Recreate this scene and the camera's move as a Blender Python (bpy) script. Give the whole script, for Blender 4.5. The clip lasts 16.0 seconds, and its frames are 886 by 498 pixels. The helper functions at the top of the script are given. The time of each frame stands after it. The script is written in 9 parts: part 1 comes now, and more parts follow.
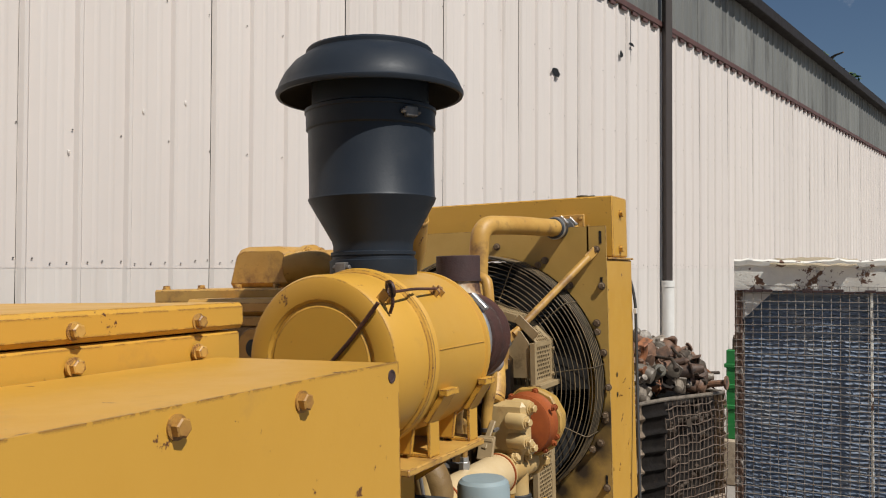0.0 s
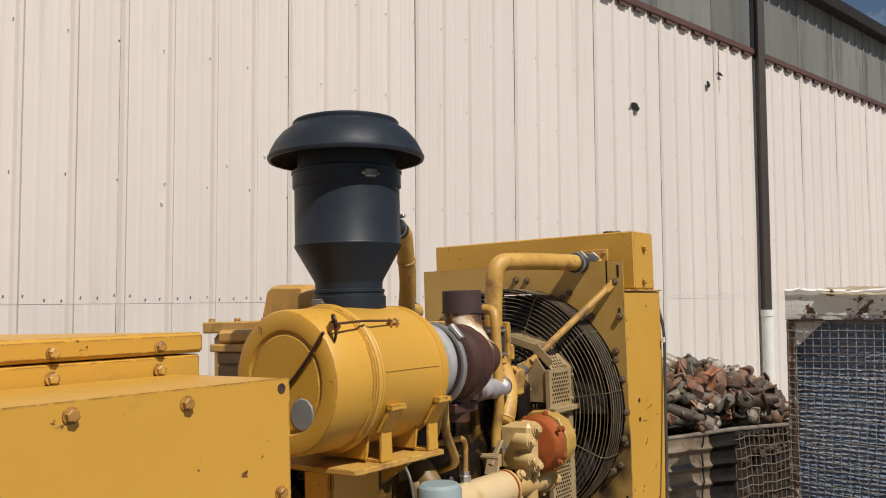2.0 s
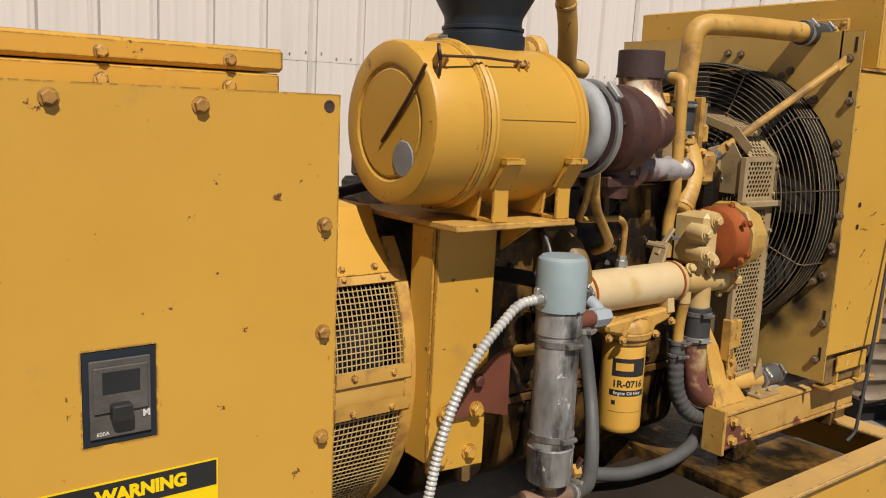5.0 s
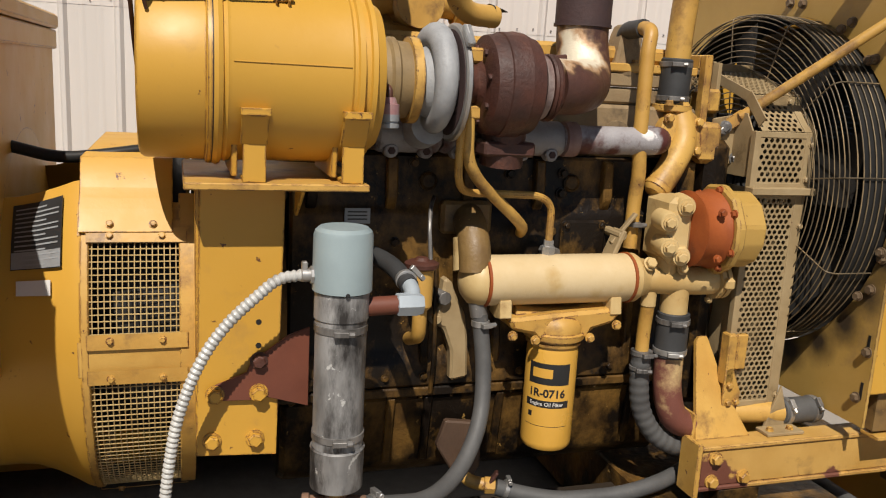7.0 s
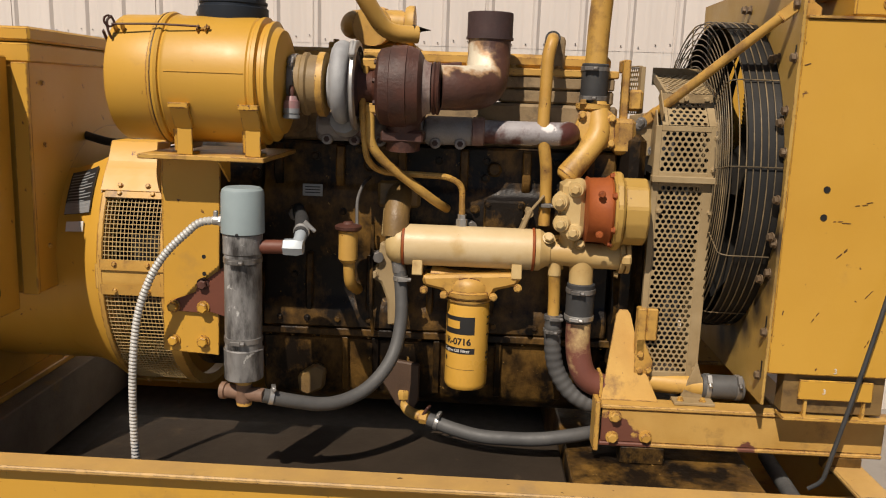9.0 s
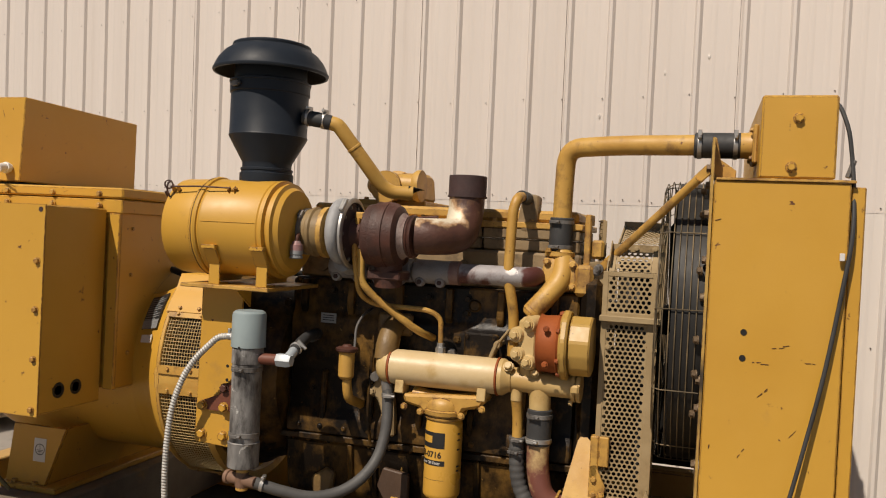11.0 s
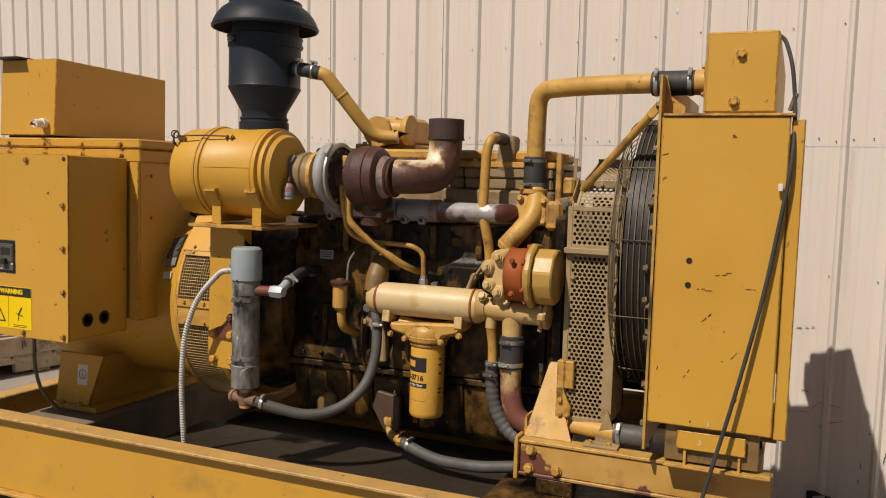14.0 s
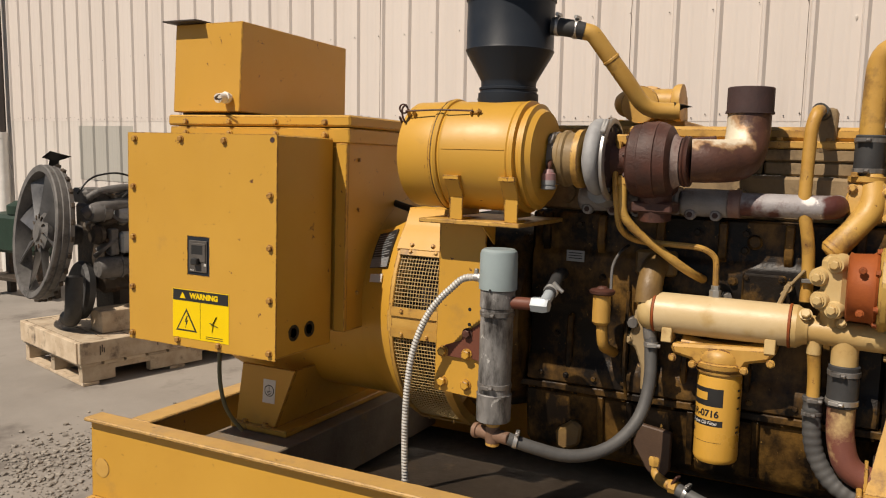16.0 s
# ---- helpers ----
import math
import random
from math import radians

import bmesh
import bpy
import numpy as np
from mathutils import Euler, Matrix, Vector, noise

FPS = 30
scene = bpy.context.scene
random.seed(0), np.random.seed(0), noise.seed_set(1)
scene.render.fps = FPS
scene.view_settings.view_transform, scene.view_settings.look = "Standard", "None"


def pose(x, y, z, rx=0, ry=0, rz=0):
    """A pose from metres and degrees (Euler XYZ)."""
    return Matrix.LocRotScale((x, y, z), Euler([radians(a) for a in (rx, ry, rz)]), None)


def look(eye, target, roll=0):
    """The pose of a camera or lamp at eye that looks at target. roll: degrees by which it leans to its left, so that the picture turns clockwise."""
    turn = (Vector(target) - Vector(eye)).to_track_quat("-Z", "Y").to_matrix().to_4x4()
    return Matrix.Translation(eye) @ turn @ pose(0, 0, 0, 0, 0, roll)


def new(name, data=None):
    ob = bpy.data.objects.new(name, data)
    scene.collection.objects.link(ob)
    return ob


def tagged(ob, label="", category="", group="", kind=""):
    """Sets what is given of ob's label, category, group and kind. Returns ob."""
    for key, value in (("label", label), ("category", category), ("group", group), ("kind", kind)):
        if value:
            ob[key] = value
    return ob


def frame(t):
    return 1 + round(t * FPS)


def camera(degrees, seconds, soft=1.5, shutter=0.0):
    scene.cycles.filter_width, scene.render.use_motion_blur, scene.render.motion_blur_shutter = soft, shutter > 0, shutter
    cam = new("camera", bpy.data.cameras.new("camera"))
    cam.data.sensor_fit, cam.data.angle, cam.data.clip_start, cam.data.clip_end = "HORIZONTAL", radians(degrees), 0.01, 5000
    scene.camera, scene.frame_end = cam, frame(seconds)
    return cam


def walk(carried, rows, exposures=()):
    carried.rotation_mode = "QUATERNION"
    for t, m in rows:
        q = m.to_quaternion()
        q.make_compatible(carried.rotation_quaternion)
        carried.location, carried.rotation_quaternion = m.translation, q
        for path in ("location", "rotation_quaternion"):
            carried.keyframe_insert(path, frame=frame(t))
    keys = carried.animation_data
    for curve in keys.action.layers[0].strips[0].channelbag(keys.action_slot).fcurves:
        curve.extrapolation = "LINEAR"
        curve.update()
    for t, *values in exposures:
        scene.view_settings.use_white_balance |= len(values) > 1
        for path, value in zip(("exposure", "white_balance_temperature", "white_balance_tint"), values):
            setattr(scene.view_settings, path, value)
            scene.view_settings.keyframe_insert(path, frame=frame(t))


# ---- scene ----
cam = camera(55.8, 16.0, soft=1.1)
METRES, EYE, TILT, LEAN, TURN = 5.0, 1.55, 0.0, 0.0, 26.8
# the generating set stands a little tilted towards the shed; its own measures, and the path's, are taken square to its skid
SKID_LEAN = Matrix.Translation((-1.26, 0, 0.12)) @ Matrix.Rotation(radians(-1.6), 4, "Y") @ Matrix.Translation((1.26, 0, -0.12))
OPENING = [
    (0.0, (0.015, 0.009, 1.547), (-0.893, 1.789, 1.615), -1.2),
    (0.5, (0.263, -0.034, 1.555), (-0.788, 1.665, 1.653), -0.6),
    (1.0, (0.445, -0.012, 1.545), (-0.694, 1.626, 1.678), -1.0),
    (1.5, (0.489, -0.034, 1.55), (-0.684, 1.579, 1.703), -1.5),
    (2.0, (0.493, -0.041, 1.544), (-0.685, 1.569, 1.692), -1.6),
    (2.5, (0.496, -0.045, 1.537), (-0.694, 1.56, 1.641), -1.3),
    (3.0, (0.498, -0.04, 1.508), (-0.727, 1.54, 1.53), -0.8),
    (3.5, (0.5, -0.031, 1.482), (-0.786, 1.499, 1.404), -0.3),
    (4.0, (0.498, 0.006, 1.443), (-0.873, 1.452, 1.265), 0.5),
    (4.2, (0.484, 0.041, 1.441), (-0.927, 1.443, 1.226), 0.8),
]
ROWS = [
    (6.3, 0.1819, 0.1161, -0.027, 39.26, -11.62, -3.72),
    (6.5, 0.1916, 0.1299, -0.0249, 41.06, -11.55, -3.57),
    (7.0, 0.2406, 0.1569, -0.028, 45.86, -11.54, -3.11),
    (7.5, 0.2879, 0.1848, -0.0287, 50.78, -11.46, -2.44),
    (8.0, 0.3285, 0.2142, -0.028, 56.04, -11.52, -2.0),
    (8.2, 0.351, 0.2215, -0.031, 58.29, -11.39, -2.06),
    (10.3, 0.4949, 0.3321, -0.0316, 76.1, -5.37, -1.99),
    (10.5, 0.5076, 0.3459, -0.0282, 77.75, -3.95, -2.2),
    (11.0, 0.5398, 0.3599, -0.0288, 80.37, -0.82, -2.86),
    (11.5, 0.563, 0.3849, -0.0267, 82.75, -0.28, -3.17),
    (12.0, 0.5771, 0.4194, -0.0298, 84.52, -1.54, -2.59),
    (12.5, 0.5836, 0.4252, -0.0313, 85.39, -2.91, -1.94),
    (13.0, 0.5859, 0.4241, -0.0316, 85.83, -3.76, -1.5),
    (13.5, 0.5865, 0.4236, -0.032, 85.99, -4.3, -1.46),
    (14.0, 0.5874, 0.4244, -0.0319, 86.16, -4.55, -1.77),
    (14.5, 0.5835, 0.4206, -0.0318, 86.61, -4.84, -2.19),
    (15.0, 0.5636, 0.3936, -0.0319, 87.74, -5.44, -2.25),
    (15.5, 0.5332, 0.3515, -0.0309, 89.13, -5.74, -2.2),
    (16.0, 0.4693, 0.3033, -0.0329, 90.52, -6.02, -1.71),
]
walk(cam, [(t, SKID_LEAN @ look(eye, target, lean)) for t, eye, target, lean in OPENING] + [(t, SKID_LEAN @ pose(0, 0, EYE, TILT, LEAN, TURN) @ pose(METRES * x, METRES * y, METRES * z, 90 + pitch, roll, yaw)) for t, x, y, z, yaw, pitch, roll in ROWS],
     exposures=[(0, 0.07, 6250, 9), (2.0, 0.09, 6500, 10), (3.5, 0.07, 6800, 11), (6.5, 0.18, 6550, 10), (8.0, 0.16, 6900, 12), (10.3, -0.04, 7150, 13), (12.5, -0.07, 7250, 13), (14.5, -0.05, 7250, 13), (16.0, 0.07, 7250, 13)])

# ---- world and light ----
world = bpy.data.worlds.new("world")
scene.world = world
world.use_nodes = True
wn, wl = world.node_tree.nodes, world.node_tree.links
sky = wn.new("ShaderNodeTexSky")
sky.sky_type = "NISHITA"
sky.sun_disc = False
sky.dust_density, sky.ozone_density = 0.3, 2.5
sky.sun_elevation = radians(52)
sky.sun_rotation = radians(112)
wn["Background"].inputs["Strength"].default_value = 0.046
# scattered white cloud over the clear sky
tc = wn.new("ShaderNodeTexCoord")
cl = wn.new("ShaderNodeTexNoise")
cl.inputs["Scale"].default_value = 4.2
cl.inputs["Detail"].default_value = 9
cl.inputs["Roughness"].default_value = 0.6
cr = wn.new("ShaderNodeValToRGB")
cr.color_ramp.elements[0].position, cr.color_ramp.elements[1].position = 0.56, 0.66
cm = wn.new("ShaderNodeMixRGB")
cm.inputs["Color2"].default_value = (9.0, 9.2, 9.6, 1)
wl.new(tc.outputs["Generated"], cl.inputs["Vector"])
wl.new(cl.outputs["Fac"], cr.inputs["Fac"])
wl.new(cr.outputs["Color"], cm.inputs["Fac"])
wl.new(sky.outputs["Color"], cm.inputs["Color1"])
wl.new(cm.outputs["Color"], wn["Background"].inputs["Color"])
SUN = Vector((0.72, -0.29, 1.0)).normalized()
sun = new("sun", bpy.data.lights.new("sun", "SUN"))
sun.data.energy, sun.data.angle, sun.data.color = 4.85, radians(0.53), (1.0, 0.945, 0.86)
sun.matrix_world = look(SUN * 30, (0, 0, 0))

# ---- materials ----
def material(name, c1, c2=None, rough=0.5, metal=0.0, scale=5.0, grime=None, amount=0.0, gscale=3.0, chips=None,
             chip=0.0, cscale=40.0, bump=0.15, bscale=120.0, streak=1.0, wear=0.0, vary=0.0, spec=0.5):
    """Paint, metal, rust or stone: two tones, grime with a shape of its own, chips, worn edges and fine relief."""
    m = bpy.data.materials.new(name)
    m.use_nodes = True
    n, l = m.node_tree.nodes, m.node_tree.links
    b = n["Principled BSDF"]
    b.inputs["Metallic"].default_value = metal
    b.inputs["Specular IOR Level"].default_value = spec
    co = n.new("ShaderNodeTexCoord")
    info = n.new("ShaderNodeObjectInfo")
    shift = n.new("ShaderNodeVectorMath")
    shift.operation = "MULTIPLY_ADD"
    shift.inputs[1].default_value = (1, 1, 1)
    rnd = n.new("ShaderNodeMath")
    rnd.operation = "MULTIPLY"
    rnd.inputs[1].default_value = 17.0
    l.new(info.outputs["Random"], rnd.inputs[0])
    l.new(co.outputs["Object"], shift.inputs[0])
    l.new(rnd.outputs[0], shift.inputs[2])
    vec = shift.outputs[0]

    def tex(s, detail=4, rough_=0.6, z=1.0):
        mp = n.new("ShaderNodeMapping")
        mp.inputs["Scale"].default_value = (1, 1, z)
        l.new(vec, mp.inputs["Vector"])
        t = n.new("ShaderNodeTexNoise")
        t.inputs["Scale"].default_value, t.inputs["Detail"].default_value, t.inputs["Roughness"].default_value = s, detail, rough_
        l.new(mp.outputs["Vector"], t.inputs["Vector"])
        return t.outputs["Fac"]

    def ramp(src, a, c):
        r = n.new("ShaderNodeMapRange")
        r.inputs["From Min"].default_value, r.inputs["From Max"].default_value = a, c
        l.new(src, r.inputs["Value"])
        return r.outputs["Result"]

    def mix(f, a, c):
        x = n.new("ShaderNodeMixRGB")
        for s, v in (("Fac", f), ("Color1", a), ("Color2", c)):
            if isinstance(v, tuple):
                x.inputs[s].default_value = (*v, 1)
            else:
                l.new(v, x.inputs[s])
        return x.outputs["Color"]

    c2 = c2 or tuple(v * 0.78 for v in c1)
    col = mix(ramp(tex(scale, 5, 0.62, streak), 0.3, 0.72), c1, c2)
    if vary:
        hv = n.new("ShaderNodeHueSaturation")
        r = n.new("ShaderNodeMapRange")
        r.inputs["To Min"].default_value, r.inputs["To Max"].default_value = 1 - vary, 1 + vary
        l.new(info.outputs["Random"], r.inputs["Value"])
        l.new(r.outputs["Result"], hv.inputs["Value"])
        l.new(col, hv.inputs["Color"])
        col = hv.outputs["Color"]
    rg = ramp(tex(scale * 3, 3), 0.2, 0.8)
    if grime:
        lo = 0.78 - amount * 0.6
        g = ramp(tex(gscale, 8, 0.68, streak), lo, lo + 0.16)
        col = mix(g, col, grime)
    if chips and chip:
        g = ramp(tex(cscale, 6, 0.7), 0.80 - chip * 0.7, 0.82 - chip * 0.7)
        col = mix(g, col, chips)
    if wear and chips:
        geo = n.new("ShaderNodeNewGeometry")
        bev = n.new("ShaderNodeBevel")
        bev.samples = 3
        bev.inputs["Radius"].default_value = 0.005
        dot = n.new("ShaderNodeVectorMath")
        dot.operation = "DOT_PRODUCT"
        l.new(bev.outputs["Normal"], dot.inputs[0])
        l.new(geo.outputs["Normal"], dot.inputs[1])
        w = n.new("ShaderNodeMath")
        w.operation = "MULTIPLY"
        l.new(ramp(dot.outputs["Value"], 0.985, 0.93), w.inputs[0])
        l.new(ramp(tex(34, 5, 0.7), 0.64 - wear, 0.67 - wear), w.inputs[1])
        col = mix(w.outputs[0], col, chips)
    l.new(col, b.inputs["Base Color"])
    rr = n.new("ShaderNodeMapRange")
    rr.inputs["To Min"].default_value, rr.inputs["To Max"].default_value = max(0.05, rough - 0.1), min(1, rough + 0.12)
    l.new(rg, rr.inputs["Value"])
    l.new(rr.outputs["Result"], b.inputs["Roughness"])
    if bump:
        bp = n.new("ShaderNodeBump")
        bp.inputs["Strength"].default_value, bp.inputs["Distance"].default_value = bump, 0.004
        l.new(tex(bscale, 4, 0.65), bp.inputs["Height"])
        l.new(bp.outputs["Normal"], b.inputs["Normal"])
    return m


YEL = (0.53, 0.290, 0.040)
RUST = (0.10, 0.035, 0.015)
yellow = material("yellow_paint", YEL, (0.485, 0.257, 0.032), 0.46, 0, 2.5, (0.37, 0.205, 0.045), 0.29, 4.5, RUST, 0.20, 26, 0.06, 90, 1, 0.2)
yellow_even = material("even_yellow_paint", YEL, (0.485, 0.257, 0.032), 0.46, 0, 2.5, (0.37, 0.215, 0.06), 0.33, 4.5, RUST, 0.17, 26, 0.06, 90)
yellow_old = material("worn_yellow_paint", (0.53, 0.315, 0.075), (0.40, 0.21, 0.04), 0.5, 0, 7, (0.17, 0.085, 0.03), 0.42, 8, RUST, 0.20, 38, 0.15, 120, 1, 0.15)
yellow_grimy = material("oily_yellow_paint", (0.20, 0.105, 0.024), (0.060, 0.031, 0.011), 0.40, 0, 9, (0.0085, 0.0055, 0.0035), 0.66, 5.5, (0.30, 0.175, 0.05), 0.19, 34, 0.6, 45, 0.75, 0, 0, 0.22)
head_tan = material("dusty_tan_iron", (0.27, 0.19, 0.10), (0.17, 0.112, 0.055), 0.65, 0, 9, (0.045, 0.030, 0.018), 0.44, 7, (0.44, 0.36, 0.24), 0.18, 22, 0.35, 80)
yellow_dull = material("dirty_brown_paint", (0.22, 0.135, 0.045), (0.12, 0.068, 0.026), 0.5, 0, 12, (0.03, 0.02, 0.012), 0.38, 10, (0.45, 0.30, 0.10), 0.2, 24, 0.4, 80)
cream = material("cream_paint", (0.53, 0.39, 0.185), (0.42, 0.265, 0.092), 0.48, 0, 7, (0.24, 0.125, 0.04), 0.33, 9, RUST, 0.1, 50, 0.12, 110)
filter_yellow = material("filter_paint", (0.60, 0.330, 0.056), (0.54, 0.29, 0.044), 0.3, 0, 4, (0.2, 0.1, 0.03), 0.12, 12, None, 0, 40, 0.03, 90)
charcoal = material("charcoal_paint", (0.014, 0.0185, 0.026), (0.020, 0.025, 0.033), 0.46, 0, 6, (0.05, 0.05, 0.05), 0.14, 20, (0.16, 0.16, 0.16), 0.07, 60, 0.06, 150, 1, 0, 0, 0.22)
black = material("black_paint", (0.012, 0.012, 0.012), (0.02, 0.018, 0.016), 0.5, 0, 8, (0.06, 0.045, 0.03), 0.2, 14, None, 0, 40, 0.1, 120, 1, 0, 0, 0.3)
rubber = material("black_rubber", (0.022, 0.022, 0.023), (0.04, 0.04, 0.04), 0.62, 0, 12, (0.10, 0.08, 0.06), 0.2, 18, None, 0, 40, 0.1, 160)
hose_grey = material("grey_rubber", (0.085, 0.083, 0.08), (0.055, 0.053, 0.052), 0.6, 0, 14, (0.16, 0.14, 0.11), 0.25, 18, None, 0, 40, 0.1, 160)
cap_grey = material("pale_grey_paint", (0.27, 0.33, 0.34), (0.22, 0.27, 0.28), 0.4, 0, 8, (0.16, 0.13, 0.09), 0.2, 16, (0.1, 0.09, 0.08), 0.06, 60, 0.05, 120)
tube_grey = material("dull_steel", (0.27, 0.255, 0.24), (0.075, 0.068, 0.062), 0.40, 0.4, 22, (0.025, 0.021, 0.019), 0.47, 13, (0.50, 0.48, 0.45), 0.21, 26, 0.1, 90, 0.16)
chrome = material("bright_zinc", (0.50, 0.49, 0.47), (0.36, 0.34, 0.32), 0.42, 0.8, 20, (0.2, 0.16, 0.1), 0.2, 30, None, 0, 40, 0.05, 200)
alu = material("cast_aluminium", (0.36, 0.365, 0.37), (0.25, 0.25, 0.255), 0.62, 0.1, 14, (0.12, 0.10, 0.085), 0.25, 16, None, 0, 40, 0.25, 140)
rust = material("brown_rust", (0.085, 0.026, 0.015), (0.030, 0.013, 0.010), 0.58, 0, 11, (0.125, 0.042, 0.020), 0.36, 13, (0.26, 0.20, 0.17), 0.12, 50, 0.45, 110, 1, 0, 0, 0.5)
rust_red = material("red_primer", (0.31, 0.076, 0.016), (0.20, 0.046, 0.013), 0.62, 0, 10, (0.07, 0.028, 0.015), 0.34, 10, None, 0, 40, 0.2, 120, 1, 0, 0, 0.3)
bracket_red = material("red_brown_paint", (0.150, 0.043, 0.022), (0.105, 0.031, 0.017), 0.6, 0, 8, (0.06, 0.03, 0.02), 0.2, 14, None, 0, 40, 0.1, 120)
dark_rust = material("scorched_rust", (0.055, 0.026, 0.024), (0.035, 0.02, 0.02), 0.75, 0, 18, (0.10, 0.04, 0.03), 0.2, 20, None, 0, 40, 0.3, 150)
manifold_m = material("scaled_iron", (0.31, 0.30, 0.30), (0.18, 0.165, 0.165), 0.6, 0.1, 7, (0.075, 0.024, 0.020), 0.50, 10, (0.62, 0.60, 0.59), 0.2, 18, 0.4, 120)
fabric = material("tan_silicone", (0.25, 0.17, 0.075), (0.18, 0.12, 0.055), 0.6, 0, 18, (0.07, 0.05, 0.03), 0.3, 20, None, 0, 40, 0.2, 200)
guard_m = material("dusty_tan_paint", (0.34, 0.25, 0.135), (0.24, 0.165, 0.078), 0.55, 0, 10, (0.10, 0.065, 0.035), 0.3, 10, RUST, 0.12, 50, 0.15, 120)
wire_m = material("black_wire", (0.055, 0.043, 0.030), (0.16, 0.120, 0.070), 0.42, 0.1, 10, (0.30, 0.215, 0.115), 0.47, 4, None, 0, 40, 0.1, 120, 1, 0, 0, 0.3)
screen_m = material("screen_wire", (0.46, 0.33, 0.15), (0.36, 0.24, 0.09), 0.5, 0, 12, (0.12, 0.07, 0.03), 0.25, 12, None, 0, 40, 0.1, 120)
zinc_dull = material("dull_zinc", (0.31, 0.325, 0.335), (0.22, 0.225, 0.23), 0.45, 0.3, 14, (0.14, 0.115, 0.09), 0.3, 16, None, 0, 40, 0.15, 150)
white_plastic = material("white_plastic", (0.72, 0.70, 0.66), (0.60, 0.58, 0.54), 0.42, 0, 10, (0.35, 0.30, 0.22), 0.2, 20, None, 0, 40, 0.05, 150)
wall_paint = material("beige_wall_paint", (0.635, 0.575, 0.53), (0.585, 0.525, 0.48), 0.5, 0, 3.2, (0.50, 0.435, 0.385), 0.30, 3.0, None, 0, 40, 0.06, 60, 0.05, 0, 0.03)
wall_low = material("weathered_wall_paint", (0.63, 0.58, 0.535), (0.56, 0.51, 0.465), 0.5, 0, 4.0, (0.40, 0.35, 0.305), 0.31, 3.5, (0.16, 0.12, 0.09), 0.13, 30, 0.06, 60, 0.10, 0, 0.03)
wall_grey = material("old_galvanised_sheet", (0.20, 0.20, 0.185), (0.135, 0.135, 0.125), 0.55, 0.15, 2, (0.085, 0.08, 0.072), 0.4, 4, None, 0, 40, 0.1, 80, 0.15, 0, 0.18)
trim_m = material("red_brown_trim", (0.105, 0.05, 0.043), (0.07, 0.035, 0.03), 0.6, 0, 5, None, 0, 3, None, 0, 40, 0.1, 80)
spout_m = material("dark_brown_metal", (0.045, 0.033, 0.028), (0.035, 0.026, 0.022), 0.5, 0, 4, (0.08, 0.06, 0.05), 0.2, 8, None, 0, 40, 0.1, 80, 0.3)
concrete = material("dusty_concrete", (0.285, 0.258, 0.228), (0.215, 0.192, 0.168), 0.85, 0, 1.6, (0.115, 0.098, 0.084), 0.38, 1.5, (0.075, 0.064, 0.055), 0.14, 7, 0.35, 40)
gravel_m = material("grey_gravel", (0.30, 0.27, 0.235), (0.20, 0.178, 0.152), 0.9, 0, 30, None, 0, 3, None, 0, 40, 0.3, 200)
wood = material("weathered_wood", (0.50, 0.41, 0.30), (0.34, 0.255, 0.17), 0.75, 0, 11, (0.12, 0.085, 0.06), 0.38, 8, None, 0, 40, 0.4, 90, 1, 0, 0.22)
old_wood = material("dark_old_timber", (0.10, 0.075, 0.055), (0.06, 0.045, 0.035), 0.85, 0, 9, None, 0, 8, None, 0, 40, 0.4, 90, 1, 0, 0.15)
blue_core = material("blue_grey_fins", (0.15, 0.20, 0.29), (0.22, 0.26, 0.33), 0.6, 0.0, 6, (0.40, 0.42, 0.44), 0.36, 4.0, None, 0, 40, 0.5, 260)
peel_white = material("peeling_white_paint", (0.80, 0.77, 0.70), (0.66, 0.62, 0.55), 0.6, 0, 9, (0.035, 0.07, 0.15), 0.36, 9, (0.12, 0.06, 0.035), 0.33, 14, 0.5, 60)
rust_wire = material("rusty_wire", (0.42, 0.39, 0.35), (0.24, 0.19, 0.15), 0.7, 0.2, 12, (0.10, 0.05, 0.03), 0.35, 8, None, 0, 40, 0.2, 150)
galv = material("galvanised_tube", (0.34, 0.33, 0.32), (0.11, 0.105, 0.10), 0.48, 0.2, 18, (0.030, 0.026, 0.024), 0.50, 15, (0.48, 0.47, 0.45), 0.24, 24, 0.1, 90, 0.33)
tee_m = material("dusty_brown_fitting", (0.22, 0.125, 0.08), (0.12, 0.065, 0.04), 0.65, 0, 18, (0.05, 0.03, 0.02), 0.3, 16, None, 0, 40, 0.2, 120)
pale_zinc = material("pale_zinc", (0.36, 0.40, 0.43), (0.27, 0.30, 0.32), 0.45, 0.1, 14, (0.2, 0.17, 0.13), 0.2, 20, None, 0, 40, 0.05, 120)
loose_m = material("yellowed_sheet", (0.66, 0.57, 0.42), (0.52, 0.43, 0.30), 0.6, 0, 12, (0.3, 0.22, 0.14), 0.3, 14, None, 0, 40, 0.2, 60)
peel_post = material("peeling_rust_post", (0.15, 0.085, 0.055), (0.08, 0.045, 0.032), 0.75, 0, 14, (0.60, 0.56, 0.50), 0.44, 12, (0.05, 0.08, 0.14), 0.2, 24, 0.5, 60)
bin_m = material("dented_grey_steel", (0.50, 0.40, 0.30), (0.34, 0.25, 0.17), 0.36, 0.3, 5, (0.15, 0.095, 0.06), 0.36, 7, None, 0, 40, 0.2, 90)
green_m = material("green_paint", (0.030, 0.22, 0.055), (0.02, 0.15, 0.035), 0.45, 0, 6, (0.04, 0.05, 0.03), 0.25, 9, None, 0, 40, 0.1, 90)
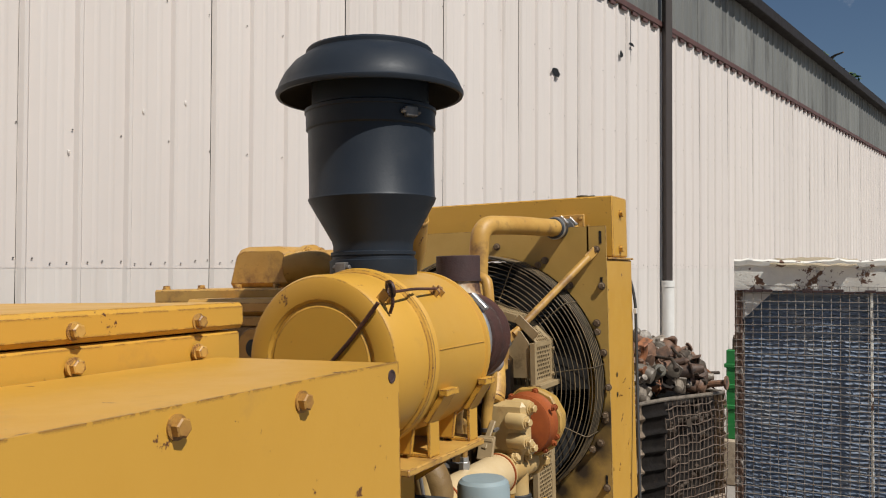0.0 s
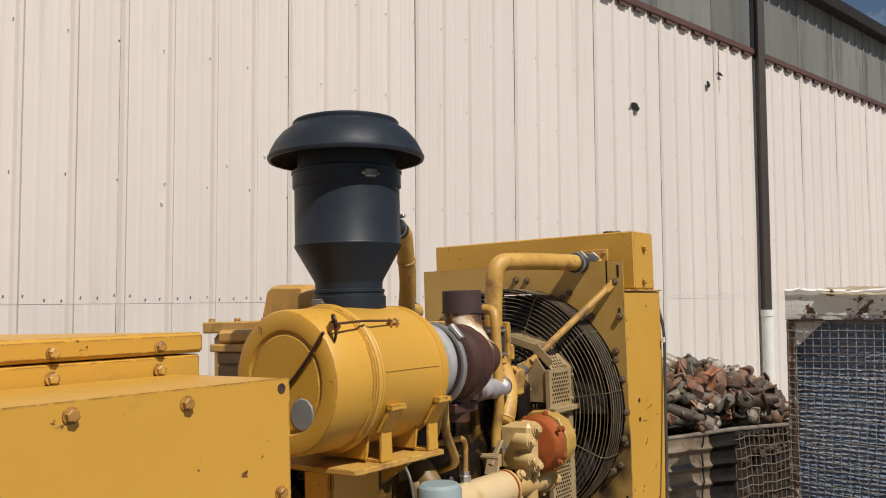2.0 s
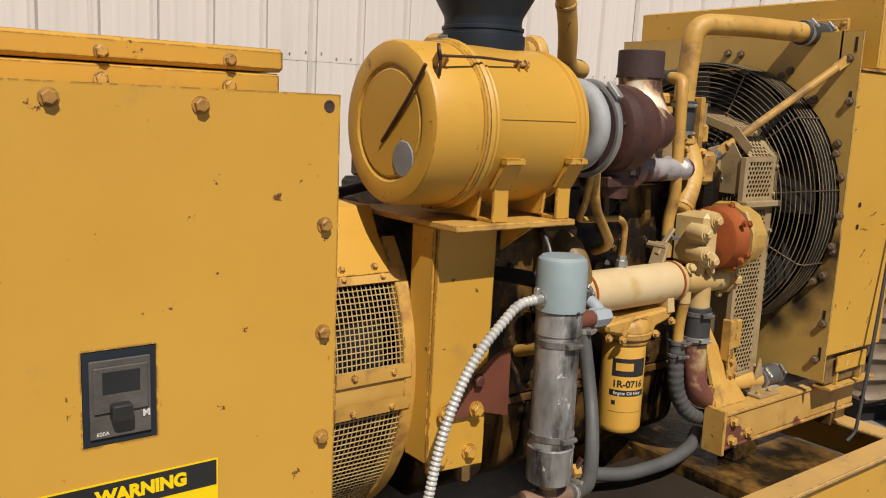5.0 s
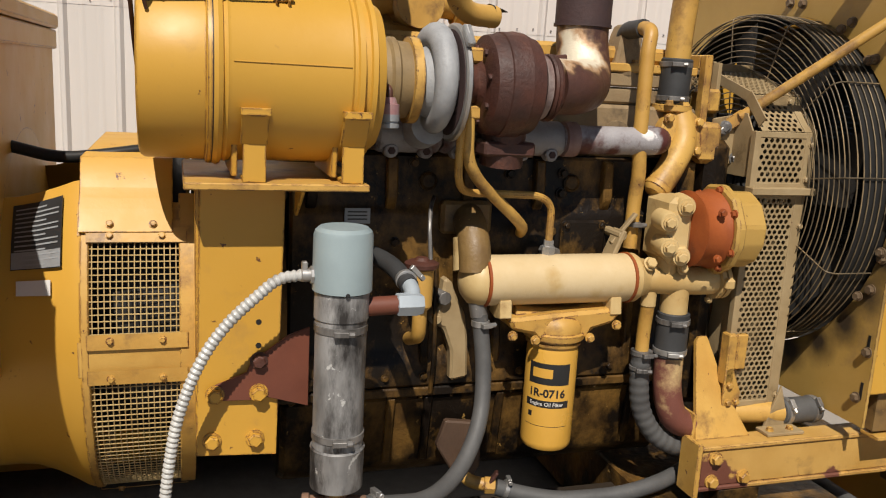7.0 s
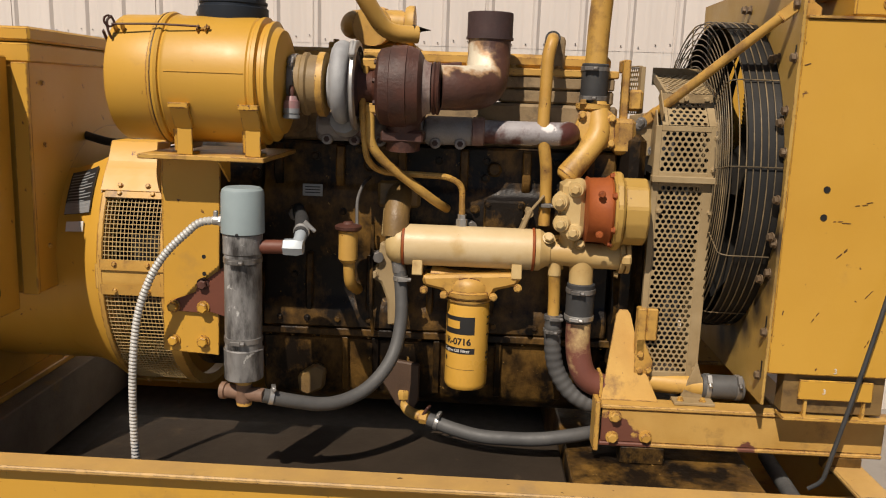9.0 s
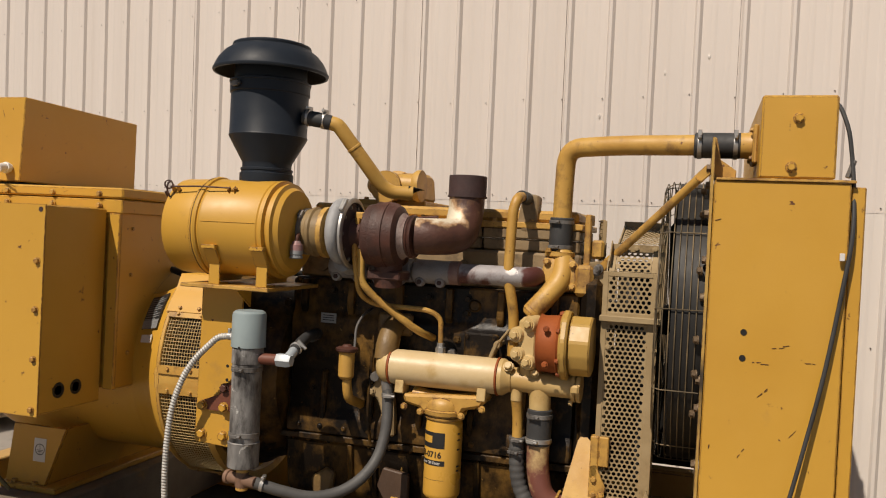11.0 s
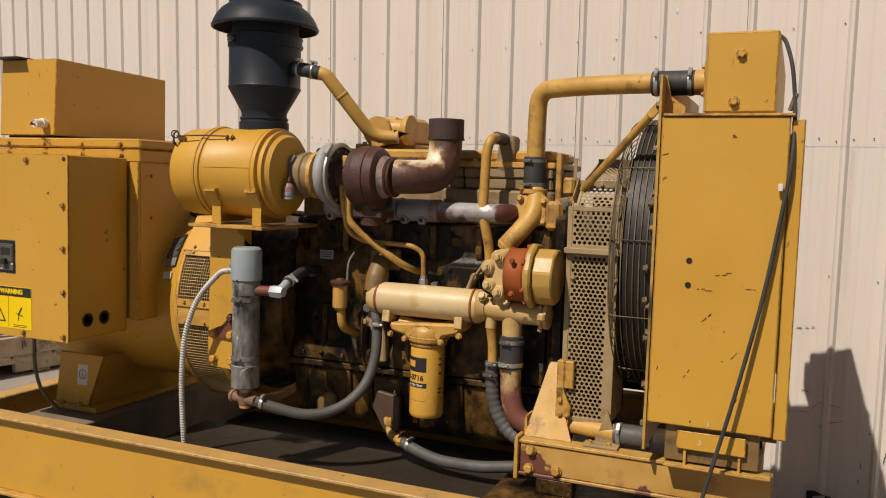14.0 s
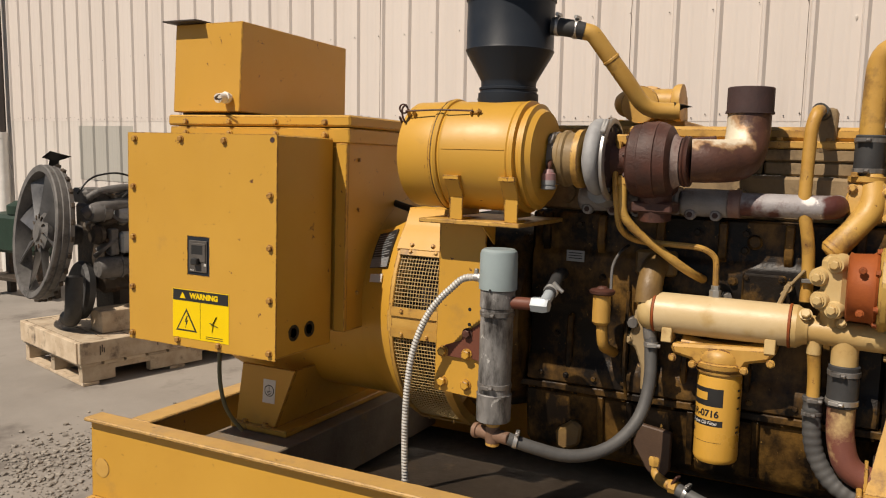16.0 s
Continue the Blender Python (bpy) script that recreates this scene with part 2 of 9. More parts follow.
engine_grey = material("grey_cast_iron", (0.12, 0.105, 0.095), (0.065, 0.058, 0.052), 0.62, 0.2, 10, (0.16, 0.10, 0.07), 0.3, 9, (0.3, 0.28, 0.26), 0.12, 20, 0.4, 90)
scrap_m = material("rusty_scrap", (0.185, 0.095, 0.052), (0.080, 0.046, 0.030), 0.6, 0.0, 22, (0.022, 0.018, 0.017), 0.44, 16, (0.34, 0.28, 0.22), 0.13, 40, 0.5, 120, 1, 0, 0.45)
scrap_orange = material("orange_rust_scrap", (0.29, 0.115, 0.045), (0.16, 0.060, 0.028), 0.65, 0.05, 22, (0.035, 0.025, 0.02), 0.42, 16, None, 0, 40, 0.5, 120, 1, 0, 0.35)
scrap_green = material("olive_scrap", (0.130, 0.120, 0.088), (0.065, 0.058, 0.044), 0.55, 0.05, 22, (0.10, 0.06, 0.035), 0.4, 16, (0.28, 0.27, 0.24), 0.13, 40, 0.4, 120, 1, 0, 0.4)
scrap_dark = material("oily_scrap", (0.042, 0.033, 0.025), (0.075, 0.054, 0.038), 0.6, 0.1, 20, (0.11, 0.060, 0.036), 0.36, 14, None, 0, 40, 0.4, 120, 1, 0, 0.4, 0.3)
# near-black for oily parts and for shade painted in and on the bin
heap_black = material("oily_and_shaded_black", (0.012, 0.010, 0.009), (0.026, 0.020, 0.016), 0.7, 0, 14, (0.05, 0.032, 0.022), 0.3, 12, None, 0, 40, 0.4, 120, 1, 0, 0, 0.25)
scrap_grey = material("dull_alloy_scrap", (0.25, 0.21, 0.165), (0.12, 0.098, 0.074), 0.45, 0.12, 24, (0.05, 0.036, 0.028), 0.42, 20, (0.42, 0.40, 0.37), 0.15, 50, 0.4, 120, 1, 0, 0.4)
label_black = material("label_black", (0.012, 0.012, 0.013), (0.02, 0.02, 0.02), 0.4, 0, 8, None, 0, 3, None, 0, 40, 0.02, 90)
label_yellow = material("label_yellow", (0.80, 0.56, 0.0), (0.76, 0.52, 0.0), 0.4, 0, 8, None, 0, 3, None, 0, 40, 0.02, 90)
label_white = material("label_white", (0.62, 0.60, 0.57), (0.54, 0.52, 0.49), 0.4, 0, 8, None, 0, 3, None, 0, 40, 0.02, 90)
green_dark = material("dark_green_paint", (0.010, 0.035, 0.020), (0.007, 0.022, 0.013), 0.5, 0, 6, (0.02, 0.02, 0.017), 0.3, 9, None, 0, 40, 0.1, 90)
wall_shadow_paint = material("shadow_grey_wall_paint", (0.40, 0.385, 0.35), (0.36, 0.345, 0.31), 0.5, 0, 2.0, (0.30, 0.28, 0.25), 0.25, 2.6, None, 0, 40, 0.06, 60, 0.15)
leaf_m = material("leaf_green", (0.055, 0.10, 0.03), (0.035, 0.07, 0.02), 0.6, 0, 3, None, 0, 3, None, 0, 40, 0.1, 40)
bark_m = material("bark", (0.12, 0.09, 0.07), (0.08, 0.06, 0.045), 0.9, 0, 9, None, 0, 3, None, 0, 40, 0.4, 40)
floor_dark = material("oily_tank_top", (0.036, 0.026, 0.018), (0.020, 0.015, 0.011), 0.55, 0, 4, (0.095, 0.065, 0.038), 0.32, 6, None, 0, 40, 0.2, 70, 1, 0, 0, 0.2)

def patched(m, spots, colour, soft=0.03, wobble=0.06, scale=20):
    """Adds ragged patches of another colour to a material: spots hold (x, y, z, radius) in the object's space."""
    n, l = m.node_tree.nodes, m.node_tree.links
    b = n["Principled BSDF"]
    co = n.new("ShaderNodeTexCoord")
    nz = n.new("ShaderNodeTexNoise")
    nz.inputs["Scale"].default_value, nz.inputs["Detail"].default_value, nz.inputs["Roughness"].default_value = scale, 8, 0.65
    l.new(co.outputs["Object"], nz.inputs["Vector"])
    for x, y, z, r in spots:
        old = b.inputs["Base Color"].links[0].from_socket
        d = n.new("ShaderNodeVectorMath")
        d.operation = "DISTANCE"
        d.inputs[1].default_value = (x, y, z)
        l.new(co.outputs["Object"], d.inputs[0])
        add = n.new("ShaderNodeMath")
        add.operation = "MULTIPLY_ADD"
        add.inputs[1].default_value = wobble
        l.new(nz.outputs["Fac"], add.inputs[0])
        l.new(d.outputs["Value"], add.inputs[2])
        f = n.new("ShaderNodeMapRange")
        f.inputs["From Min"].default_value, f.inputs["From Max"].default_value = r + wobble / 2, r + wobble / 2 - soft
        l.new(add.outputs[0], f.inputs["Value"])
        k = n.new("ShaderNodeMixRGB")
        k.inputs["Color2"].default_value = (*colour, 1)
        l.new(f.outputs["Result"], k.inputs["Fac"])
        l.new(old, k.inputs["Color1"])
        l.new(k.outputs["Color"], b.inputs["Base Color"])
    return m


cream_shell = patched(material("pale_cream_paint", (0.57, 0.44, 0.255), (0.49, 0.345, 0.165), 0.42, 0, 7, (0.46, 0.29, 0.09), 0.34, 6, RUST, 0.13, 50, 0.12, 110), [(0.045, -0.02, 0.092, 0.024), (0.05, -0.015, 0.066, 0.020), (0.052, 0.09, 0.036, 0.022), (0.05, 0.0, 0.030, 0.018), (0.05, 0.15, 0.05, 0.014)], (0.42, 0.265, 0.085), 0.03, 0.05, 26)
yellow_dust = material("dusty_yellow_paint", (0.46, 0.285, 0.075), (0.38, 0.225, 0.05), 0.45, 0, 4, (0.26, 0.16, 0.07), 0.32, 5, RUST, 0.17, 34, 0.1, 90, 1, 0.15)
# matt near-black that holds shade in its colour, for an underside and backings
shade_black = material("matt_shade_black", (0.010, 0.009, 0.009), (0.016, 0.014, 0.012), 0.95, 0, 8, None, 0, 3, None, 0, 40, 0.2, 120, 1, 0, 0, 0.05)
bin_wire = material("brown_rusty_wire", (0.20, 0.155, 0.12), (0.11, 0.07, 0.05), 0.7, 0.2, 12, (0.09, 0.045, 0.03), 0.35, 8, None, 0, 40, 0.2, 150)

# ---- shape helpers: each adds to a bmesh, in metres of the whole place ----
def basis(axis):
    a = Vector(axis).normalized()
    u = a.orthogonal().normalized() if abs(a.z) > 0.95 else Vector((0, 0, 1)).cross(a).normalized()
    return a, u, a.cross(u)


def box(bm, x0, x1, y0, y1, z0, z1, bevel=0.003, turn=None):
    m = Matrix.Translation(((x0 + x1) / 2, (y0 + y1) / 2, (z0 + z1) / 2)) @ Matrix.Diagonal((abs(x1 - x0), abs(y1 - y0), abs(z1 - z0), 1))
    made = bmesh.ops.create_cube(bm, size=1, matrix=m)["verts"]
    if bevel:
        edges = list({e for v in made for e in v.link_edges})
        bmesh.ops.bevel(bm, geom=edges, offset=bevel, segments=1, affect="EDGES", profile=0.5)
    return bm


def oriented(bm, centre, size, axis, bevel=0.002, roll=0.0):
    """A box of that size whose own x runs along axis."""
    a, u, v = basis(axis)
    r = Matrix((a, u, v)).transposed().to_4x4() @ Matrix.Rotation(roll, 4, "X")
    m = Matrix.Translation(centre) @ r @ Matrix.Diagonal((*size, 1))
    made = bmesh.ops.create_cube(bm, size=1, matrix=m)["verts"]
    if bevel:
        bmesh.ops.bevel(bm, geom=list({e for q in made for e in q.link_edges}), offset=bevel, segments=1, affect="EDGES", profile=0.5)
    return bm


def lathe(bm, origin, axis, prof, seg=32, start=0.0, sweep=360.0, cap=True):
    """A turned body: prof holds (distance along axis, radius)."""
    a, u, v = basis(axis)
    o = Vector(origin)
    full = sweep >= 360
    k = seg if full else seg + 1
    rings = []
    for s, r in prof:
        ring = []
        for i in range(k):
            t = radians(start + sweep * i / seg)
            ring.append(bm.verts.new(o + a * s + (u * math.cos(t) + v * math.sin(t)) * max(r, 1e-4)))
        rings.append(ring)
    for p, q in zip(rings, rings[1:]):
        for i in range(seg):
            j = (i + 1) % k
            bm.faces.new((p[i], p[j], q[j], q[i]))
    if full and cap:
        bm.faces.new(rings[0][::-1])
        bm.faces.new(rings[-1])
    return bm


def cyl(bm, p0, p1, r, r2=None, seg=20, edge=0.0015):
    d = Vector(p1) - Vector(p0)
    n = d.length
    r2 = r if r2 is None else r2
    e = min(edge, n / 4)
    return lathe(bm, p0, d, [(0, r - e), (e, r), (n - e, r2), (n, r2 - e)], seg)


def rounded(pts, fillet):
    """A polyline with its corners rounded."""
    pts = [Vector(p) for p in pts]
    out = [pts[0]]
    for a, b, c in zip(pts, pts[1:], pts[2:]):
        f = min(fillet, (a - b).length * 0.48, (c - b).length * 0.48)
        s, e = b + (a - b).normalized() * f, b + (c - b).normalized() * f
        for i in range(7):
            t = i / 6
            out.append(s * (1 - t) ** 2 + b * 2 * t * (1 - t) + e * t * t)
    out.append(pts[-1])
    return out


def tube(bm, pts, r, seg=14, fillet=0.05, radius=None):
    """A round bar or pipe along a rounded path; radius(f) may shape it along its length."""
    path = rounded(pts, fillet)
    u = None
    rings = []
    for i, p in enumerate(path):
        d = (path[min(i + 1, len(path) - 1)] - path[max(i - 1, 0)]).normalized()
        u = d.orthogonal().normalized() if u is None else (u - d * u.dot(d)).normalized()
        v = d.cross(u)
        q = r * radius(i / (len(path) - 1)) if radius else r
        rings.append([bm.verts.new(p + (u * math.cos(2 * math.pi * k / seg) + v * math.sin(2 * math.pi * k / seg)) * q) for k in range(seg)])
    for a, b in zip(rings, rings[1:]):
        for k in range(seg):
            bm.faces.new((a[k], a[(k + 1) % seg], b[(k + 1) % seg], b[k]))
    bm.faces.new(rings[0][::-1])
    bm.faces.new(rings[-1])
    return bm


def ribbed(bm, pts, r, pitch=0.008, seg=12, fillet=0.15, deep=0.13):
    """Corrugated conduit or spiral-wrapped hose."""
    path = rounded(pts, fillet)
    fine, left = [], 0.0
    step = pitch / 4
    for a, b in zip(path, path[1:]):
        n = (b - a).length
        s = left
        while s < n:
            fine.append(a.lerp(b, s / n))
            s += step
        left = s - n
    u = None
    rings = []
    for i, p in enumerate(fine):
        d = (fine[min(i + 1, len(fine) - 1)] - fine[max(i - 1, 0)]).normalized()
        u = d.orthogonal().normalized() if u is None else (u - d * u.dot(d)).normalized()
        v = d.cross(u)
        q = r * (1 - deep if i % 4 == 0 else 1 if i % 4 == 2 else 1 - deep * 0.35)
        rings.append([bm.verts.new(p + (u * math.cos(2 * math.pi * k / seg) + v * math.sin(2 * math.pi * k / seg)) * q) for k in range(seg)])
    for a, b in zip(rings, rings[1:]):
        for k in range(seg):
            bm.faces.new((a[k], a[(k + 1) % seg], b[(k + 1) % seg], b[k]))
    return bm


def prism(bm, pts, axis, lo, hi, bevel=0.0015):
    """A plate: a polygon in the plane across axis (0, 1, 2), from lo to hi along it."""
    def at(p, w):
        q = list(p)
        q.insert(axis, w)
        return Vector(q)
    a = [bm.verts.new(at(p, lo)) for p in pts]
    b = [bm.verts.new(at(p, hi)) for p in pts]
    faces = [bm.faces.new(a), bm.faces.new(b[::-1])]
    for i in range(len(pts)):
        j = (i + 1) % len(pts)
        faces.append(bm.faces.new((a[i], b[i], b[j], a[j])))
    bmesh.ops.recalc_face_normals(bm, faces=faces)
    if bevel:
        bmesh.ops.bevel(bm, geom=list({e for f in faces for e in f.edges}), offset=bevel, segments=1, affect="EDGES", profile=0.5)
    return bm


def ball(bm, c, r, squash=(1, 1, 1), rough=0.0, sub=2):
    made = bmesh.ops.create_icosphere(bm, subdivisions=sub, radius=1)["verts"]
    for v in made:
        k = 1 + rough * noise.noise(v.co * 2.1 + Vector(c) * 7)
        v.co = Vector((v.co.x * r * squash[0] * k + c[0], v.co.y * r * squash[1] * k + c[1], v.co.z * r * squash[2] * k + c[2]))
    return bm


BASE, TOPS = {}, []


def thing(name, base, label, category, group="", kind=""):
    ob = new(name)
    ob.location = base
    ob.empty_display_size = 0.1
    BASE[ob] = Vector(base)
    TOPS.append(ob)
    return tagged(ob, label, category, group, kind)


def mesh_of(bm, mat, base, sharp=32):
    me = bpy.data.meshes.new("mesh")
    bmesh.ops.translate(bm, verts=bm.verts, vec=-base)
    bmesh.ops.recalc_face_normals(bm, faces=bm.faces)
    bm.to_mesh(me)
    bm.free()
    me.materials.append(mat)
    me.shade_smooth()
    me.set_sharp_from_angle(angle=radians(sharp))
    return me


def part(name, bm, mat, parent, label="", sharp=32):
    base = BASE[parent]
    ob = new(name, mesh_of(bm, mat, base, sharp))
    ob.parent = parent
    BASE[ob] = base
    return tagged(ob, label)


def single(name, bm, mat, base, label, category, group="", kind=""):
    ob = new(name, mesh_of(bm, mat, Vector(base)))
    ob.location = base
    BASE[ob] = Vector(base)
    return tagged(ob, label, category, group, kind)


BOLTS = {}


def bolt(parent, p, n, r=0.010, mat=None, name="bolt", label=""):
    """A hexagon head with its washer, at p on a face with normal n."""
    mat = mat or yellow_old
    key = (round(r, 4), mat.name)
    if key not in BOLTS:
        bm = bmesh.new()
        lathe(bm, (0, 0, 0), (0, 0, 1), [(-0.002, r * 1.25), (r * 0.22, r * 1.25), (r * 0.24, r * 1.15)], 16)
        lathe(bm, (0, 0, r * 0.24), (0, 0, 1), [(0, r), (r * 0.75, r), (r * 0.9, r * 0.8)], 6)
        BOLTS[key] = mesh_of(bm, mat, Vector((0, 0, 0)))
    ob = new(name, BOLTS[key])
    ob.parent = parent
    ob.location = Vector(p) - BASE[parent]
    ob.rotation_mode = "QUATERNION"
    ob.rotation_quaternion = Vector(n).normalized().to_track_quat("Z", "Y")
    return tagged(ob, label)


def clamp(parent, c, axis, r, w=0.014, mat=None, screw=(1, 0, 0), name="hose_clamp", label=""):
    """A worm-drive band round a hose, with its screw housing."""
    bm = bmesh.new()
    a, u, v = basis(axis)
    lathe(bm, Vector(c) - a * w / 2, a, [(0, r), (0.001, r + 0.0018), (w - 0.001, r + 0.0018), (w, r)], 28)
    s = Vector(screw)
    s = (s - a * s.dot(a)).normalized()
    t = a.cross(s)
    q = Vector(c) + s * (r + 0.006)
    oriented(bm, q, (0.026, w * 0.9, 0.010), t, 0.001)
    cyl(bm, q + t * 0.012, q + t * 0.024, 0.0055, seg=8)
    return part(name, bm, mat or chrome, parent, label)


def words(name, text, height, p, right, up, mat, parent, label="", bold=0.0):
    """Lettering as a thin raised mesh on a face."""
    cu = bpy.data.curves.new(name, "FONT")
    cu.body, cu.size, cu.extrude, cu.offset = text, height, 0.0004, bold
    cu.align_x, cu.align_y = "CENTER", "CENTER"
    tmp = bpy.data.objects.new("tmp", cu)
    me = bpy.data.meshes.new_from_object(tmp)
    bpy.data.objects.remove(tmp)
    r, w = Vector(right).normalized(), Vector(up).normalized()
    m = Matrix((r, w, r.cross(w))).transposed().to_4x4()
    m.translation = Vector(p) - BASE[parent]
    me.transform(m)
    me.materials.clear()
    me.materials.append(mat)
    ob = new(name, me)
    ob.parent = parent
    BASE[ob] = BASE[parent]
    return tagged(ob, label)

# ---- structure: ground, building ----
WO, WU, WN = Vector((-3.28, 0, 0)), Vector((0.1816, 0.9834, 0)), Vector((0.9834, -0.1816, 0))
PITCH, FIRST = 0.2201, 1.261


def on_wall(u, n, z):
    return WO + WU * u + WN * n + Vector((0, 0, z))


bm = bmesh.new()
cuts_u = [-300, 1.2, 1.7, 3.85, 4.15, 300]
cuts_n = [-300, 0.25, 0.42, 0.62, 300]


def smooth(a, b, x):
    f = max(0.0, min(1.0, (x - a) / (b - a)))
    return f * f * (3 - 2 * f)


lattice = [[bm.verts.new(on_wall(u, n, -0.24 * smooth(1.2, 1.7, u) * (1 - smooth(3.85, 4.15, u)) * (1 - smooth(0.25, 0.62, n)))) for n in cuts_n] for u in cuts_u]
for a, b in zip(lattice, lattice[1:]):
    for i in range(len(cuts_n) - 1):
        bm.faces.new((a[i], a[i + 1], b[i + 1], b[i]))
ground = single("ground", bm, concrete, (0, 0, 0), "dusty grey concrete yard with dark stains", "ground", kind="structure")

wall = bmesh.new()
c = [on_wall(u, n, z) for z in (-0.26, 4.74) for u, n in ((-9, -0.14), (27, -0.14), (27, -0.02), (-9, -0.02))]
vs = [wall.verts.new(p) for p in c]
for f in ((0, 1, 2, 3), (4, 5, 6, 7), (0, 1, 5, 4), (1, 2, 6, 5), (2, 3, 7, 6), (3, 0, 4, 7)):
    wall.faces.new([vs[i] for i in f])
wall_west = single("wall_west", wall, wall_grey, WO, "beige ribbed sheet-metal wall of a long shed", "wall", kind="structure")


def sheet_mesh(z0, z1, mat, seed, rows, ribs=4):
    """One sheet, four ribs wide, with narrow ribs, shallow stiffeners and slight dents."""
    prof = [(-0.0225, 0.0006)]
    for k in range(ribs):
        o = k * PITCH
        for du, dn in ((-0.0205, 0.0), (-0.0085, 0.017), (-0.0070, 0.018), (0.0055, 0.018), (0.0070, 0.017), (0.0185, 0.0)):
            prof.append((o + du, dn))
        for f in (0.34, 0.66):
            for du, dn in ((-0.014, 0.0), (-0.004, 0.0016), (0.004, 0.0016), (0.014, 0.0)):
                prof.append((o + PITCH * f + du, dn))
    for du, dn in ((-0.0275, 0.0), (-0.0268, -0.006), (-0.0215, -0.006)):
        prof.append((ribs * PITCH + du, dn))
    bm = bmesh.new()
    grid = []
    for r in range(rows + 1):
        z = z0 + (z1 - z0) * r / rows
        row = []
        for u, n in prof:
            wob = 0.0028 * noise.noise(Vector((u * 2.5, z * 1.1, seed * 3.7))) + 0.0012 * noise.noise(Vector((u * 9, z * 2.5, seed * 5.1)))
            wob *= min(1.0, (z - z0) / 0.3 + 0.05, (z1 - z) / 0.3 + 0.05)
            wob *= 1.0 if mat is not wall_low or z > 1.45 else 1.6 if z > 0.75 else 3.2
            row.append(bm.verts.new(WU * u + WN * (n + wob) + Vector((0, 0, z))))
        grid.append(row)
    for a, b in zip(grid, grid[1:]):
        for i in range(len(prof) - 1):
            bm.faces.new((a[i], a[i + 1], b[i + 1], b[i]))
    me = bpy.data.meshes.new("sheet")
    bm.to_mesh(me)
    bm.free()
    me.materials.append(mat)
    return me


low = [sheet_mesh(-0.26, 1.60, wall_low, s, 18) for s in range(5)]
high = [sheet_mesh(1.572, 3.90, wall_paint, s + 10, 10) for s in range(6)]
top = [sheet_mesh(3.86, 4.76, wall_grey, s + 20, 2) for s in range(3)]
for k in range(-9, 30):
    u0 = FIRST + 4 * PITCH * k
    for name, kinds, n in (("lower_sheet", low, 0.0), ("sheet", high, 0.0014), ("upper_sheet", top, -0.012)):
        ob = new(name, kinds[(k * 7 + 3) % len(kinds)])
        ob.parent = wall_west
        ob.location = WU * u0 + WN * n

# trim strip with the notched closure under it, eave and downpipe
bm = bmesh.new()
oriented(bm, on_wall(9, 0.022, 3.89), (36, 0.03, 0.055), WU, 0.004)
for k in range(-44, 122):
    oriented(bm, on_wall(FIRST + PITCH * (k + 0.5), 0.020, 3.85), (0.10, 0.02, 0.035), WU, 0)
single("trim", bm, trim_m, on_wall(9, 0, 3.89), "red-brown metal trim strip with notched edge", "trim", kind="structure")
roof_m = material("near_black_roof_edge", (0.020, 0.015, 0.013), (0.014, 0.011, 0.010), 0.6, 0, 4, (0.05, 0.04, 0.035), 0.2, 8, None, 0, 40, 0.1, 80, 1, 0, 0, 0.3)
bm = bmesh.new()
oriented(bm, on_wall(9, 0.06, 4.71), (36, 0.14, 0.03), WU, 0.004)
oriented(bm, on_wall(9, 0.13, 4.74), (36, 0.03, 0.13), WU, 0.006)
oriented(bm, on_wall(9, -4.0, 5.37), (36, 8.3, 0.05), WU, 0, roll=radians(9))
single("roof", bm, roof_m, on_wall(9, 0, 4.62), "dark brown roof edge with gutter", "roof", kind="structure")
for u in (8.15, -5.66):
    spout = thing("downpipe", on_wall(u, 0.05, 0), "dark brown square downpipe with white plastic foot", "downpipe", "downpipes on the shed")
    bm = bmesh.new()
    oriented(bm, on_wall(u, 0.07, 3.07), (3.25, 0.075, 0.07), (0, 0, 1), 0.006)
    part("upper_pipe", bm, spout_m, spout)
    bm = bmesh.new()
    cyl(bm, on_wall(u, 0.075, 0.0), on_wall(u, 0.075, 1.43), 0.055, seg=24)
    cyl(bm, on_wall(u, 0.075, 1.40), on_wall(u, 0.075, 1.46), 0.060, seg=24)
    part("lower_pipe", bm, white_plastic, spout, "white plastic pipe")

# screws on the girts and along the lap
bm = bmesh.new()
for z, per in ((2.12, 1), (0.97, 1), (2.75, 1), (3.22, 1), (1.60, 3), (0.25, 1)):
    for k in range(-40, 110):
        for j in range(per):
            u = FIRST + PITCH * k + (-0.036 if per == 1 else 0.036 + PITCH * j / per)
            p = on_wall(u + random.uniform(-0.008, 0.008), 0.006, z + random.uniform(-0.012, 0.012))
            lathe(bm, p, WN, [(0, 0.0036), (0.0014, 0.0034), (0.0022, 0.0022)], 6)
screws = single("wall_screw", bm, engine_grey, on_wall(0, 0, 1), "small dark roofing screws in rows on the wall", "screw", kind="stuff")

# torn hole, split seam and dents
bm = bmesh.new()
for u, z, w, h, s in ((6.13, 3.06, 0.06, 0.035, 1), (7.26, 3.43, 0.03, 0.03, 2), (7.45, 3.62, 0.007, 0.24, 3), (7.47, 3.56, 0.05, 0.015, 4)):
    ring = []
    for i in range(14):
        t = 2 * math.pi * i / 14
        k = 1 + 0.45 * noise.noise(Vector((math.cos(t) * 1.7, math.sin(t) * 1.7, s * 4.3)))
        ring.append(bm.verts.new(on_wall(u + math.cos(t) * w * k, 0.024, z + math.sin(t) * h * k)))
    bm.faces.new(ring)
single("wall_hole", bm, black, on_wall(6.13, 0, 3.06), "torn dark holes and a split seam in the sheet", "hole", kind="structure")
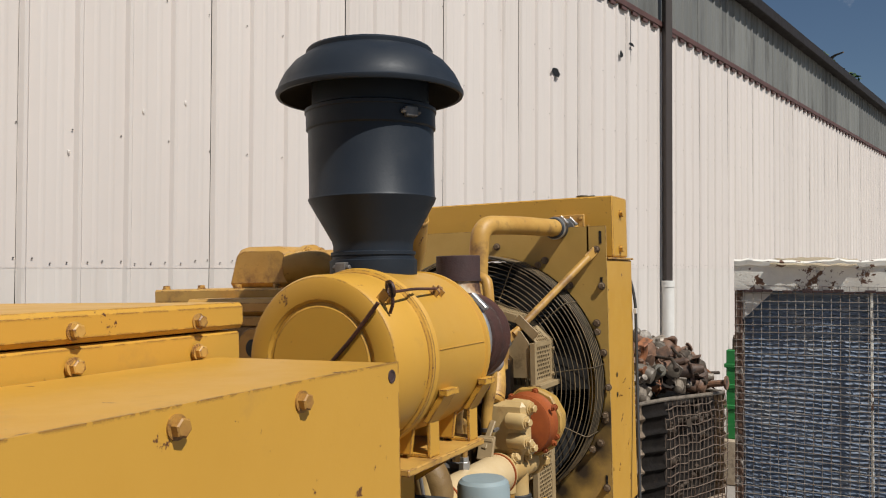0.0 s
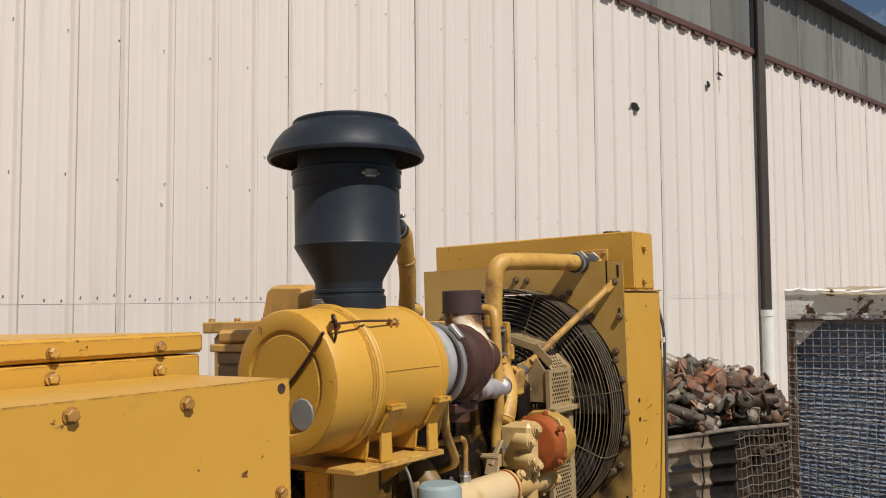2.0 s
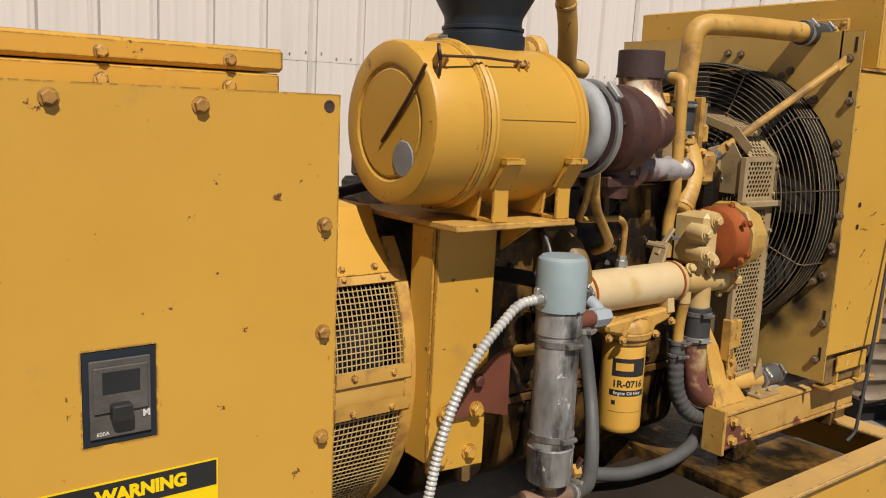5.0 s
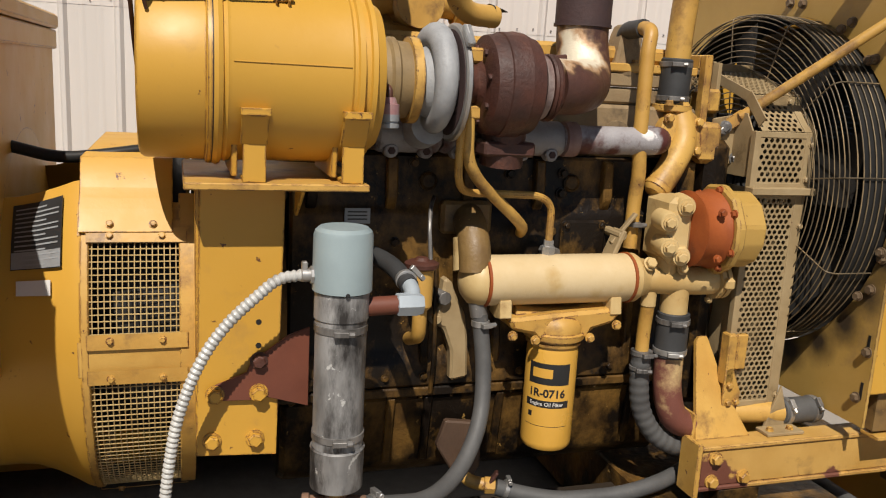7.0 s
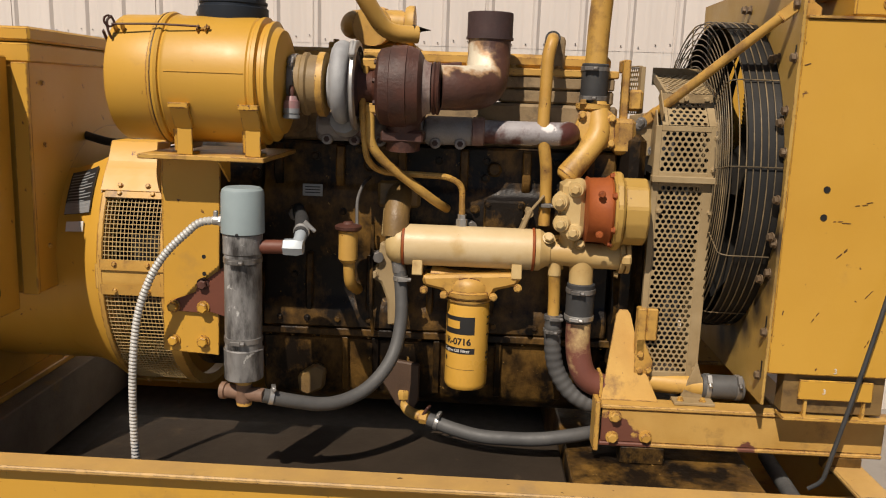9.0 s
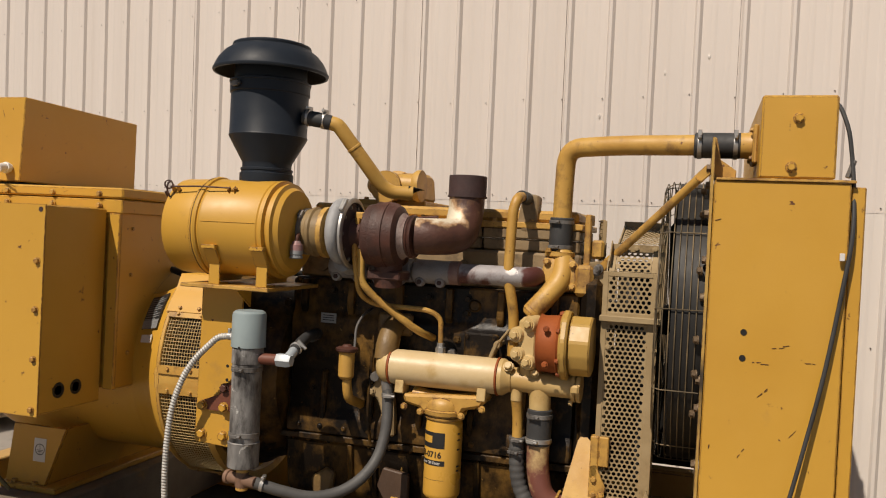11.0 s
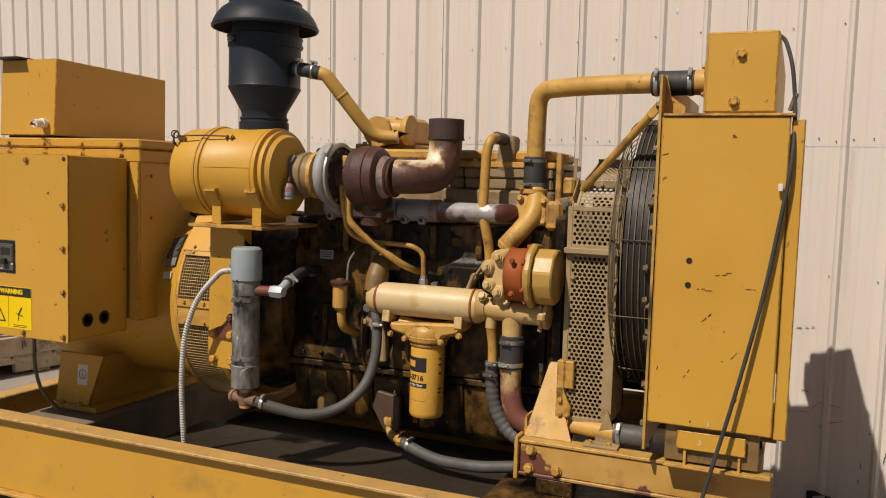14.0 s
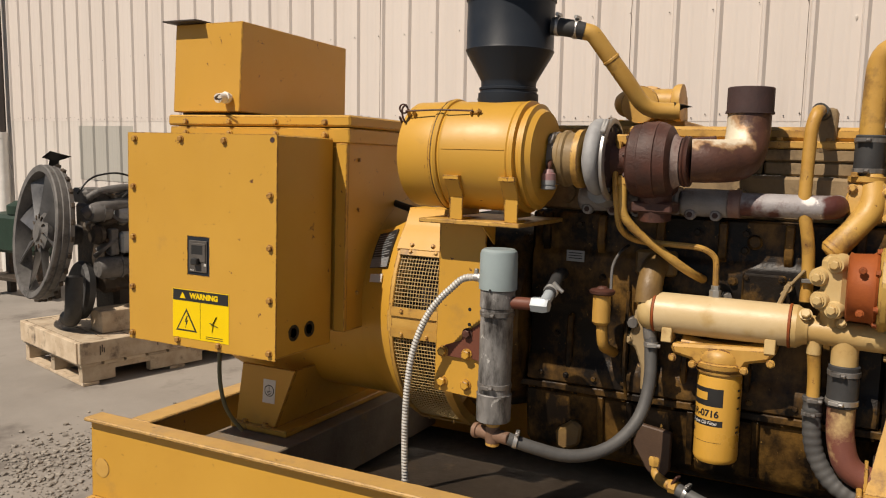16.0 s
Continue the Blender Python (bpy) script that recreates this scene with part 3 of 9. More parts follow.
for u, z in ((2.86, 2.31), (2.32, 2.03), (2.65, 2.24), (-2.93, 2.02)):
    bm = bmesh.new()
    p = on_wall(u, 0.004, z)
    ball(bm, p, 0.012, (0.4, 0.6, 1.2), 0.3, 1)
    single("wall_dent", bm, wall_low, p, "small pushed-in dent in the beige sheet", "dent", kind="structure")

# torn flap and creases low on the sheet, behind the radiator
bm = bmesh.new()
ring = [bm.verts.new(on_wall(3.455 + du, 0.024, -0.115 + dz)) for du, dz in ((-0.055, 0.045), (-0.02, 0.052), (0.02, 0.040), (0.055, 0.038), (0.050, 0.012), (0.02, -0.005), (-0.01, -0.012), (-0.04, -0.040), (-0.052, -0.05))]
bm.faces.new(ring)
single("wall_tear", bm, black, on_wall(3.455, 0, -0.11), "torn dark gap at the foot of the sheet", "hole", kind="structure")
bm = bmesh.new()
flap = [[bm.verts.new(on_wall(3.43 + u * 0.055, 0.026 + 0.03 * u * (1 - abs(v - 0.5)), -0.150 + v * 0.060 + 0.02 * u)) for u in (0, 0.5, 1)] for v in (0, 0.33, 0.66, 1)]
for a, b in zip(flap, flap[1:]):
    for i in range(2):
        bm.faces.new((a[i], a[i + 1], b[i + 1], b[i]))
bmesh.ops.solidify(bm, geom=bm.faces[:], thickness=0.001)
single("torn_flap", bm, wall_low, on_wall(3.455, 0, -0.12), "bent flap of torn beige sheet", "flap", kind="structure")
rng = random.Random(3)
bm = bmesh.new()
for u, z, n_, a in ((3.40, 0.40, 0.05, -0.25), (3.47, 0.36, 0.05, -0.1), (3.33, 0.305, 0.05, 0.05), (3.40, 0.33, 0.02, 0.9), (3.47, 0.20, 0.02, 1.5), (3.445, 0.26, 0.03, 1.4), (3.45, 0.12, 0.03, 1.6), (3.50, 0.28, 0.03, 0.3), (3.36, 0.72, 0.06, 0.15), (3.455, 0.69, 0.02, 1.4), (3.62, 0.06, 0.05, 1.5), (3.72, 0.16, 0.03, 1.4)):
    for j in range(6):
        f = rng.uniform(-1, 1) * n_
        oriented(bm, on_wall(u + f * math.cos(a), 0.0035, z + f * math.sin(a)), (rng.uniform(0.008, 0.022), 0.003 * rng.uniform(0.4, 1.0), 0.002), WU * math.cos(a + rng.uniform(-0.25, 0.25)) + Vector((0, 0, math.sin(a + rng.uniform(-0.25, 0.25)))), 0)
single("wall_scrape", bm, engine_grey, on_wall(3.45, 0, 0.3), "dark scrapes and creases on the battered sheet", "scrape", kind="structure")

# a greyer stretch of sheet: a shadow on the wall put into its colour
ob = new("mended_sheet", sheet_mesh(1.04, 1.53, wall_shadow_paint, 31, 4, 4))
ob.parent = wall_west
ob.location = WU * (FIRST - 25 * PITCH) + WN * 0.007

# crown of a tree beyond the roof
TX, TY, TZ = -1.15, 20.5, 5.45
tree = thing("tree", (TX, TY, 0), "green leafy tree rising behind the roof", "tree")
bm = bmesh.new()
tube(bm, [(TX, TY, 0), (TX + 0.1, TY, 3.0), (TX, TY + 0.1, 4.7), (TX + 0.1, TY, 6.1)], 0.2, 10, 0.8, lambda f: 1 - 0.75 * f)
for a in range(7):
    t = a * 0.9
    tube(bm, [(TX, TY, 3.7 + a * 0.3), (TX + math.cos(t) * 0.6, TY + math.sin(t) * 0.6, 4.4 + a * 0.3), (TX + math.cos(t), TY + math.sin(t), 4.7 + a * 0.25)], 0.06, 8, 0.3, lambda f: 1 - 0.7 * f)
part("trunk", bm, bark_m, tree)
rng = random.Random(5)
bm = bmesh.new()
for _ in range(2400):
    c0 = rng.choice([(0, 0, 0.55, 0.5), (-0.5, 0.2, 0.1, 0.6), (0.5, -0.2, 0.0, 0.55), (0.1, -0.5, -0.2, 0.6), (-0.2, 0.6, 0.2, 0.5)])
    d = Vector((rng.gauss(0, 1), rng.gauss(0, 1), rng.gauss(0, 1))).normalized() * c0[3] * rng.random() ** 0.4
    p = Vector((TX, TY, TZ)) + Vector(c0[:3]) + d
    a, u, v = basis((rng.gauss(0, 1), rng.gauss(0, 1), rng.gauss(0, 1) + 0.5))
    s = rng.uniform(0.04, 0.09)
    bm.faces.new([bm.verts.new(p + w) for w in (u * s, v * s * 0.5, -u * s, -v * s * 0.5)])
part("crown", bm, leaf_m, tree)

# loose stones beside the skid's end
rng = random.Random(8)
bm = bmesh.new()
for _ in range(1500):
    x, y = rng.gauss(-0.98, 0.30), rng.gauss(-0.70, 0.22)
    r = rng.uniform(0.002, 0.006) * rng.choice((1, 1, 1.6, 2.6))
    made = bmesh.ops.create_icosphere(bm, subdivisions=1, radius=r)["verts"]
    for v in made:
        v.co = Vector((v.co.x * rng.uniform(0.8, 1.3) + x, v.co.y * rng.uniform(0.8, 1.3) + y, v.co.z * 0.7 + r * 0.4))
single("gravel", bm, gravel_m, (-1.0, -0.72, 0), "loose grey gravel on the concrete", "gravel", kind="stuff")

# ---- the generating set ----
BEFORE = len(TOPS)
CX = -1.26  # its centre line


def arc(cx, cz, r, a0, a1, n):
    return [(cx + r * math.cos(radians(a0 + (a1 - a0) * i / n)), cz + r * math.sin(radians(a0 + (a1 - a0) * i / n))) for i in range(n + 1)]


rail_paint = material("dusty_rail_paint", (0.50, 0.30, 0.09), (0.40, 0.24, 0.085), 0.55, 0, 8, (0.30, 0.20, 0.10), 0.34, 5, (0.035, 0.02, 0.012), 0.2, 26, 0.2, 90, 1, 0.2)


dusty_deck = material("dust_covered_steel", (0.20, 0.165, 0.125), (0.13, 0.10, 0.07), 0.85, 0, 6, (0.26, 0.16, 0.05), 0.34, 5, None, 0, 40, 0.3, 80)


def skid():
    t = thing("skid_base", (CX, 1.5, 0.12), "yellow welded steel skid frame with worn edges, on timber blocks", "skid")
    for side in (-1, 1):
        xo = CX + side * 0.655
        for name, a in (("top_flange", (xo, xo - side * 0.082, -0.05, 3.16, 0.419, 0.433, 0.004)), ("rail_web", (xo - side * 0.030, xo - side * 0.040, -0.045, 3.155, 0.1355, 0.4185, 0.001)), ("bottom_flange", (xo, xo - side * 0.082, -0.05, 3.16, 0.12, 0.135, 0.004))):
            bm = bmesh.new()
            box(bm, *a)
            part(name, bm, rail_paint if name == "top_flange" else yellow if "web" in name else yellow_old, t)
    for y0, s in ((0.095, 1), (3.16, -1)):
        for name, a in (("top_flange", (CX - 0.572, CX + 0.572, y0, y0 + s * 0.092, 0.419, 0.4325, 0.004)), ("end_web", (CX - 0.61, CX + 0.61, y0 + s * 0.012, y0 + s * 0.020, 0.136, 0.4185, 0.001)), ("bottom_flange", (CX - 0.572, CX + 0.572, y0, y0 + s * 0.092, 0.1205, 0.1345, 0.003))):
            bm = bmesh.new()
            box(bm, *a)
            part(name, bm, rail_paint if name == "top_flange" else yellow if "web" in name else yellow_old, t)
    bm = bmesh.new()
    box(bm, CX - 0.61, CX + 0.61, 0.40, 0.72, 0.20, 0.410, 0.004)
    part("cross_member", bm, dusty_deck, t, "dust-covered cross member under the generator foot")
    bm = bmesh.new()
    box(bm, CX - 0.61, CX + 0.61, 2.36, 2.86, 0.20, 0.410, 0.006)
    part("cross_member", bm, yellow_grimy, t, "oil-blackened cross member under the radiator beams")
    # pipe and hole marks near the corner
    bm = bmesh.new()
    lathe(bm, (CX + 0.6235, 0.008, 0.248), (1, 0, 0), [(0, 0.034), (0.003, 0.036), (0.004, 0.031), (0.0025, 0.0)], 28)
    part("lifting_hole", bm, yellow_old, t, "round plugged lifting hole")
    bm = bmesh.new()
    cyl(bm, (CX + 0.1, 3.0, 0.33), (CX + 0.52, 2.96, 0.35), 0.022)
    part("drain_pipe", bm, hose_grey, t)
    # tank top and floor between the rails
    bm = bmesh.new()
    box(bm, CX + 0.14, CX + 0.56, 1.0, 2.355, 0.22, 0.372, 0.006)
    part("fuel_tank", bm, floor_dark, t, "oily black tank top")
    bm = bmesh.new()
    box(bm, CX - 0.60, CX + 0.60, 0.70, 2.90, 0.180, 0.190, 0.002)
    part("belly_pan", bm, black, t, "oily black belly pan")
    for y in (0.3, 1.5, 2.9):
        for x in (CX - 0.60, CX + 0.57):
            b = bmesh.new()
            box(b, x - 0.10, x + 0.08, y - 0.07, y + 0.07, 0, 0.117 + 0.028 * (x - CX), 0.005)
            single("timber_block", b, old_wood, (x, y, 0), "dark old timber block under the skid", "block", "blocks under the skid")


def generator():
    t = thing("generator", (CX, 0.7, 0.41), "yellow painted cylindrical generator on welded feet", "generator")
    cz = 0.893
    bm = bmesh.new()
    lathe(bm, (CX, 0.20, cz), (0, 1, 0), [(-0.02, 0.16), (0.0, 0.30), (0.05, 0.352), (0.10, 0.366), (0.735, 0.366), (0.737, 0.30)], 64)
    part("barrel", bm, yellow, t)
    bm = bmesh.new()
    lathe(bm, (CX, 0.20, cz), (0, 1, 0), [(0.73, 0.366), (0.76, 0.370), (0.80, 0.386), (0.835, 0.405), (0.86, 0.421), (0.876, 0.427), (0.876, 0.38)], 60, 136, 268, cap=False)
    part("bell", bm, yellow, t)
    bm = bmesh.new()
    lathe(bm, (CX, 0.13, cz), (0, 1, 0), [(0, 0.09), (0.01, 0.11), (0.05, 0.11), (0.06, 0.15)], 32)
    part("bearing_cap", bm, black, t, "black bearing cap")
    # open adaptor ring with screened windows
    bm = bmesh.new()
    lathe(bm, (CX, 1.075, cz), (0, 1, 0), [(0, 0.38), (0, 0.426), (0.002, 0.428), (0.013, 0.428), (0.015, 0.425), (0.015, 0.38), (0, 0.38)], 60, 140, 260, cap=False)
    part("adaptor_ring", bm, yellow_old, t)
    bm = bmesh.new()
    lathe(bm, (CX, 1.245, cz), (0, 1, 0), [(0, 0.40), (0, 0.428), (0.002, 0.430), (0.03, 0.430), (0.03, 0.40), (0, 0.40)], 60, 140, 260, cap=False)
    part("adaptor_ring", bm, yellow_old, t)
    for a in (-2.0, 33, 180):
        bm = bmesh.new()
        lathe(bm, (CX, 1.07, cz), (0, 1, 0), [(0, 0.404), (0, 0.427), (0.19, 0.427), (0.19, 0.404)], 8, 180 - a - 4.5, 9)
        part("adaptor_web", bm, yellow_old, t)
    bm = bmesh.new()
    lathe(bm, (CX, 1.07, cz), (0, 1, 0), [(0, 0.30), (0.19, 0.33)], 48)
    part("rotor_fan", bm, black, t, "dark fan inside the adaptor")
    for lo, hi in ((2.5, 28.5), (-60, -6.5)):
        bm = bmesh.new()
        r = 0.423
        for i in range(16):
            y = 1.095 + 0.155 * i / 15
            tube(bm, [(CX + r * math.cos(radians(a)), y, cz + r * math.sin(radians(a))) for a in [lo + (hi - lo) * k / 10 for k in range(11)]], 0.0012, 5, 0.001)
        n = 16 if lo > 0 else 31
        for k in range(n + 1):
            a = radians(lo + (hi - lo) * k / n)
            cyl(bm, (CX + r * math.cos(a), 1.088, cz + r * math.sin(a)), (CX + r * math.cos(a), 1.256, cz + r * math.sin(a)), 0.0013, seg=5, edge=0.0003)
        s = part("wire_screen", bm, screen_m, t, "square-mesh wire screen")
        tagged(s, "square-mesh wire screen", kind="stuff")
        for a in (lo, hi):
            bm = bmesh.new()
            lathe(bm, (CX, 1.085, cz), (0, 1, 0), [(0, 0.4295), (0, 0.4335), (0.175, 0.4335), (0.175, 0.4295)], 6, 180 - a - 1.9, 3.8)
            part("screen_frame", bm, yellow_old, s)
        for y in (1.125, 1.215):
            for a in (lo + 0.3, hi - 0.3):
                bolt(t, (CX + 0.433 * math.cos(radians(a)), y, cz + 0.433 * math.sin(radians(a))), (math.cos(radians(a)), 0, math.sin(radians(a))), 0.006)
    # splash cover over the top window
    bm = bmesh.new()
    pts = arc(CX, cz, 0.436, 29, 41, 4)
    pts += [(CX + 0.30, 1.232), (CX - 0.30, 1.232), (CX - 0.30, 1.226), (CX + 0.296, 1.226)]
    pts += arc(CX, cz, 0.431, 41, 29, 4)
    prism(bm, pts, 1, 1.072, 1.235, 0.001)
    cover = part("splash_cover", bm, yellow, t)
    for y in (1.125, 1.20):
        bolt(t, (CX + 0.437 * math.cos(radians(31)), y, cz + 0.437 * math.sin(radians(31))), (0.86, 0, 0.5), 0.006)
    # data plate on the barrel
    bm = bmesh.new()
    lathe(bm, (CX, 0.945, cz), (0, 1, 0), [(0.010, 0.370), (0.010, 0.378), (0.055, 0.394), (0.098, 0.4185), (0.098, 0.412)], 8, 140, 19)
    plate = part("data_plate", bm, label_black, t, "black and silver data plate")
    bm = bmesh.new()
    lathe(bm, (CX, 0.945, cz), (0, 1, 0), [(0.011, 0.372), (0.011, 0.3788), (0.055, 0.3948), (0.097, 0.4188), (0.097, 0.413)], 4, 154.2, 4.6)
    part("silver_band", bm, zinc_dull, plate)
    bm = bmesh.new()
    for i in range(13):
        a = 22.2 + i * 1.33
        n = 0.092 if i % 3 else 0.07
        lathe(bm, (CX, 0.945, cz), (0, 1, 0), [(0.016, 0.379), (0.016, 0.3815), (0.055, 0.3955), (n, 0.3955 + (n - 0.055) * 0.57), (n, 0.392 + (n - 0.055) * 0.57)], 3, 180 - a - 0.22, 0.44)
    part("print_line", bm, zinc_dull, plate)
    bm = bmesh.new()
    lathe(bm, (CX, 0.965, cz), (0, 1, 0), [(0, 0.372), (0, 0.3805), (0.035, 0.3935), (0.06, 0.4075), (0.06, 0.402)], 4, 162, 4)
    part("sticker", bm, label_white, t, "small silver sticker")
    # feet
    for side in (1, -1):
        xo = CX + side * 0.39
        bm = bmesh.new()
        prism(bm, [(0.425, 0.435), (0.60, 0.435), (0.685, 0.65), (0.455, 0.65)], 0, min(xo, xo - side * 0.012), max(xo, xo - side * 0.012))
        back = [Vector(p) for p in ((xo - side * 0.0125, 0.600, 0.435), (xo - side * 0.40, 0.600, 0.435), (xo - side * 0.40, 0.685, 0.65), (xo - side * 0.0125, 0.685, 0.65))]
        near, far = [bm.verts.new(p) for p in back], [bm.verts.new(p - Vector((0, 0.010, 0))) for p in back]
        bm.faces.new(near)
        bm.faces.new(far[::-1])
        for i in range(4):
            bm.faces.new((near[i], near[(i + 1) % 4], far[(i + 1) % 4], far[i]))
        box(bm, xo + side * 0.015, xo - side * 0.40, 0.41, 0.66, 0.411, 0.434, 0.004)
        foot = part("foot", bm, yellow, t)
        if side == 1:
            bm = bmesh.new()
            prism(bm, [(0.545, 0.52), (0.598, 0.52), (0.603, 0.605), (0.550, 0.605)], 0, xo + 0.0005, xo + 0.0015, 0)
            s = part("earth_sticker", bm, label_white, foot, "white sticker with an earth symbol")
            bm = bmesh.new()
            lathe(bm, (xo + 0.0016, 0.575, 0.565), (1, 0, 0), [(0, 0.0180), (0.0006, 0.0185), (0.0006, 0.0205), (0, 0.021)], 24, cap=False)
            for z, w in ((0.575, 0.0), (0.562, 0.013), (0.557, 0.009), (0.552, 0.005)):
                if w:
                    box(bm, xo + 0.0016, xo + 0.0022, 0.575 - w, 0.575 + w, z - 0.001, z + 0.001, 0)
                else:
                    box(bm, xo + 0.0016, xo + 0.0022, 0.5742, 0.5758, 0.562, 0.582, 0)
            part("symbol", bm, label_black, s)
            for y in (0.47, 0.56):
                bolt(t, (xo + 0.004, y, 0.435), (0, 0, 1), 0.011)
    # upper housing with its bolted lid
    bm = bmesh.new()
    box(bm, -1.73, -0.80, 0.20, 0.935, 0.83, 1.455, 0.004)
    part("housing", bm, yellow, t)
    bm = bmesh.new()
    box(bm, -1.745, -0.785, 0.185, 0.95, 1.481, 1.518, 0.006)
    part("lid", bm, yellow, t)
    bm = bmesh.new()
    box(bm, -1.74, -0.79, 0.19, 0.945, 1.430, 1.4785, 0.004)
    part("lid_flange", bm, yellow, t)
    for y in (0.27, 0.465, 0.66, 0.855):
        for z in (1.455, 1.495):
            bolt(t, (-0.785, y, z), (1, 0, 0), 0.009)
    bm = bmesh.new()
    box(bm, -0.80, -0.788, 0.895, 0.937, 0.83, 1.43, 0.002)
    part("edge_strip", bm, yellow, t)
    for z in (1.38, 1.22, 0.95):
        bolt(t, (-0.86, 0.935, z), (0, 1, 0), 0.006)


bolt_dull = material("dull_brown_bolt", (0.17, 0.115, 0.065), (0.10, 0.062, 0.036), 0.55, 0.3, 40, (0.26, 0.20, 0.13), 0.4, 50, None, 0, 40, 0.2, 150)
bolt_rust = material("rust_stained_bolt", (0.40, 0.215, 0.035), (0.28, 0.13, 0.03), 0.55, 0, 40, (0.09, 0.035, 0.015), 0.45, 70, None, 0, 40, 0.2, 150)


cable_green = material("grey_green_cable", (0.10, 0.105, 0.06), (0.07, 0.07, 0.045), 0.55, 0, 14, None, 0, 18, None, 0, 40, 0.1, 160)


def terminal_box():
    X, Y0, Y1, Z0, Z1 = -0.50, 0.305, 0.89, 0.79, 1.445
    t = thing("terminal_box", (X - 0.14, 0.6, Z0), "yellow steel breaker box with bolted front cover", "electrical box")
    bm = bmesh.new()
    box(bm, -0.784, X - 0.004, Y0, Y1, Z0, Z1, 0.004)
    part("body", bm, yellow, t)
    # front cover with a cut-out for the breaker
    w = (0.552, 0.640, 1.015, 1.134)
    bm = bmesh.new()
    rim = []
    for x in (X - 0.0035, X):
        out = [bm.verts.new((x, y, z)) for y, z in ((Y0 - 0.003, Z0 - 0.003), (Y1 + 0.003, Z0 - 0.003), (Y1 + 0.003, Z1 + 0.001), (Y0 - 0.003, Z1 + 0.001))]
        cut = [bm.verts.new((x, y, z)) for y, z in ((w[0], w[2]), (w[1], w[2]), (w[1], w[3]), (w[0], w[3]))]
        for i in range(4):
            j = (i + 1) % 4
            bm.faces.new((out[i], out[j], cut[j], cut[i]))
        rim.append((out, cut))
    for k in (0, 1):
        for i in range(4):
            j = (i + 1) % 4
            bm.faces.new((rim[0][k][i], rim[0][k][j], rim[1][k][j], rim[1][k][i]))
    part("front_cover", bm, yellow, t)
    for y, z in ((0.333, 1.426), (0.527, 1.428), (0.698, 1.425), (0.326, 1.276), (0.324, 1.116), (0.320, 0.956), (0.318, 0.806), (0.512, 0.806), (0.678, 0.806),
                 (0.871, 1.27), (0.871, 1.119), (0.871, 0.965), (0.871, 0.808)):
        bolt(t, (X, y, z), (1, 0, 0), 0.009, bolt_rust)
    bm = bmesh.new()
    box(bm, X - 0.003, X - 0.001, w[0] + 0.001, w[1] - 0.001, w[2] + 0.001, w[3] - 0.001, 0)
    br = part("breaker", bm, charcoal, t, "grey moulded breaker behind the cut-out")
    bm = bmesh.new()
    box(bm, X - 0.001, X + 0.003, w[0] + 0.008, w[1] - 0.008, w[2] + 0.010, w[3] - 0.012, 0.001)
    box(bm, X + 0.003, X + 0.006, w[0] + 0.012, w[1] - 0.012, w[2] + 0.042, w[3] - 0.020, 0.001)
    part("breaker_face", bm, engine_grey, br)
    bm = bmesh.new()
    box(bm, X + 0.0055, X + 0.0065, w[0] + 0.022, w[1] - 0.022, w[2] + 0.066, w[3] - 0.026, 0)
    box(bm, X + 0.003, X + 0.020, w[0] + 0.030, w[1] - 0.034, w[2] + 0.034, w[2] + 0.054, 0.002)
    part("switch", bm, label_black, br, "black toggle")
    words("rating", "600A", 0.007, (X + 0.0035, w[0] + 0.022, w[2] + 0.016), (0, 1, 0), (0, 0, 1), label_white, br)
    words("mark", "M", 0.012, (X + 0.0035, w[1] - 0.014, w[2] + 0.034), (0, 1, 0), (0, 0, 1), label_white, br, bold=0.0004)
    bm = bmesh.new()
    lathe(bm, (X, 0.876, 1.430), (1, 0, 0), [(0.0004, 0.0), (0.0003, 0.0052), (0.0010, 0.0056), (0.0012, 0.0078), (0.0, 0.0082)], 20, cap=False)
    part("bolt_hole", bm, dark_rust, t, "rusty empty bolt hole")
    # knock-out holes in the side
    for x in (-0.590, -0.668):
        bm = bmesh.new()
        lathe(bm, (x, Y1 - 0.002, 0.857), (0, 1, 0), [(0, 0.001), (0.003, 0.022), (0.0035, 0.025), (0.002, 0.025)], 24)
        part("knockout_hole", bm, black, t, "round open cable hole")
    for r, path in ((0.007, [(-0.70, 0.50, Z0 - 0.001), (-0.70, 0.50, 0.62), (-0.72, 0.51, 0.52), (-0.78, 0.53, 0.44)]), (0.010, [(-0.76, 0.42, Z0 - 0.001), (-0.76, 0.425, 0.75), (-0.79, 0.45, 0.73), (-0.88, 0.50, 0.735)])):
        bm = bmesh.new()
        tube(bm, path, r, 12, 0.05)
        part("cable", bm, rubber if r > 0.008 else cable_green, t, "cable leaving the box floor")
    # warning sign
    s = thing("warning_sign", (X + 0.001, 0.61, 0.885), "yellow and black electrical warning sticker on the box", "sign")
    y0, y1, z0, z1 = 0.492, 0.718, 0.815, 0.968
    bm = bmesh.new()
    box(bm, X + 0.0005, X + 0.0012, y0, y1, z0, z1, 0)
    part("field", bm, label_yellow, s)
    bm = bmesh.new()
    box(bm, X + 0.0012, X + 0.0018, y0 + 0.002, y1 - 0.002, z1 - 0.036, z1 - 0.002, 0)
    box(bm, X + 0.0012, X + 0.0018, (y0 + y1) / 2 - 0.0006, (y0 + y1) / 2 + 0.0006, z0 + 0.004, z1 - 0.036, 0)
    part("banner", bm, label_black, s)
    words("word", "WARNING", 0.023, (X + 0.0022, 0.620, z1 - 0.019), (0, 1, 0), (0, 0, 1), label_yellow, s, bold=0.0012)

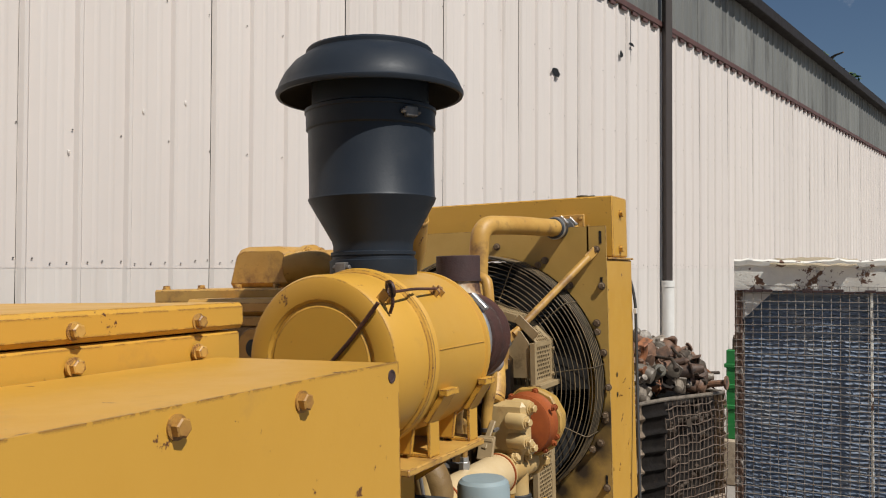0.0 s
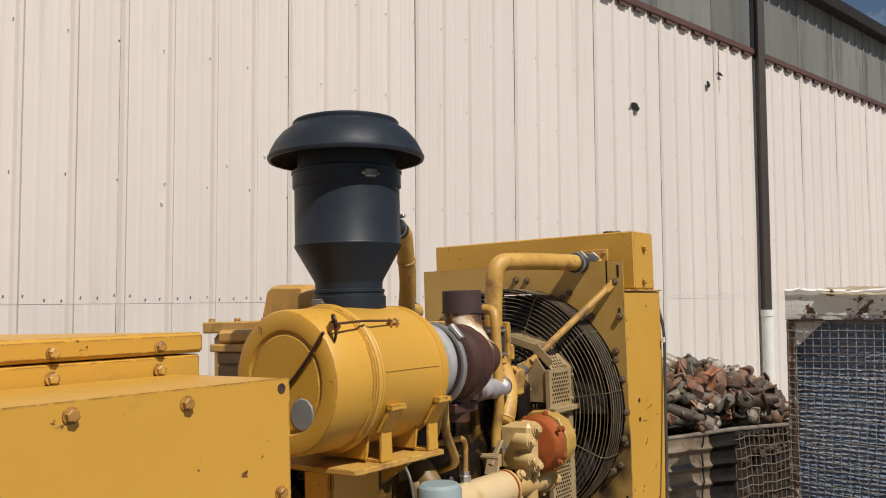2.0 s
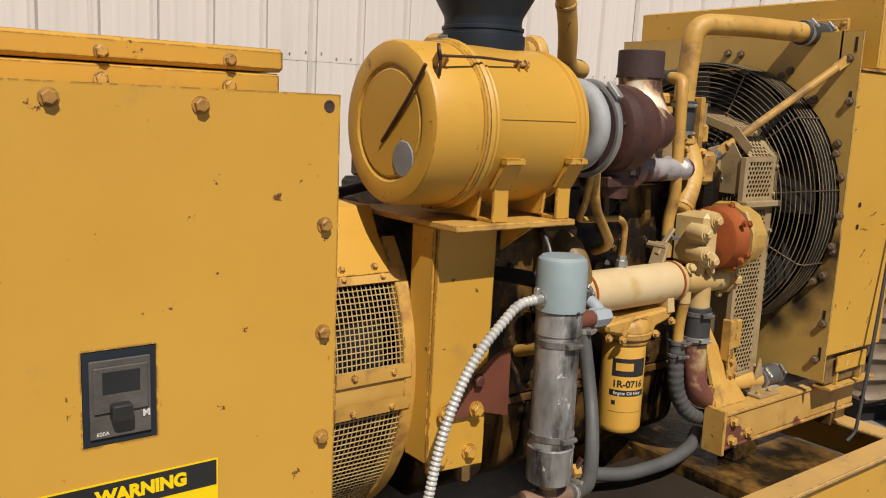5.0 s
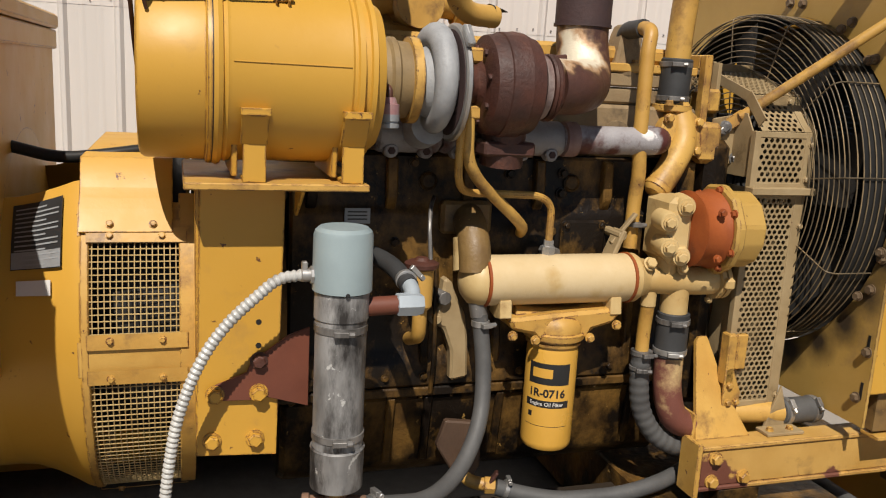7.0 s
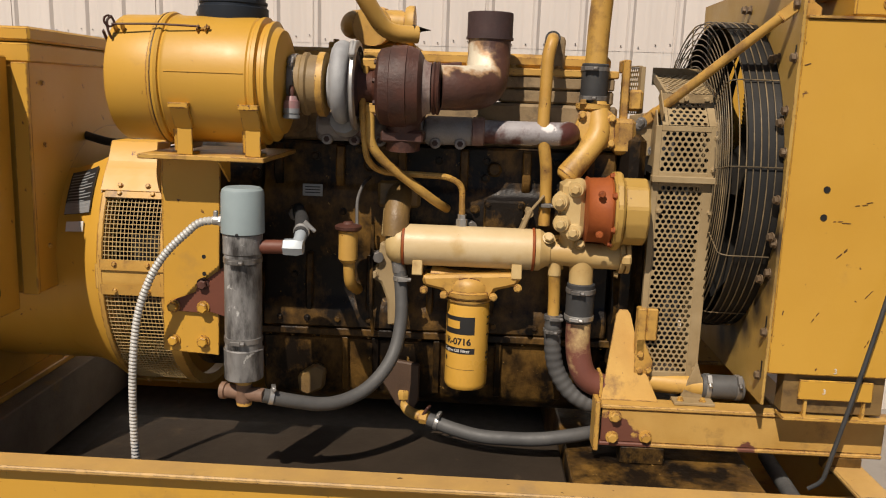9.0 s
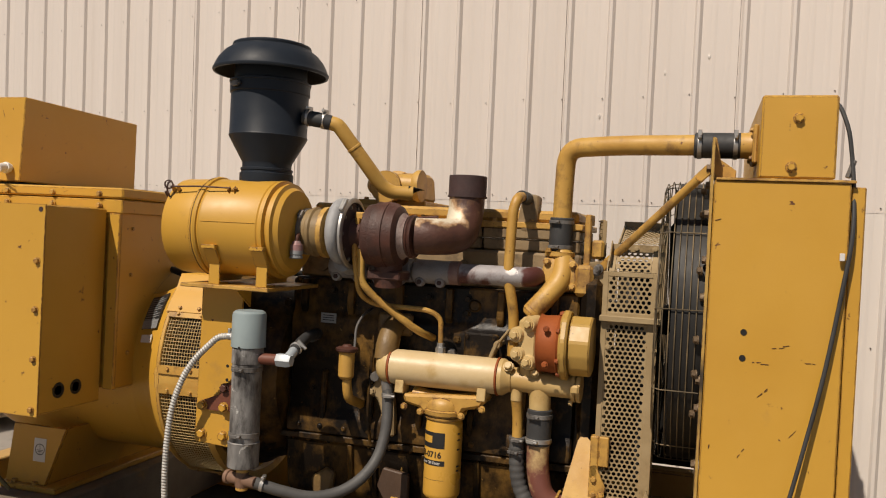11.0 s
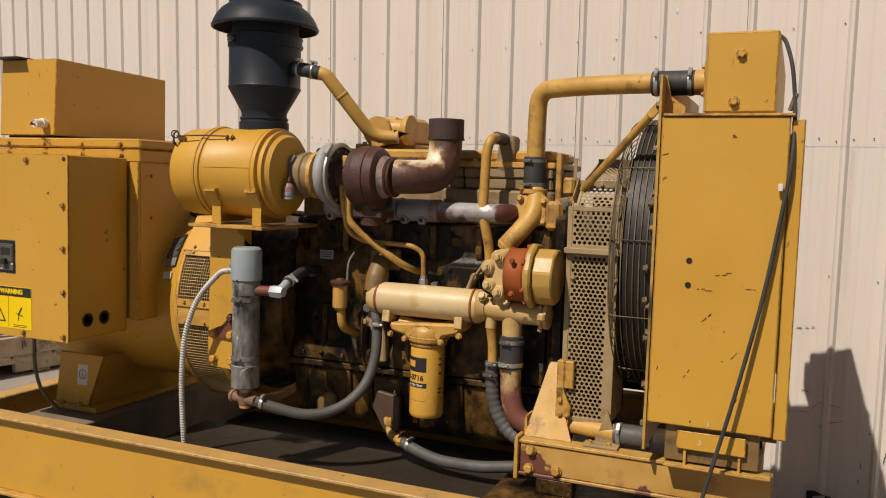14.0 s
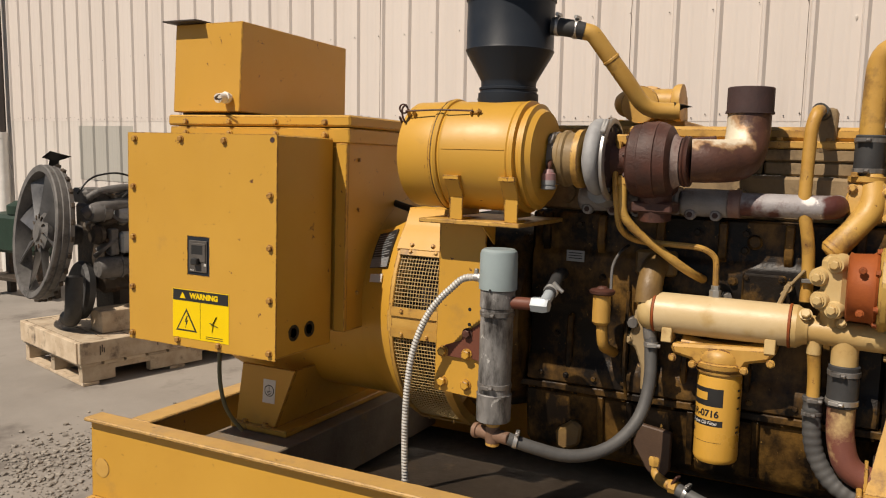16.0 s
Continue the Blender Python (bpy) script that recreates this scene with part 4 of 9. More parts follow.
    def tri_at(bm, y, z, r, x, k=1.0):
        prism(bm, [(y - r * k, z - r * 0.55), (y + r * k, z - r * 0.55), (y, z + r * 1.1)], 0, x, x + 0.0005, 0)
    bm = bmesh.new()
    tri_at(bm, 0.534, z1 - 0.022, 0.012, X + 0.0019)
    part("symbol", bm, label_yellow, s)
    bm = bmesh.new()
    tri_at(bm, 0.549, 0.861, 0.043, X + 0.0013)
    part("symbol", bm, label_black, s)
    bm = bmesh.new()
    tri_at(bm, 0.549, 0.861, 0.034, X + 0.0019)
    part("symbol", bm, label_yellow, s)
    bm = bmesh.new()
    prism(bm, [(0.551, 0.886), (0.543, 0.866), (0.549, 0.867), (0.545, 0.846), (0.556, 0.872), (0.550, 0.871), (0.555, 0.886)], 0, X + 0.0025, X + 0.003, 0)
    # plain pictogram bars
    oriented(bm, (X + 0.002, 0.662, 0.880), (0.034, 0.006, 0.001), (0, 0.5, 0.8), 0)
    oriented(bm, (X + 0.002, 0.660, 0.868), (0.034, 0.004, 0.001), (0, 1, -0.3), 0)
    oriented(bm, (X + 0.002, 0.655, 0.858), (0.024, 0.004, 0.001), (0, 0.2, 1), 0)
    box(bm, X + 0.0012, X + 0.0017, 0.628, 0.695, 0.828, 0.830, 0)
    box(bm, X + 0.0012, X + 0.0017, 0.628, 0.695, 0.822, 0.824, 0)
    tagged(part("pictogram", bm, label_black, s), kind="stuff")


def control_box():
    t = thing("control_box", (-1.15, 0.32, 1.519), "yellow sheet-steel control cabinet on top of the generator", "control box")
    bm = bmesh.new()
    prism(bm, [(-0.83, 1.530), (-1.47, 1.530), (-1.47, 1.825), (-0.845, 1.836)], 1, 0.165, 0.468, 0.003)
    part("body", bm, yellow, t)
    bm = bmesh.new()
    box(bm, -1.45, -0.86, 0.18, 0.455, 1.5195, 1.5295, 0.002)
    part("gasket", bm, black, t)
    bm = bmesh.new()
    prism(bm, [(-0.80, 1.8435), (-1.30, 1.8435), (-1.30, 1.838), (-0.80, 1.838)], 1, 0.145, 0.30, 0.001)
    part("top_plate", bm, spout_m, t, "dark loose cover plate on top")
    bm = bmesh.new()
    tube(bm, [(-0.84, 0.420, 1.577), (-0.80, 0.420, 1.577), (-0.775, 0.422, 1.572)], 0.016, 14, 0.02)
    lathe(bm, (-0.822, 0.420, 1.577), (1, 0, 0), [(0, 0.021), (0.012, 0.021), (0.014, 0.017)], 8)
    con = part("connector", bm, white_plastic, t, "pale cable connector with cut wires")
    rng = random.Random(3)
    bm = bmesh.new()
    for i in range(6):
        d = Vector((1, rng.uniform(0.2, 0.7), rng.uniform(-0.3, 0.2))).normalized()
        p = Vector((-0.775, 0.422, 1.572))
        tube(bm, [p, p + d * 0.03, p + d * 0.03 + Vector((0.02, rng.uniform(0.025, 0.05), rng.uniform(-0.012, 0.012)))], 0.0017, 6, 0.01)
    tagged(part("wire", bm, spout_m, con), "frayed dark brown wires", kind="stuff")


skid()
generator()
terminal_box()
control_box()

bracket_brown = material("brown_plate_paint", (0.085, 0.048, 0.028), (0.05, 0.028, 0.018), 0.55, 0, 9, (0.03, 0.02, 0.015), 0.32, 9, None, 0, 40, 0.2, 100)


def engine():
    t = thing("diesel_engine", (CX, 1.95, 0.41), "oil-stained yellow inline six-cylinder diesel engine block", "engine")
    bm = bmesh.new()
    box(bm, -1.48, -1.06, 1.46, 2.47, 0.70, 1.245, 0.012)
    part("block", bm, yellow_grimy, t)
    # side of the crankcase: a stepped casting with bosses, ribs and core plugs
    bm = bmesh.new()
    prism(bm, [(-1.10, 1.244), (-1.058, 1.244), (-1.054, 1.13), (-1.040, 1.112), (-1.042, 0.96), (-1.054, 0.93), (-1.052, 0.80), (-1.034, 0.765), (-1.034, 0.708), (-1.10, 0.708)], 1, 1.47, 2.465, 0.006)
    part("crankcase_side", bm, yellow_grimy, t)
    for i, y in enumerate((1.515, 1.69, 1.865, 2.04, 2.215, 2.39)):
        bm = bmesh.new()
        prism(bm, [(-1.060, 1.240), (-1.040, 1.236), (-1.034, 1.15), (-1.050, 1.12), (-1.060, 1.12)], 1, y - 0.012, y + 0.012, 0.003)
        part("rib", bm, yellow_grimy, t)
        bm = bmesh.new()
        prism(bm, [(-1.060, 0.93), (-1.040, 0.925), (-1.030, 0.79), (-1.036, 0.75), (-1.060, 0.75)], 1, y + 0.08, y + 0.10, 0.004)
        part("rib", bm, yellow_grimy, t)
        if i in (1, 3):
            bm = bmesh.new()
            lathe(bm, (-1.058, y + 0.085, 1.185), (1, 0, 0), [(0, 0.021), (0.008, 0.021), (0.011, 0.017), (0.008, 0.014), (0.007, 0.0)], 20)
            part("core_plug", bm, yellow_grimy, t)
    for y, z, r in ((1.619, 1.205, 0.011), (1.969, 1.205, 0.010), (2.102, 1.208, 0.010), (2.10, 1.161, 0.011), (2.075, 1.073, 0.011), (1.45, 1.15, 0.012), (1.74, 1.225, 0.009), (2.30, 1.21, 0.010),
                    (1.52, 0.735, 0.008), (1.60, 0.735, 0.008), (1.69, 0.735, 0.008), (1.78, 0.735, 0.008), (2.02, 0.735, 0.008), (2.14, 0.735, 0.008), (2.26, 0.735, 0.008), (1.56, 0.86, 0.009), (1.70, 1.05, 0.009), (2.16, 0.90, 0.009)):
        x = -1.034 if z < 0.8 else -1.040 if 0.94 < z < 1.13 else -1.053
        bolt(t, (x, y, z), (1, 0, 0), r, yellow_grimy)
    bm = bmesh.new()
    box(bm, -1.042, -1.030, 2.10, 2.215, 0.985, 1.10, 0.006)
    part("side_cover", bm, yellow_grimy, t)
    for dy in (2.112, 2.203):
        for z in (0.998, 1.088):
            bolt(t, (-1.030, dy, z), (1, 0, 0), 0.007, yellow_grimy)
    bm = bmesh.new()
    box(bm, -1.50, -1.035, 1.44, 2.49, 0.684, 0.706, 0.003)
    part("pan_rail", bm, yellow_grimy, t)
    for i in range(14):
        bolt(t, (-1.046, 1.48 + i * 0.075, 0.684), (0, 0, -1), 0.006, yellow_grimy)
    bm = bmesh.new()
    prism(bm, [(-1.46, 0.683), (-1.05, 0.683), (-1.08, 0.50), (-1.13, 0.455), (-1.40, 0.455), (-1.44, 0.50)], 1, 1.46, 2.46, 0.012)
    part("oil_pan", bm, yellow_grimy, t)
    for y in (1.71, 1.80, 1.98, 2.16, 2.34):
        bm = bmesh.new()
        prism(bm, [(-1.075, 0.680), (-1.040, 0.680), (-1.068, 0.51), (-1.09, 0.50)], 1, y - 0.010, y + 0.010, 0.003)
        part("pan_rib", bm, yellow_grimy, t)
    # pads and plugs that catch the light on the pan side
    bm = bmesh.new()
    prism(bm, [(1.568, 0.552), (1.625, 0.592), (1.655, 0.575), (1.648, 0.515), (1.60, 0.49), (1.575, 0.50)], 0, -1.075, -1.045, 0.008)
    part("pan_pad", bm, yellow_dull, t, "chipped yellow pad on the oil pan")
    bm = bmesh.new()
    prism(bm, [(1.841, 0.622), (1.933, 0.609), (1.933, 0.497), (1.907, 0.456), (1.866, 0.484), (1.821, 0.559)], 0, -1.05, -1.028, 0.004)
    part("pan_cover", bm, bracket_brown, t, "brown access plate")
    # head, covers
    bm = bmesh.new()
    box(bm, -1.46, -1.075, 1.48, 2.46, 1.247, 1.37, 0.008)
    for y in (1.56, 1.73, 1.90, 2.07, 2.24, 2.41):
        lathe(bm, (-1.08, y, 1.30), (1, 0, 0), [(0, 0.035), (0.018, 0.033), (0.02, 0.02)], 16)
    part("cylinder_head", bm, head_tan, t, "dusty tan cylinder head")
    for y0, y1 in ((1.50, 1.804), (1.809, 2.124), (2.129, 2.45)):
        bm = bmesh.new()
        box(bm, -1.44, -1.100, y0, y1, 1.372, 1.412, 0.006)
        box(bm, -1.44, -1.094, y0, y1, 1.413, 1.446, 0.004)
        part("rocker_base", bm, head_tan, t, "dusty tan rocker base")
    bm = bmesh.new()
    box(bm, -1.46, -1.09, 1.49, 2.46, 1.447, 1.468, 0.003)
    part("cover_flange", bm, yellow_old, t)
    bm = bmesh.new()
    box(bm, -1.44, -1.12, 1.50, 2.44, 1.469, 1.508, 0.010)
    part("valve_cover", bm, yellow_old, t)
    for i in range(8):
        bolt(t, (-1.105, 1.54 + i * 0.125, 1.469), (0, 0, 1), 0.008)
    # lifting bracket standing at the front of the head
    bm = bmesh.new()
    box(bm, -1.10, -1.072, 2.468, 2.488, 1.31, 1.50, 0.003)
    box(bm, -1.16, -1.1005, 2.468, 2.488, 1.465, 1.50, 0.003)
    box(bm, -1.16, -1.080, 2.4885, 2.53, 1.36, 1.42, 0.008)
    part("lifting_bracket", bm, yellow_old, t)
    # flywheel housing
    bm = bmesh.new()
    lathe(bm, (CX, 1.277, 0.885), (0, 1, 0), [(0, 0.30), (0.0, 0.36), (0.03, 0.36), (0.05, 0.34), (0.16, 0.31), (0.182, 0.29)], 48)
    part("flywheel_housing", bm, yellow_grimy, t)
    bm = bmesh.new()
    box(bm, -1.50, -1.02, 2.472, 2.54, 0.62, 1.30, 0.02)
    lathe(bm, (CX, 2.50, 0.87), (0, 1, 0), [(0, 0.20), (0.06, 0.20), (0.07, 0.12), (0.10, 0.10)], 32)
    part("timing_cover", bm, yellow_grimy, t)
    bm = bmesh.new()
    lathe(bm, (CX, 2.60, 0.87), (0, 1, 0), [(0, 0.06), (0.0, 0.11), (0.012, 0.12), (0.02, 0.105), (0.03, 0.12), (0.042, 0.11), (0.05, 0.05)], 32)
    part("crank_pulley", bm, black, t)
    bm = bmesh.new()
    cyl(bm, (CX, 2.54, 1.17), (CX, 2.74, 1.17), 0.05)
    lathe(bm, (CX, 2.60, 1.17), (0, 1, 0), [(0, 0.06), (0.0, 0.095), (0.01, 0.10), (0.02, 0.09), (0.03, 0.10), (0.04, 0.095), (0.04, 0.05)], 32)
    part("fan_hub", bm, black, t)
    # number plate strip, steel tag
    bm = bmesh.new()
    box(bm, -1.036, -1.0335, 1.585, 1.642, 1.092, 1.126, 0.0005)
    tag = part("steel_tag", bm, zinc_dull, t, "small stamped steel tag")
    bm = bmesh.new()
    for z in (1.118, 1.110, 1.102):
        box(bm, -1.0335, -1.0330, 1.592, 1.635, z - 0.0015, z + 0.0015, 0)
    part("print_line", bm, label_black, tag)
    # dipstick and filler tubes
    bm = bmesh.new()
    tube(bm, [(-0.935, 1.735, 0.99), (-0.935, 1.735, 0.91), (-0.945, 1.738, 0.86), (-1.04, 1.745, 0.825)], 0.016, 12, 0.04)
    lathe(bm, (-0.93, 1.733, 0.925), (0, 0, 1), [(0, 0.018), (0.01, 0.026), (0.085, 0.026), (0.09, 0.030)], 20)
    part("filler_tube", bm, yellow_old, t)
    bm = bmesh.new()
    lathe(bm, (-0.93, 1.733, 1.015), (0, 0, 1), [(0, 0.030), (0.004, 0.036), (0.012, 0.037), (0.016, 0.030), (0.018, 0.018), (0.024, 0.012)], 24)
    part("filler_cap", bm, rust, t, "rusty filler cap")
    bm = bmesh.new()
    tube(bm, [(-1.01, 1.79, 1.02), (-0.99, 1.79, 0.80), (-1.02, 1.795, 0.70)], 0.0055, 8, 0.05)
    part("dipstick_tube", bm, yellow_grimy, t)
    bm = bmesh.new()
    tube(bm, [(-0.94, 1.755, 1.03), (-0.95, 1.752, 1.10), (-0.99, 1.765, 1.14), (-1.02, 1.78, 1.155)], 0.0045, 8, 0.04)
    part("breather_line", bm, tube_grey, t)
    # mounting pad for the cooler
    bm = bmesh.new()
    tube(bm, [(-1.05, 1.865, 1.11), (-1.0, 1.862, 1.10), (-0.96, 1.86, 1.05), (-0.95, 1.86, 1.0)], 0.036, 16, 0.06)
    box(bm, -1.05, -1.02, 1.80, 1.92, 1.07, 1.145, 0.008)
    part("oil_outlet", bm, yellow_dull, t)
    bm = bmesh.new()
    prism(bm, [(1.812, 0.972), (1.828, 0.968), (1.845, 0.925), (1.866, 0.886), (1.876, 0.82), (1.880, 0.735), (1.838, 0.728), (1.836, 0.80), (1.815, 0.856), (1.785, 0.866), (1.779, 0.880), (1.785, 0.892), (1.804, 0.905)], 0, -1.046, -1.008, 0.006)
    part("side_bracket", bm, guard_m, t, "dusty cast bracket")
    bolt(t, (-1.008, 1.796, 0.879), (1, 0, 0), 0.011, guard_m)
    # small oil line fitting
    for p, r in (((-1.04, 1.565, 1.045), 0.02), ((-1.04, 1.80, 0.93), 0.016), ((-1.04, 2.06, 1.03), 0.014)):
        bm = bmesh.new()
        cyl(bm, p, (p[0] + 0.05, p[1] + 0.01, p[2]), r, seg=8)
        part("plug", bm, tube_grey, t)
    # lever and shut-off by the pump
    bm = bmesh.new()
    oriented(bm, (-0.985, 2.235, 1.09), (0.09, 0.018, 0.008), (0.1, 0.6, 0.8), 0.002)
    oriented(bm, (-0.985, 2.215, 1.055), (0.07, 0.05, 0.012), (0, 0.4, 1), 0.003)
    cyl(bm, (-1.05, 2.225, 1.075), (-0.965, 2.225, 1.075), 0.011, seg=10)
    part("shut_off_lever", bm, guard_m, t, "dusty shut-off lever")
    # lifting bracket behind the air cleaner
    bm = bmesh.new()
    prism(bm, arc(-1.20, 1.40, 0.045, 0, 180, 10) + [(-1.245, 1.28), (-1.155, 1.28)], 1, 1.462, 1.476, 0.002)
    eye = part("lifting_eye", bm, yellow_old, t)
    bm = bmesh.new()
    lathe(bm, (-1.20, 1.460, 1.40), (0, 1, 0), [(0, 0.018), (0.0005, 0.020), (0.0180, 0.020), (0.0185, 0.018)], 20)
    part("eye_hole", bm, black, eye)


def intake_housing():
    t = thing("aftercooler_housing", (-1.38, 1.7, 1.47), "yellow cast aftercooler housing with flanged elbow", "intake housing")
    bm = bmesh.new()
    box(bm, -1.66, -1.22, 1.62, 1.88, 1.495, 1.530, 0.004)
    part("top_flange", bm, yellow_old, t)
    bm = bmesh.new()
    box(bm, -1.64, -1.25, 1.64, 1.86, 1.30, 1.494, 0.015)
    part("body", bm, yellow_old, t)
    for i in range(4):
        bolt(t, (-1.63 + i * 0.12, 1.635, 1.53), (0, 0, 1), 0.009)
    bm = bmesh.new()
    prism(bm, [(-1.475, 1.531), (-1.27, 1.531), (-1.27, 1.615), (-1.30, 1.634), (-1.42, 1.636), (-1.448, 1.622)], 1, 1.69, 1.84, 0.012)
    part("elbow", bm, yellow_old, t)
    bm = bmesh.new()
    lathe(bm, (-1.28, 1.76, 1.572), (1, 0, 0), [(0, 0.062), (0.012, 0.066), (0.03, 0.066), (0.035, 0.05), (0.10, 0.05), (0.11, 0.056), (0.15, 0.056)], 28)
    part("outlet", bm, yellow_old, t)
    for a in range(6):
        bolt(t, (-1.245, 1.76 + 0.055 * math.cos(a * 1.047), 1.575 + 0.055 * math.sin(a * 1.047)), (1, 0, 0), 0.007)
    bm = bmesh.new()
    tube(bm, [(-1.27, 1.685, 1.580), (-1.20, 1.70, 1.583), (-1.18, 1.76, 1.585), (-1.185, 1.86, 1.580)], 0.038, 24, 0.05)
    lathe(bm, (-1.185, 1.85, 1.580), (0, 1, 0), [(0, 0.036), (0.002, 0.050), (0.012, 0.056), (0.028, 0.056), (0.030, 0.040)], 24)
    part("air_pipe", bm, yellow_old, t, "short yellow air pipe")


def air_cleaner():
    cx, cz, R = -0.824, 1.403, 0.1555
    t = thing("air_cleaner", (cx, 1.38, 1.242), "yellow cylindrical air cleaner canister lying on a bracket", "air cleaner")
    bm = bmesh.new()
    lathe(bm, (cx, 1.182, cz), (0, 1, 0), [(0.002, 0.0), (0.002, 0.098), (0.0045, 0.102), (0.0045, 0.106), (0.0005, 0.111), (0.0, 0.116), (0.0, R - 0.012), (0.0025, R - 0.006), (0.009, R - 0.002), (0.100, R), (0.106, R), (0.109, R + 0.006), (0.116, R + 0.007)], 72)
    cov = part("end_cover", bm, yellow, t, "domed end cover with a worn grey patch")
    bm = bmesh.new()
    lathe(bm, (-0.772, 1.1840, 1.340), (0, -1, 0), [(0, 0.034), (0.0020, 0.032), (0.0024, 0.0)], 11)
    part("bare_patch", bm, zinc_dull, cov, "bare grey metal patch")
    bm = bmesh.new()
    lathe(bm, (cx, 1.30, cz), (0, 1, 0), [(0, R - 0.004), (0, R + 0.006), (0.007, R + 0.009), (0.014, R + 0.006), (0.016, R), (0.022, R + 0.003), (0.028, R), (0.222, R), (0.226, R - 0.003), (0.231, R - 0.003), (0.234, R + 0.002), (0.243, R + 0.002), (0.246, R - 0.012), (0.255, R - 0.012), (0.258, R - 0.007), (0.266, R - 0.007), (0.270, R - 0.02), (0.285, R - 0.028), (0.290, 0.08)], 64)
    part("canister", bm, yellow_even, t)
    # weld seam
    bm = bmesh.new()
    box(bm, cx + R - 0.001, cx + R + 0.001, 1.33, 1.52, cz + 0.0155, cz + 0.0170, 0.0003)
    part("seam", bm, yellow_even, t)
    bm = bmesh.new()
    lathe(bm, (cx, 1.2985, cz), (0, 1, 0), [(0, R + 0.003), (0, R + 0.0065), (0.0012, R + 0.0065), (0.0012, R + 0.003)], 64, cap=False)
    part("clamp_gap", bm, spout_m, t, "dark gap of the cover band")
    # over-centre latch and rod
    lx, lz = -0.697, 1.520
    bm = bmesh.new()
    tube(bm, [(lx + 0.004, 1.200, lz + 0.004), (lx - 0.004, 1.30, lz + 0.008), (lx - 0.014, 1.405, lz + 0.006)], 0.0026, 8, 0.02)
    lathe(bm, (lx + 0.008, 1.196, lz + 0.010), (0.5, 0.8, 0.2), [(-0.002, 0.011), (-0.002, 0.015), (0.002, 0.015), (0.002, 0.011), (-0.002, 0.011)], 16, cap=False)
    tube(bm, [(lx + 0.004, 1.20, lz - 0.03), (lx + 0.014, 1.195, lz - 0.012), (lx + 0.010, 1.192, lz + 0.014), (lx, 1.20, lz + 0.022)], 0.003, 8, 0.01)
    part("latch_rod", bm, rust, t, "rusty latch rod with a ring")
    # thin dark line laid diagonally over the cover
    bm = bmesh.new()
    tube(bm, [(lx - 0.004, 1.176, lz - 0.012), (-0.755, 1.178, 1.448), (-0.842, 1.182, 1.368)], 0.0036, 8, 0.02)
    part("cover_rod", bm, rust, t, "thin dark diagonal line across the cover")
    bm = bmesh.new()
    oriented(bm, (lx - 0.028, 1.41, lz - 0.010), (0.040, 0.026, 0.004), (0, 1, 0.1), 0.001, radians(45))
    oriented(bm, (lx - 0.020, 1.412, lz + 0.002), (0.034, 0.010, 0.008), (0.2, 0.9, 0.2), 0.002)
    for dy in (-0.010, 0.010):
        oriented(bm, (lx - 0.020, 1.41 + dy, lz - 0.002), (0.024, 0.003, 0.020), (0.7, 0, 0.7), 0.001)
    part("latch", bm, yellow_old, t)
    bm = bmesh.new()
    oriented(bm, (lx - 0.018, 1.212, lz - 0.012), (0.034, 0.022, 0.004), (0, 1, 0), 0.001, radians(45))
    for dy in (-0.009, 0.009):
        oriented(bm, (lx - 0.012, 1.212 + dy, lz - 0.004), (0.026, 0.003, 0.018), (0.7, 0, 0.7), 0.001)
    part("latch", bm, yellow_old, t)
    # strap tabs and standing brackets
    for y in (1.365, 1.532):
        bm = bmesh.new()
        box(bm, -0.680, -0.662, y - 0.024, y + 0.024, 1.335, 1.347, 0.001)
        prism(bm, [(-0.662, 1.345), (-0.675, 1.345), (-0.715, 1.285), (-0.702, 1.285)], 1, y - 0.022, y + 0.022, 0.001)
        part("strap_tab", bm, yellow, t)
        bm = bmesh.new()
        box(bm, -0.708, -0.702, y - 0.018, y + 0.020, 1.222, 1.300, 0.001)
        box(bm, -0.76, -0.7085, y - 0.018, y + 0.020, 1.222, 1.228, 0.001)
        part("foot_bracket", bm, yellow, t)
    for y in (1.33, 1.50):
        bm = bmesh.new()
        prism(bm, [(cx + 0.09, 1.2285), (cx + 0.10, 1.298), (cx + 0.05, 1.268), (cx - 0.05, 1.268), (cx - 0.10, 1.298), (cx - 0.09, 1.2285)], 1, y, y + 0.010, 0.001)
        part("saddle", bm, yellow, t)
    # bracket post
    p = thing("bracket_post", (-0.83, 1.345, 0.70), "yellow folded steel post carrying the air cleaner shelf", "bracket")
    bm = bmesh.new()
    prism(bm, [(1.272, 0.700), (1.418, 0.692), (1.428, 1.208), (1.280, 1.208)], 0, -0.788, -0.780, 0.001)
    box(bm, -0.86, -0.7885, 1.272, 1.280, 0.72, 1.205, 0.001)
    part("plate", bm, yellow, p)
    bm = bmesh.new()
    box(bm, -1.05, -0.692, 1.252, 1.562, 1.209, 1.2215, 0.002)
    part("shelf", bm, yellow_old, p, "rust-edged shelf plate")
    bm = bmesh.new()
    prism(bm, [(-0.79, 1.208), (-0.70, 1.208), (-0.79, 1.15)], 1, 1.445, 1.452, 0.001)
    part("gusset", bm, yellow, p)
    for y, z in ((1.300, 0.728), (1.378, 0.728)):
        bolt(p, (-0.780, y, z), (1, 0, 0), 0.014, yellow)
    for y, z in ((1.383, 0.955), (1.383, 0.91)):
        bm = bmesh.new()
        lathe(bm, (-0.7805, y, z), (1, 0, 0), [(0, 0.0055), (0.001, 0.0055), (0.0008, 0.001)], 12)
        part("bolt_hole", bm, black, p)
    r = thing("heater_bracket", (-0.76, 1.40, 0.85), "red-brown triangular bracket of the block heater", "bracket")
    bm = bmesh.new()
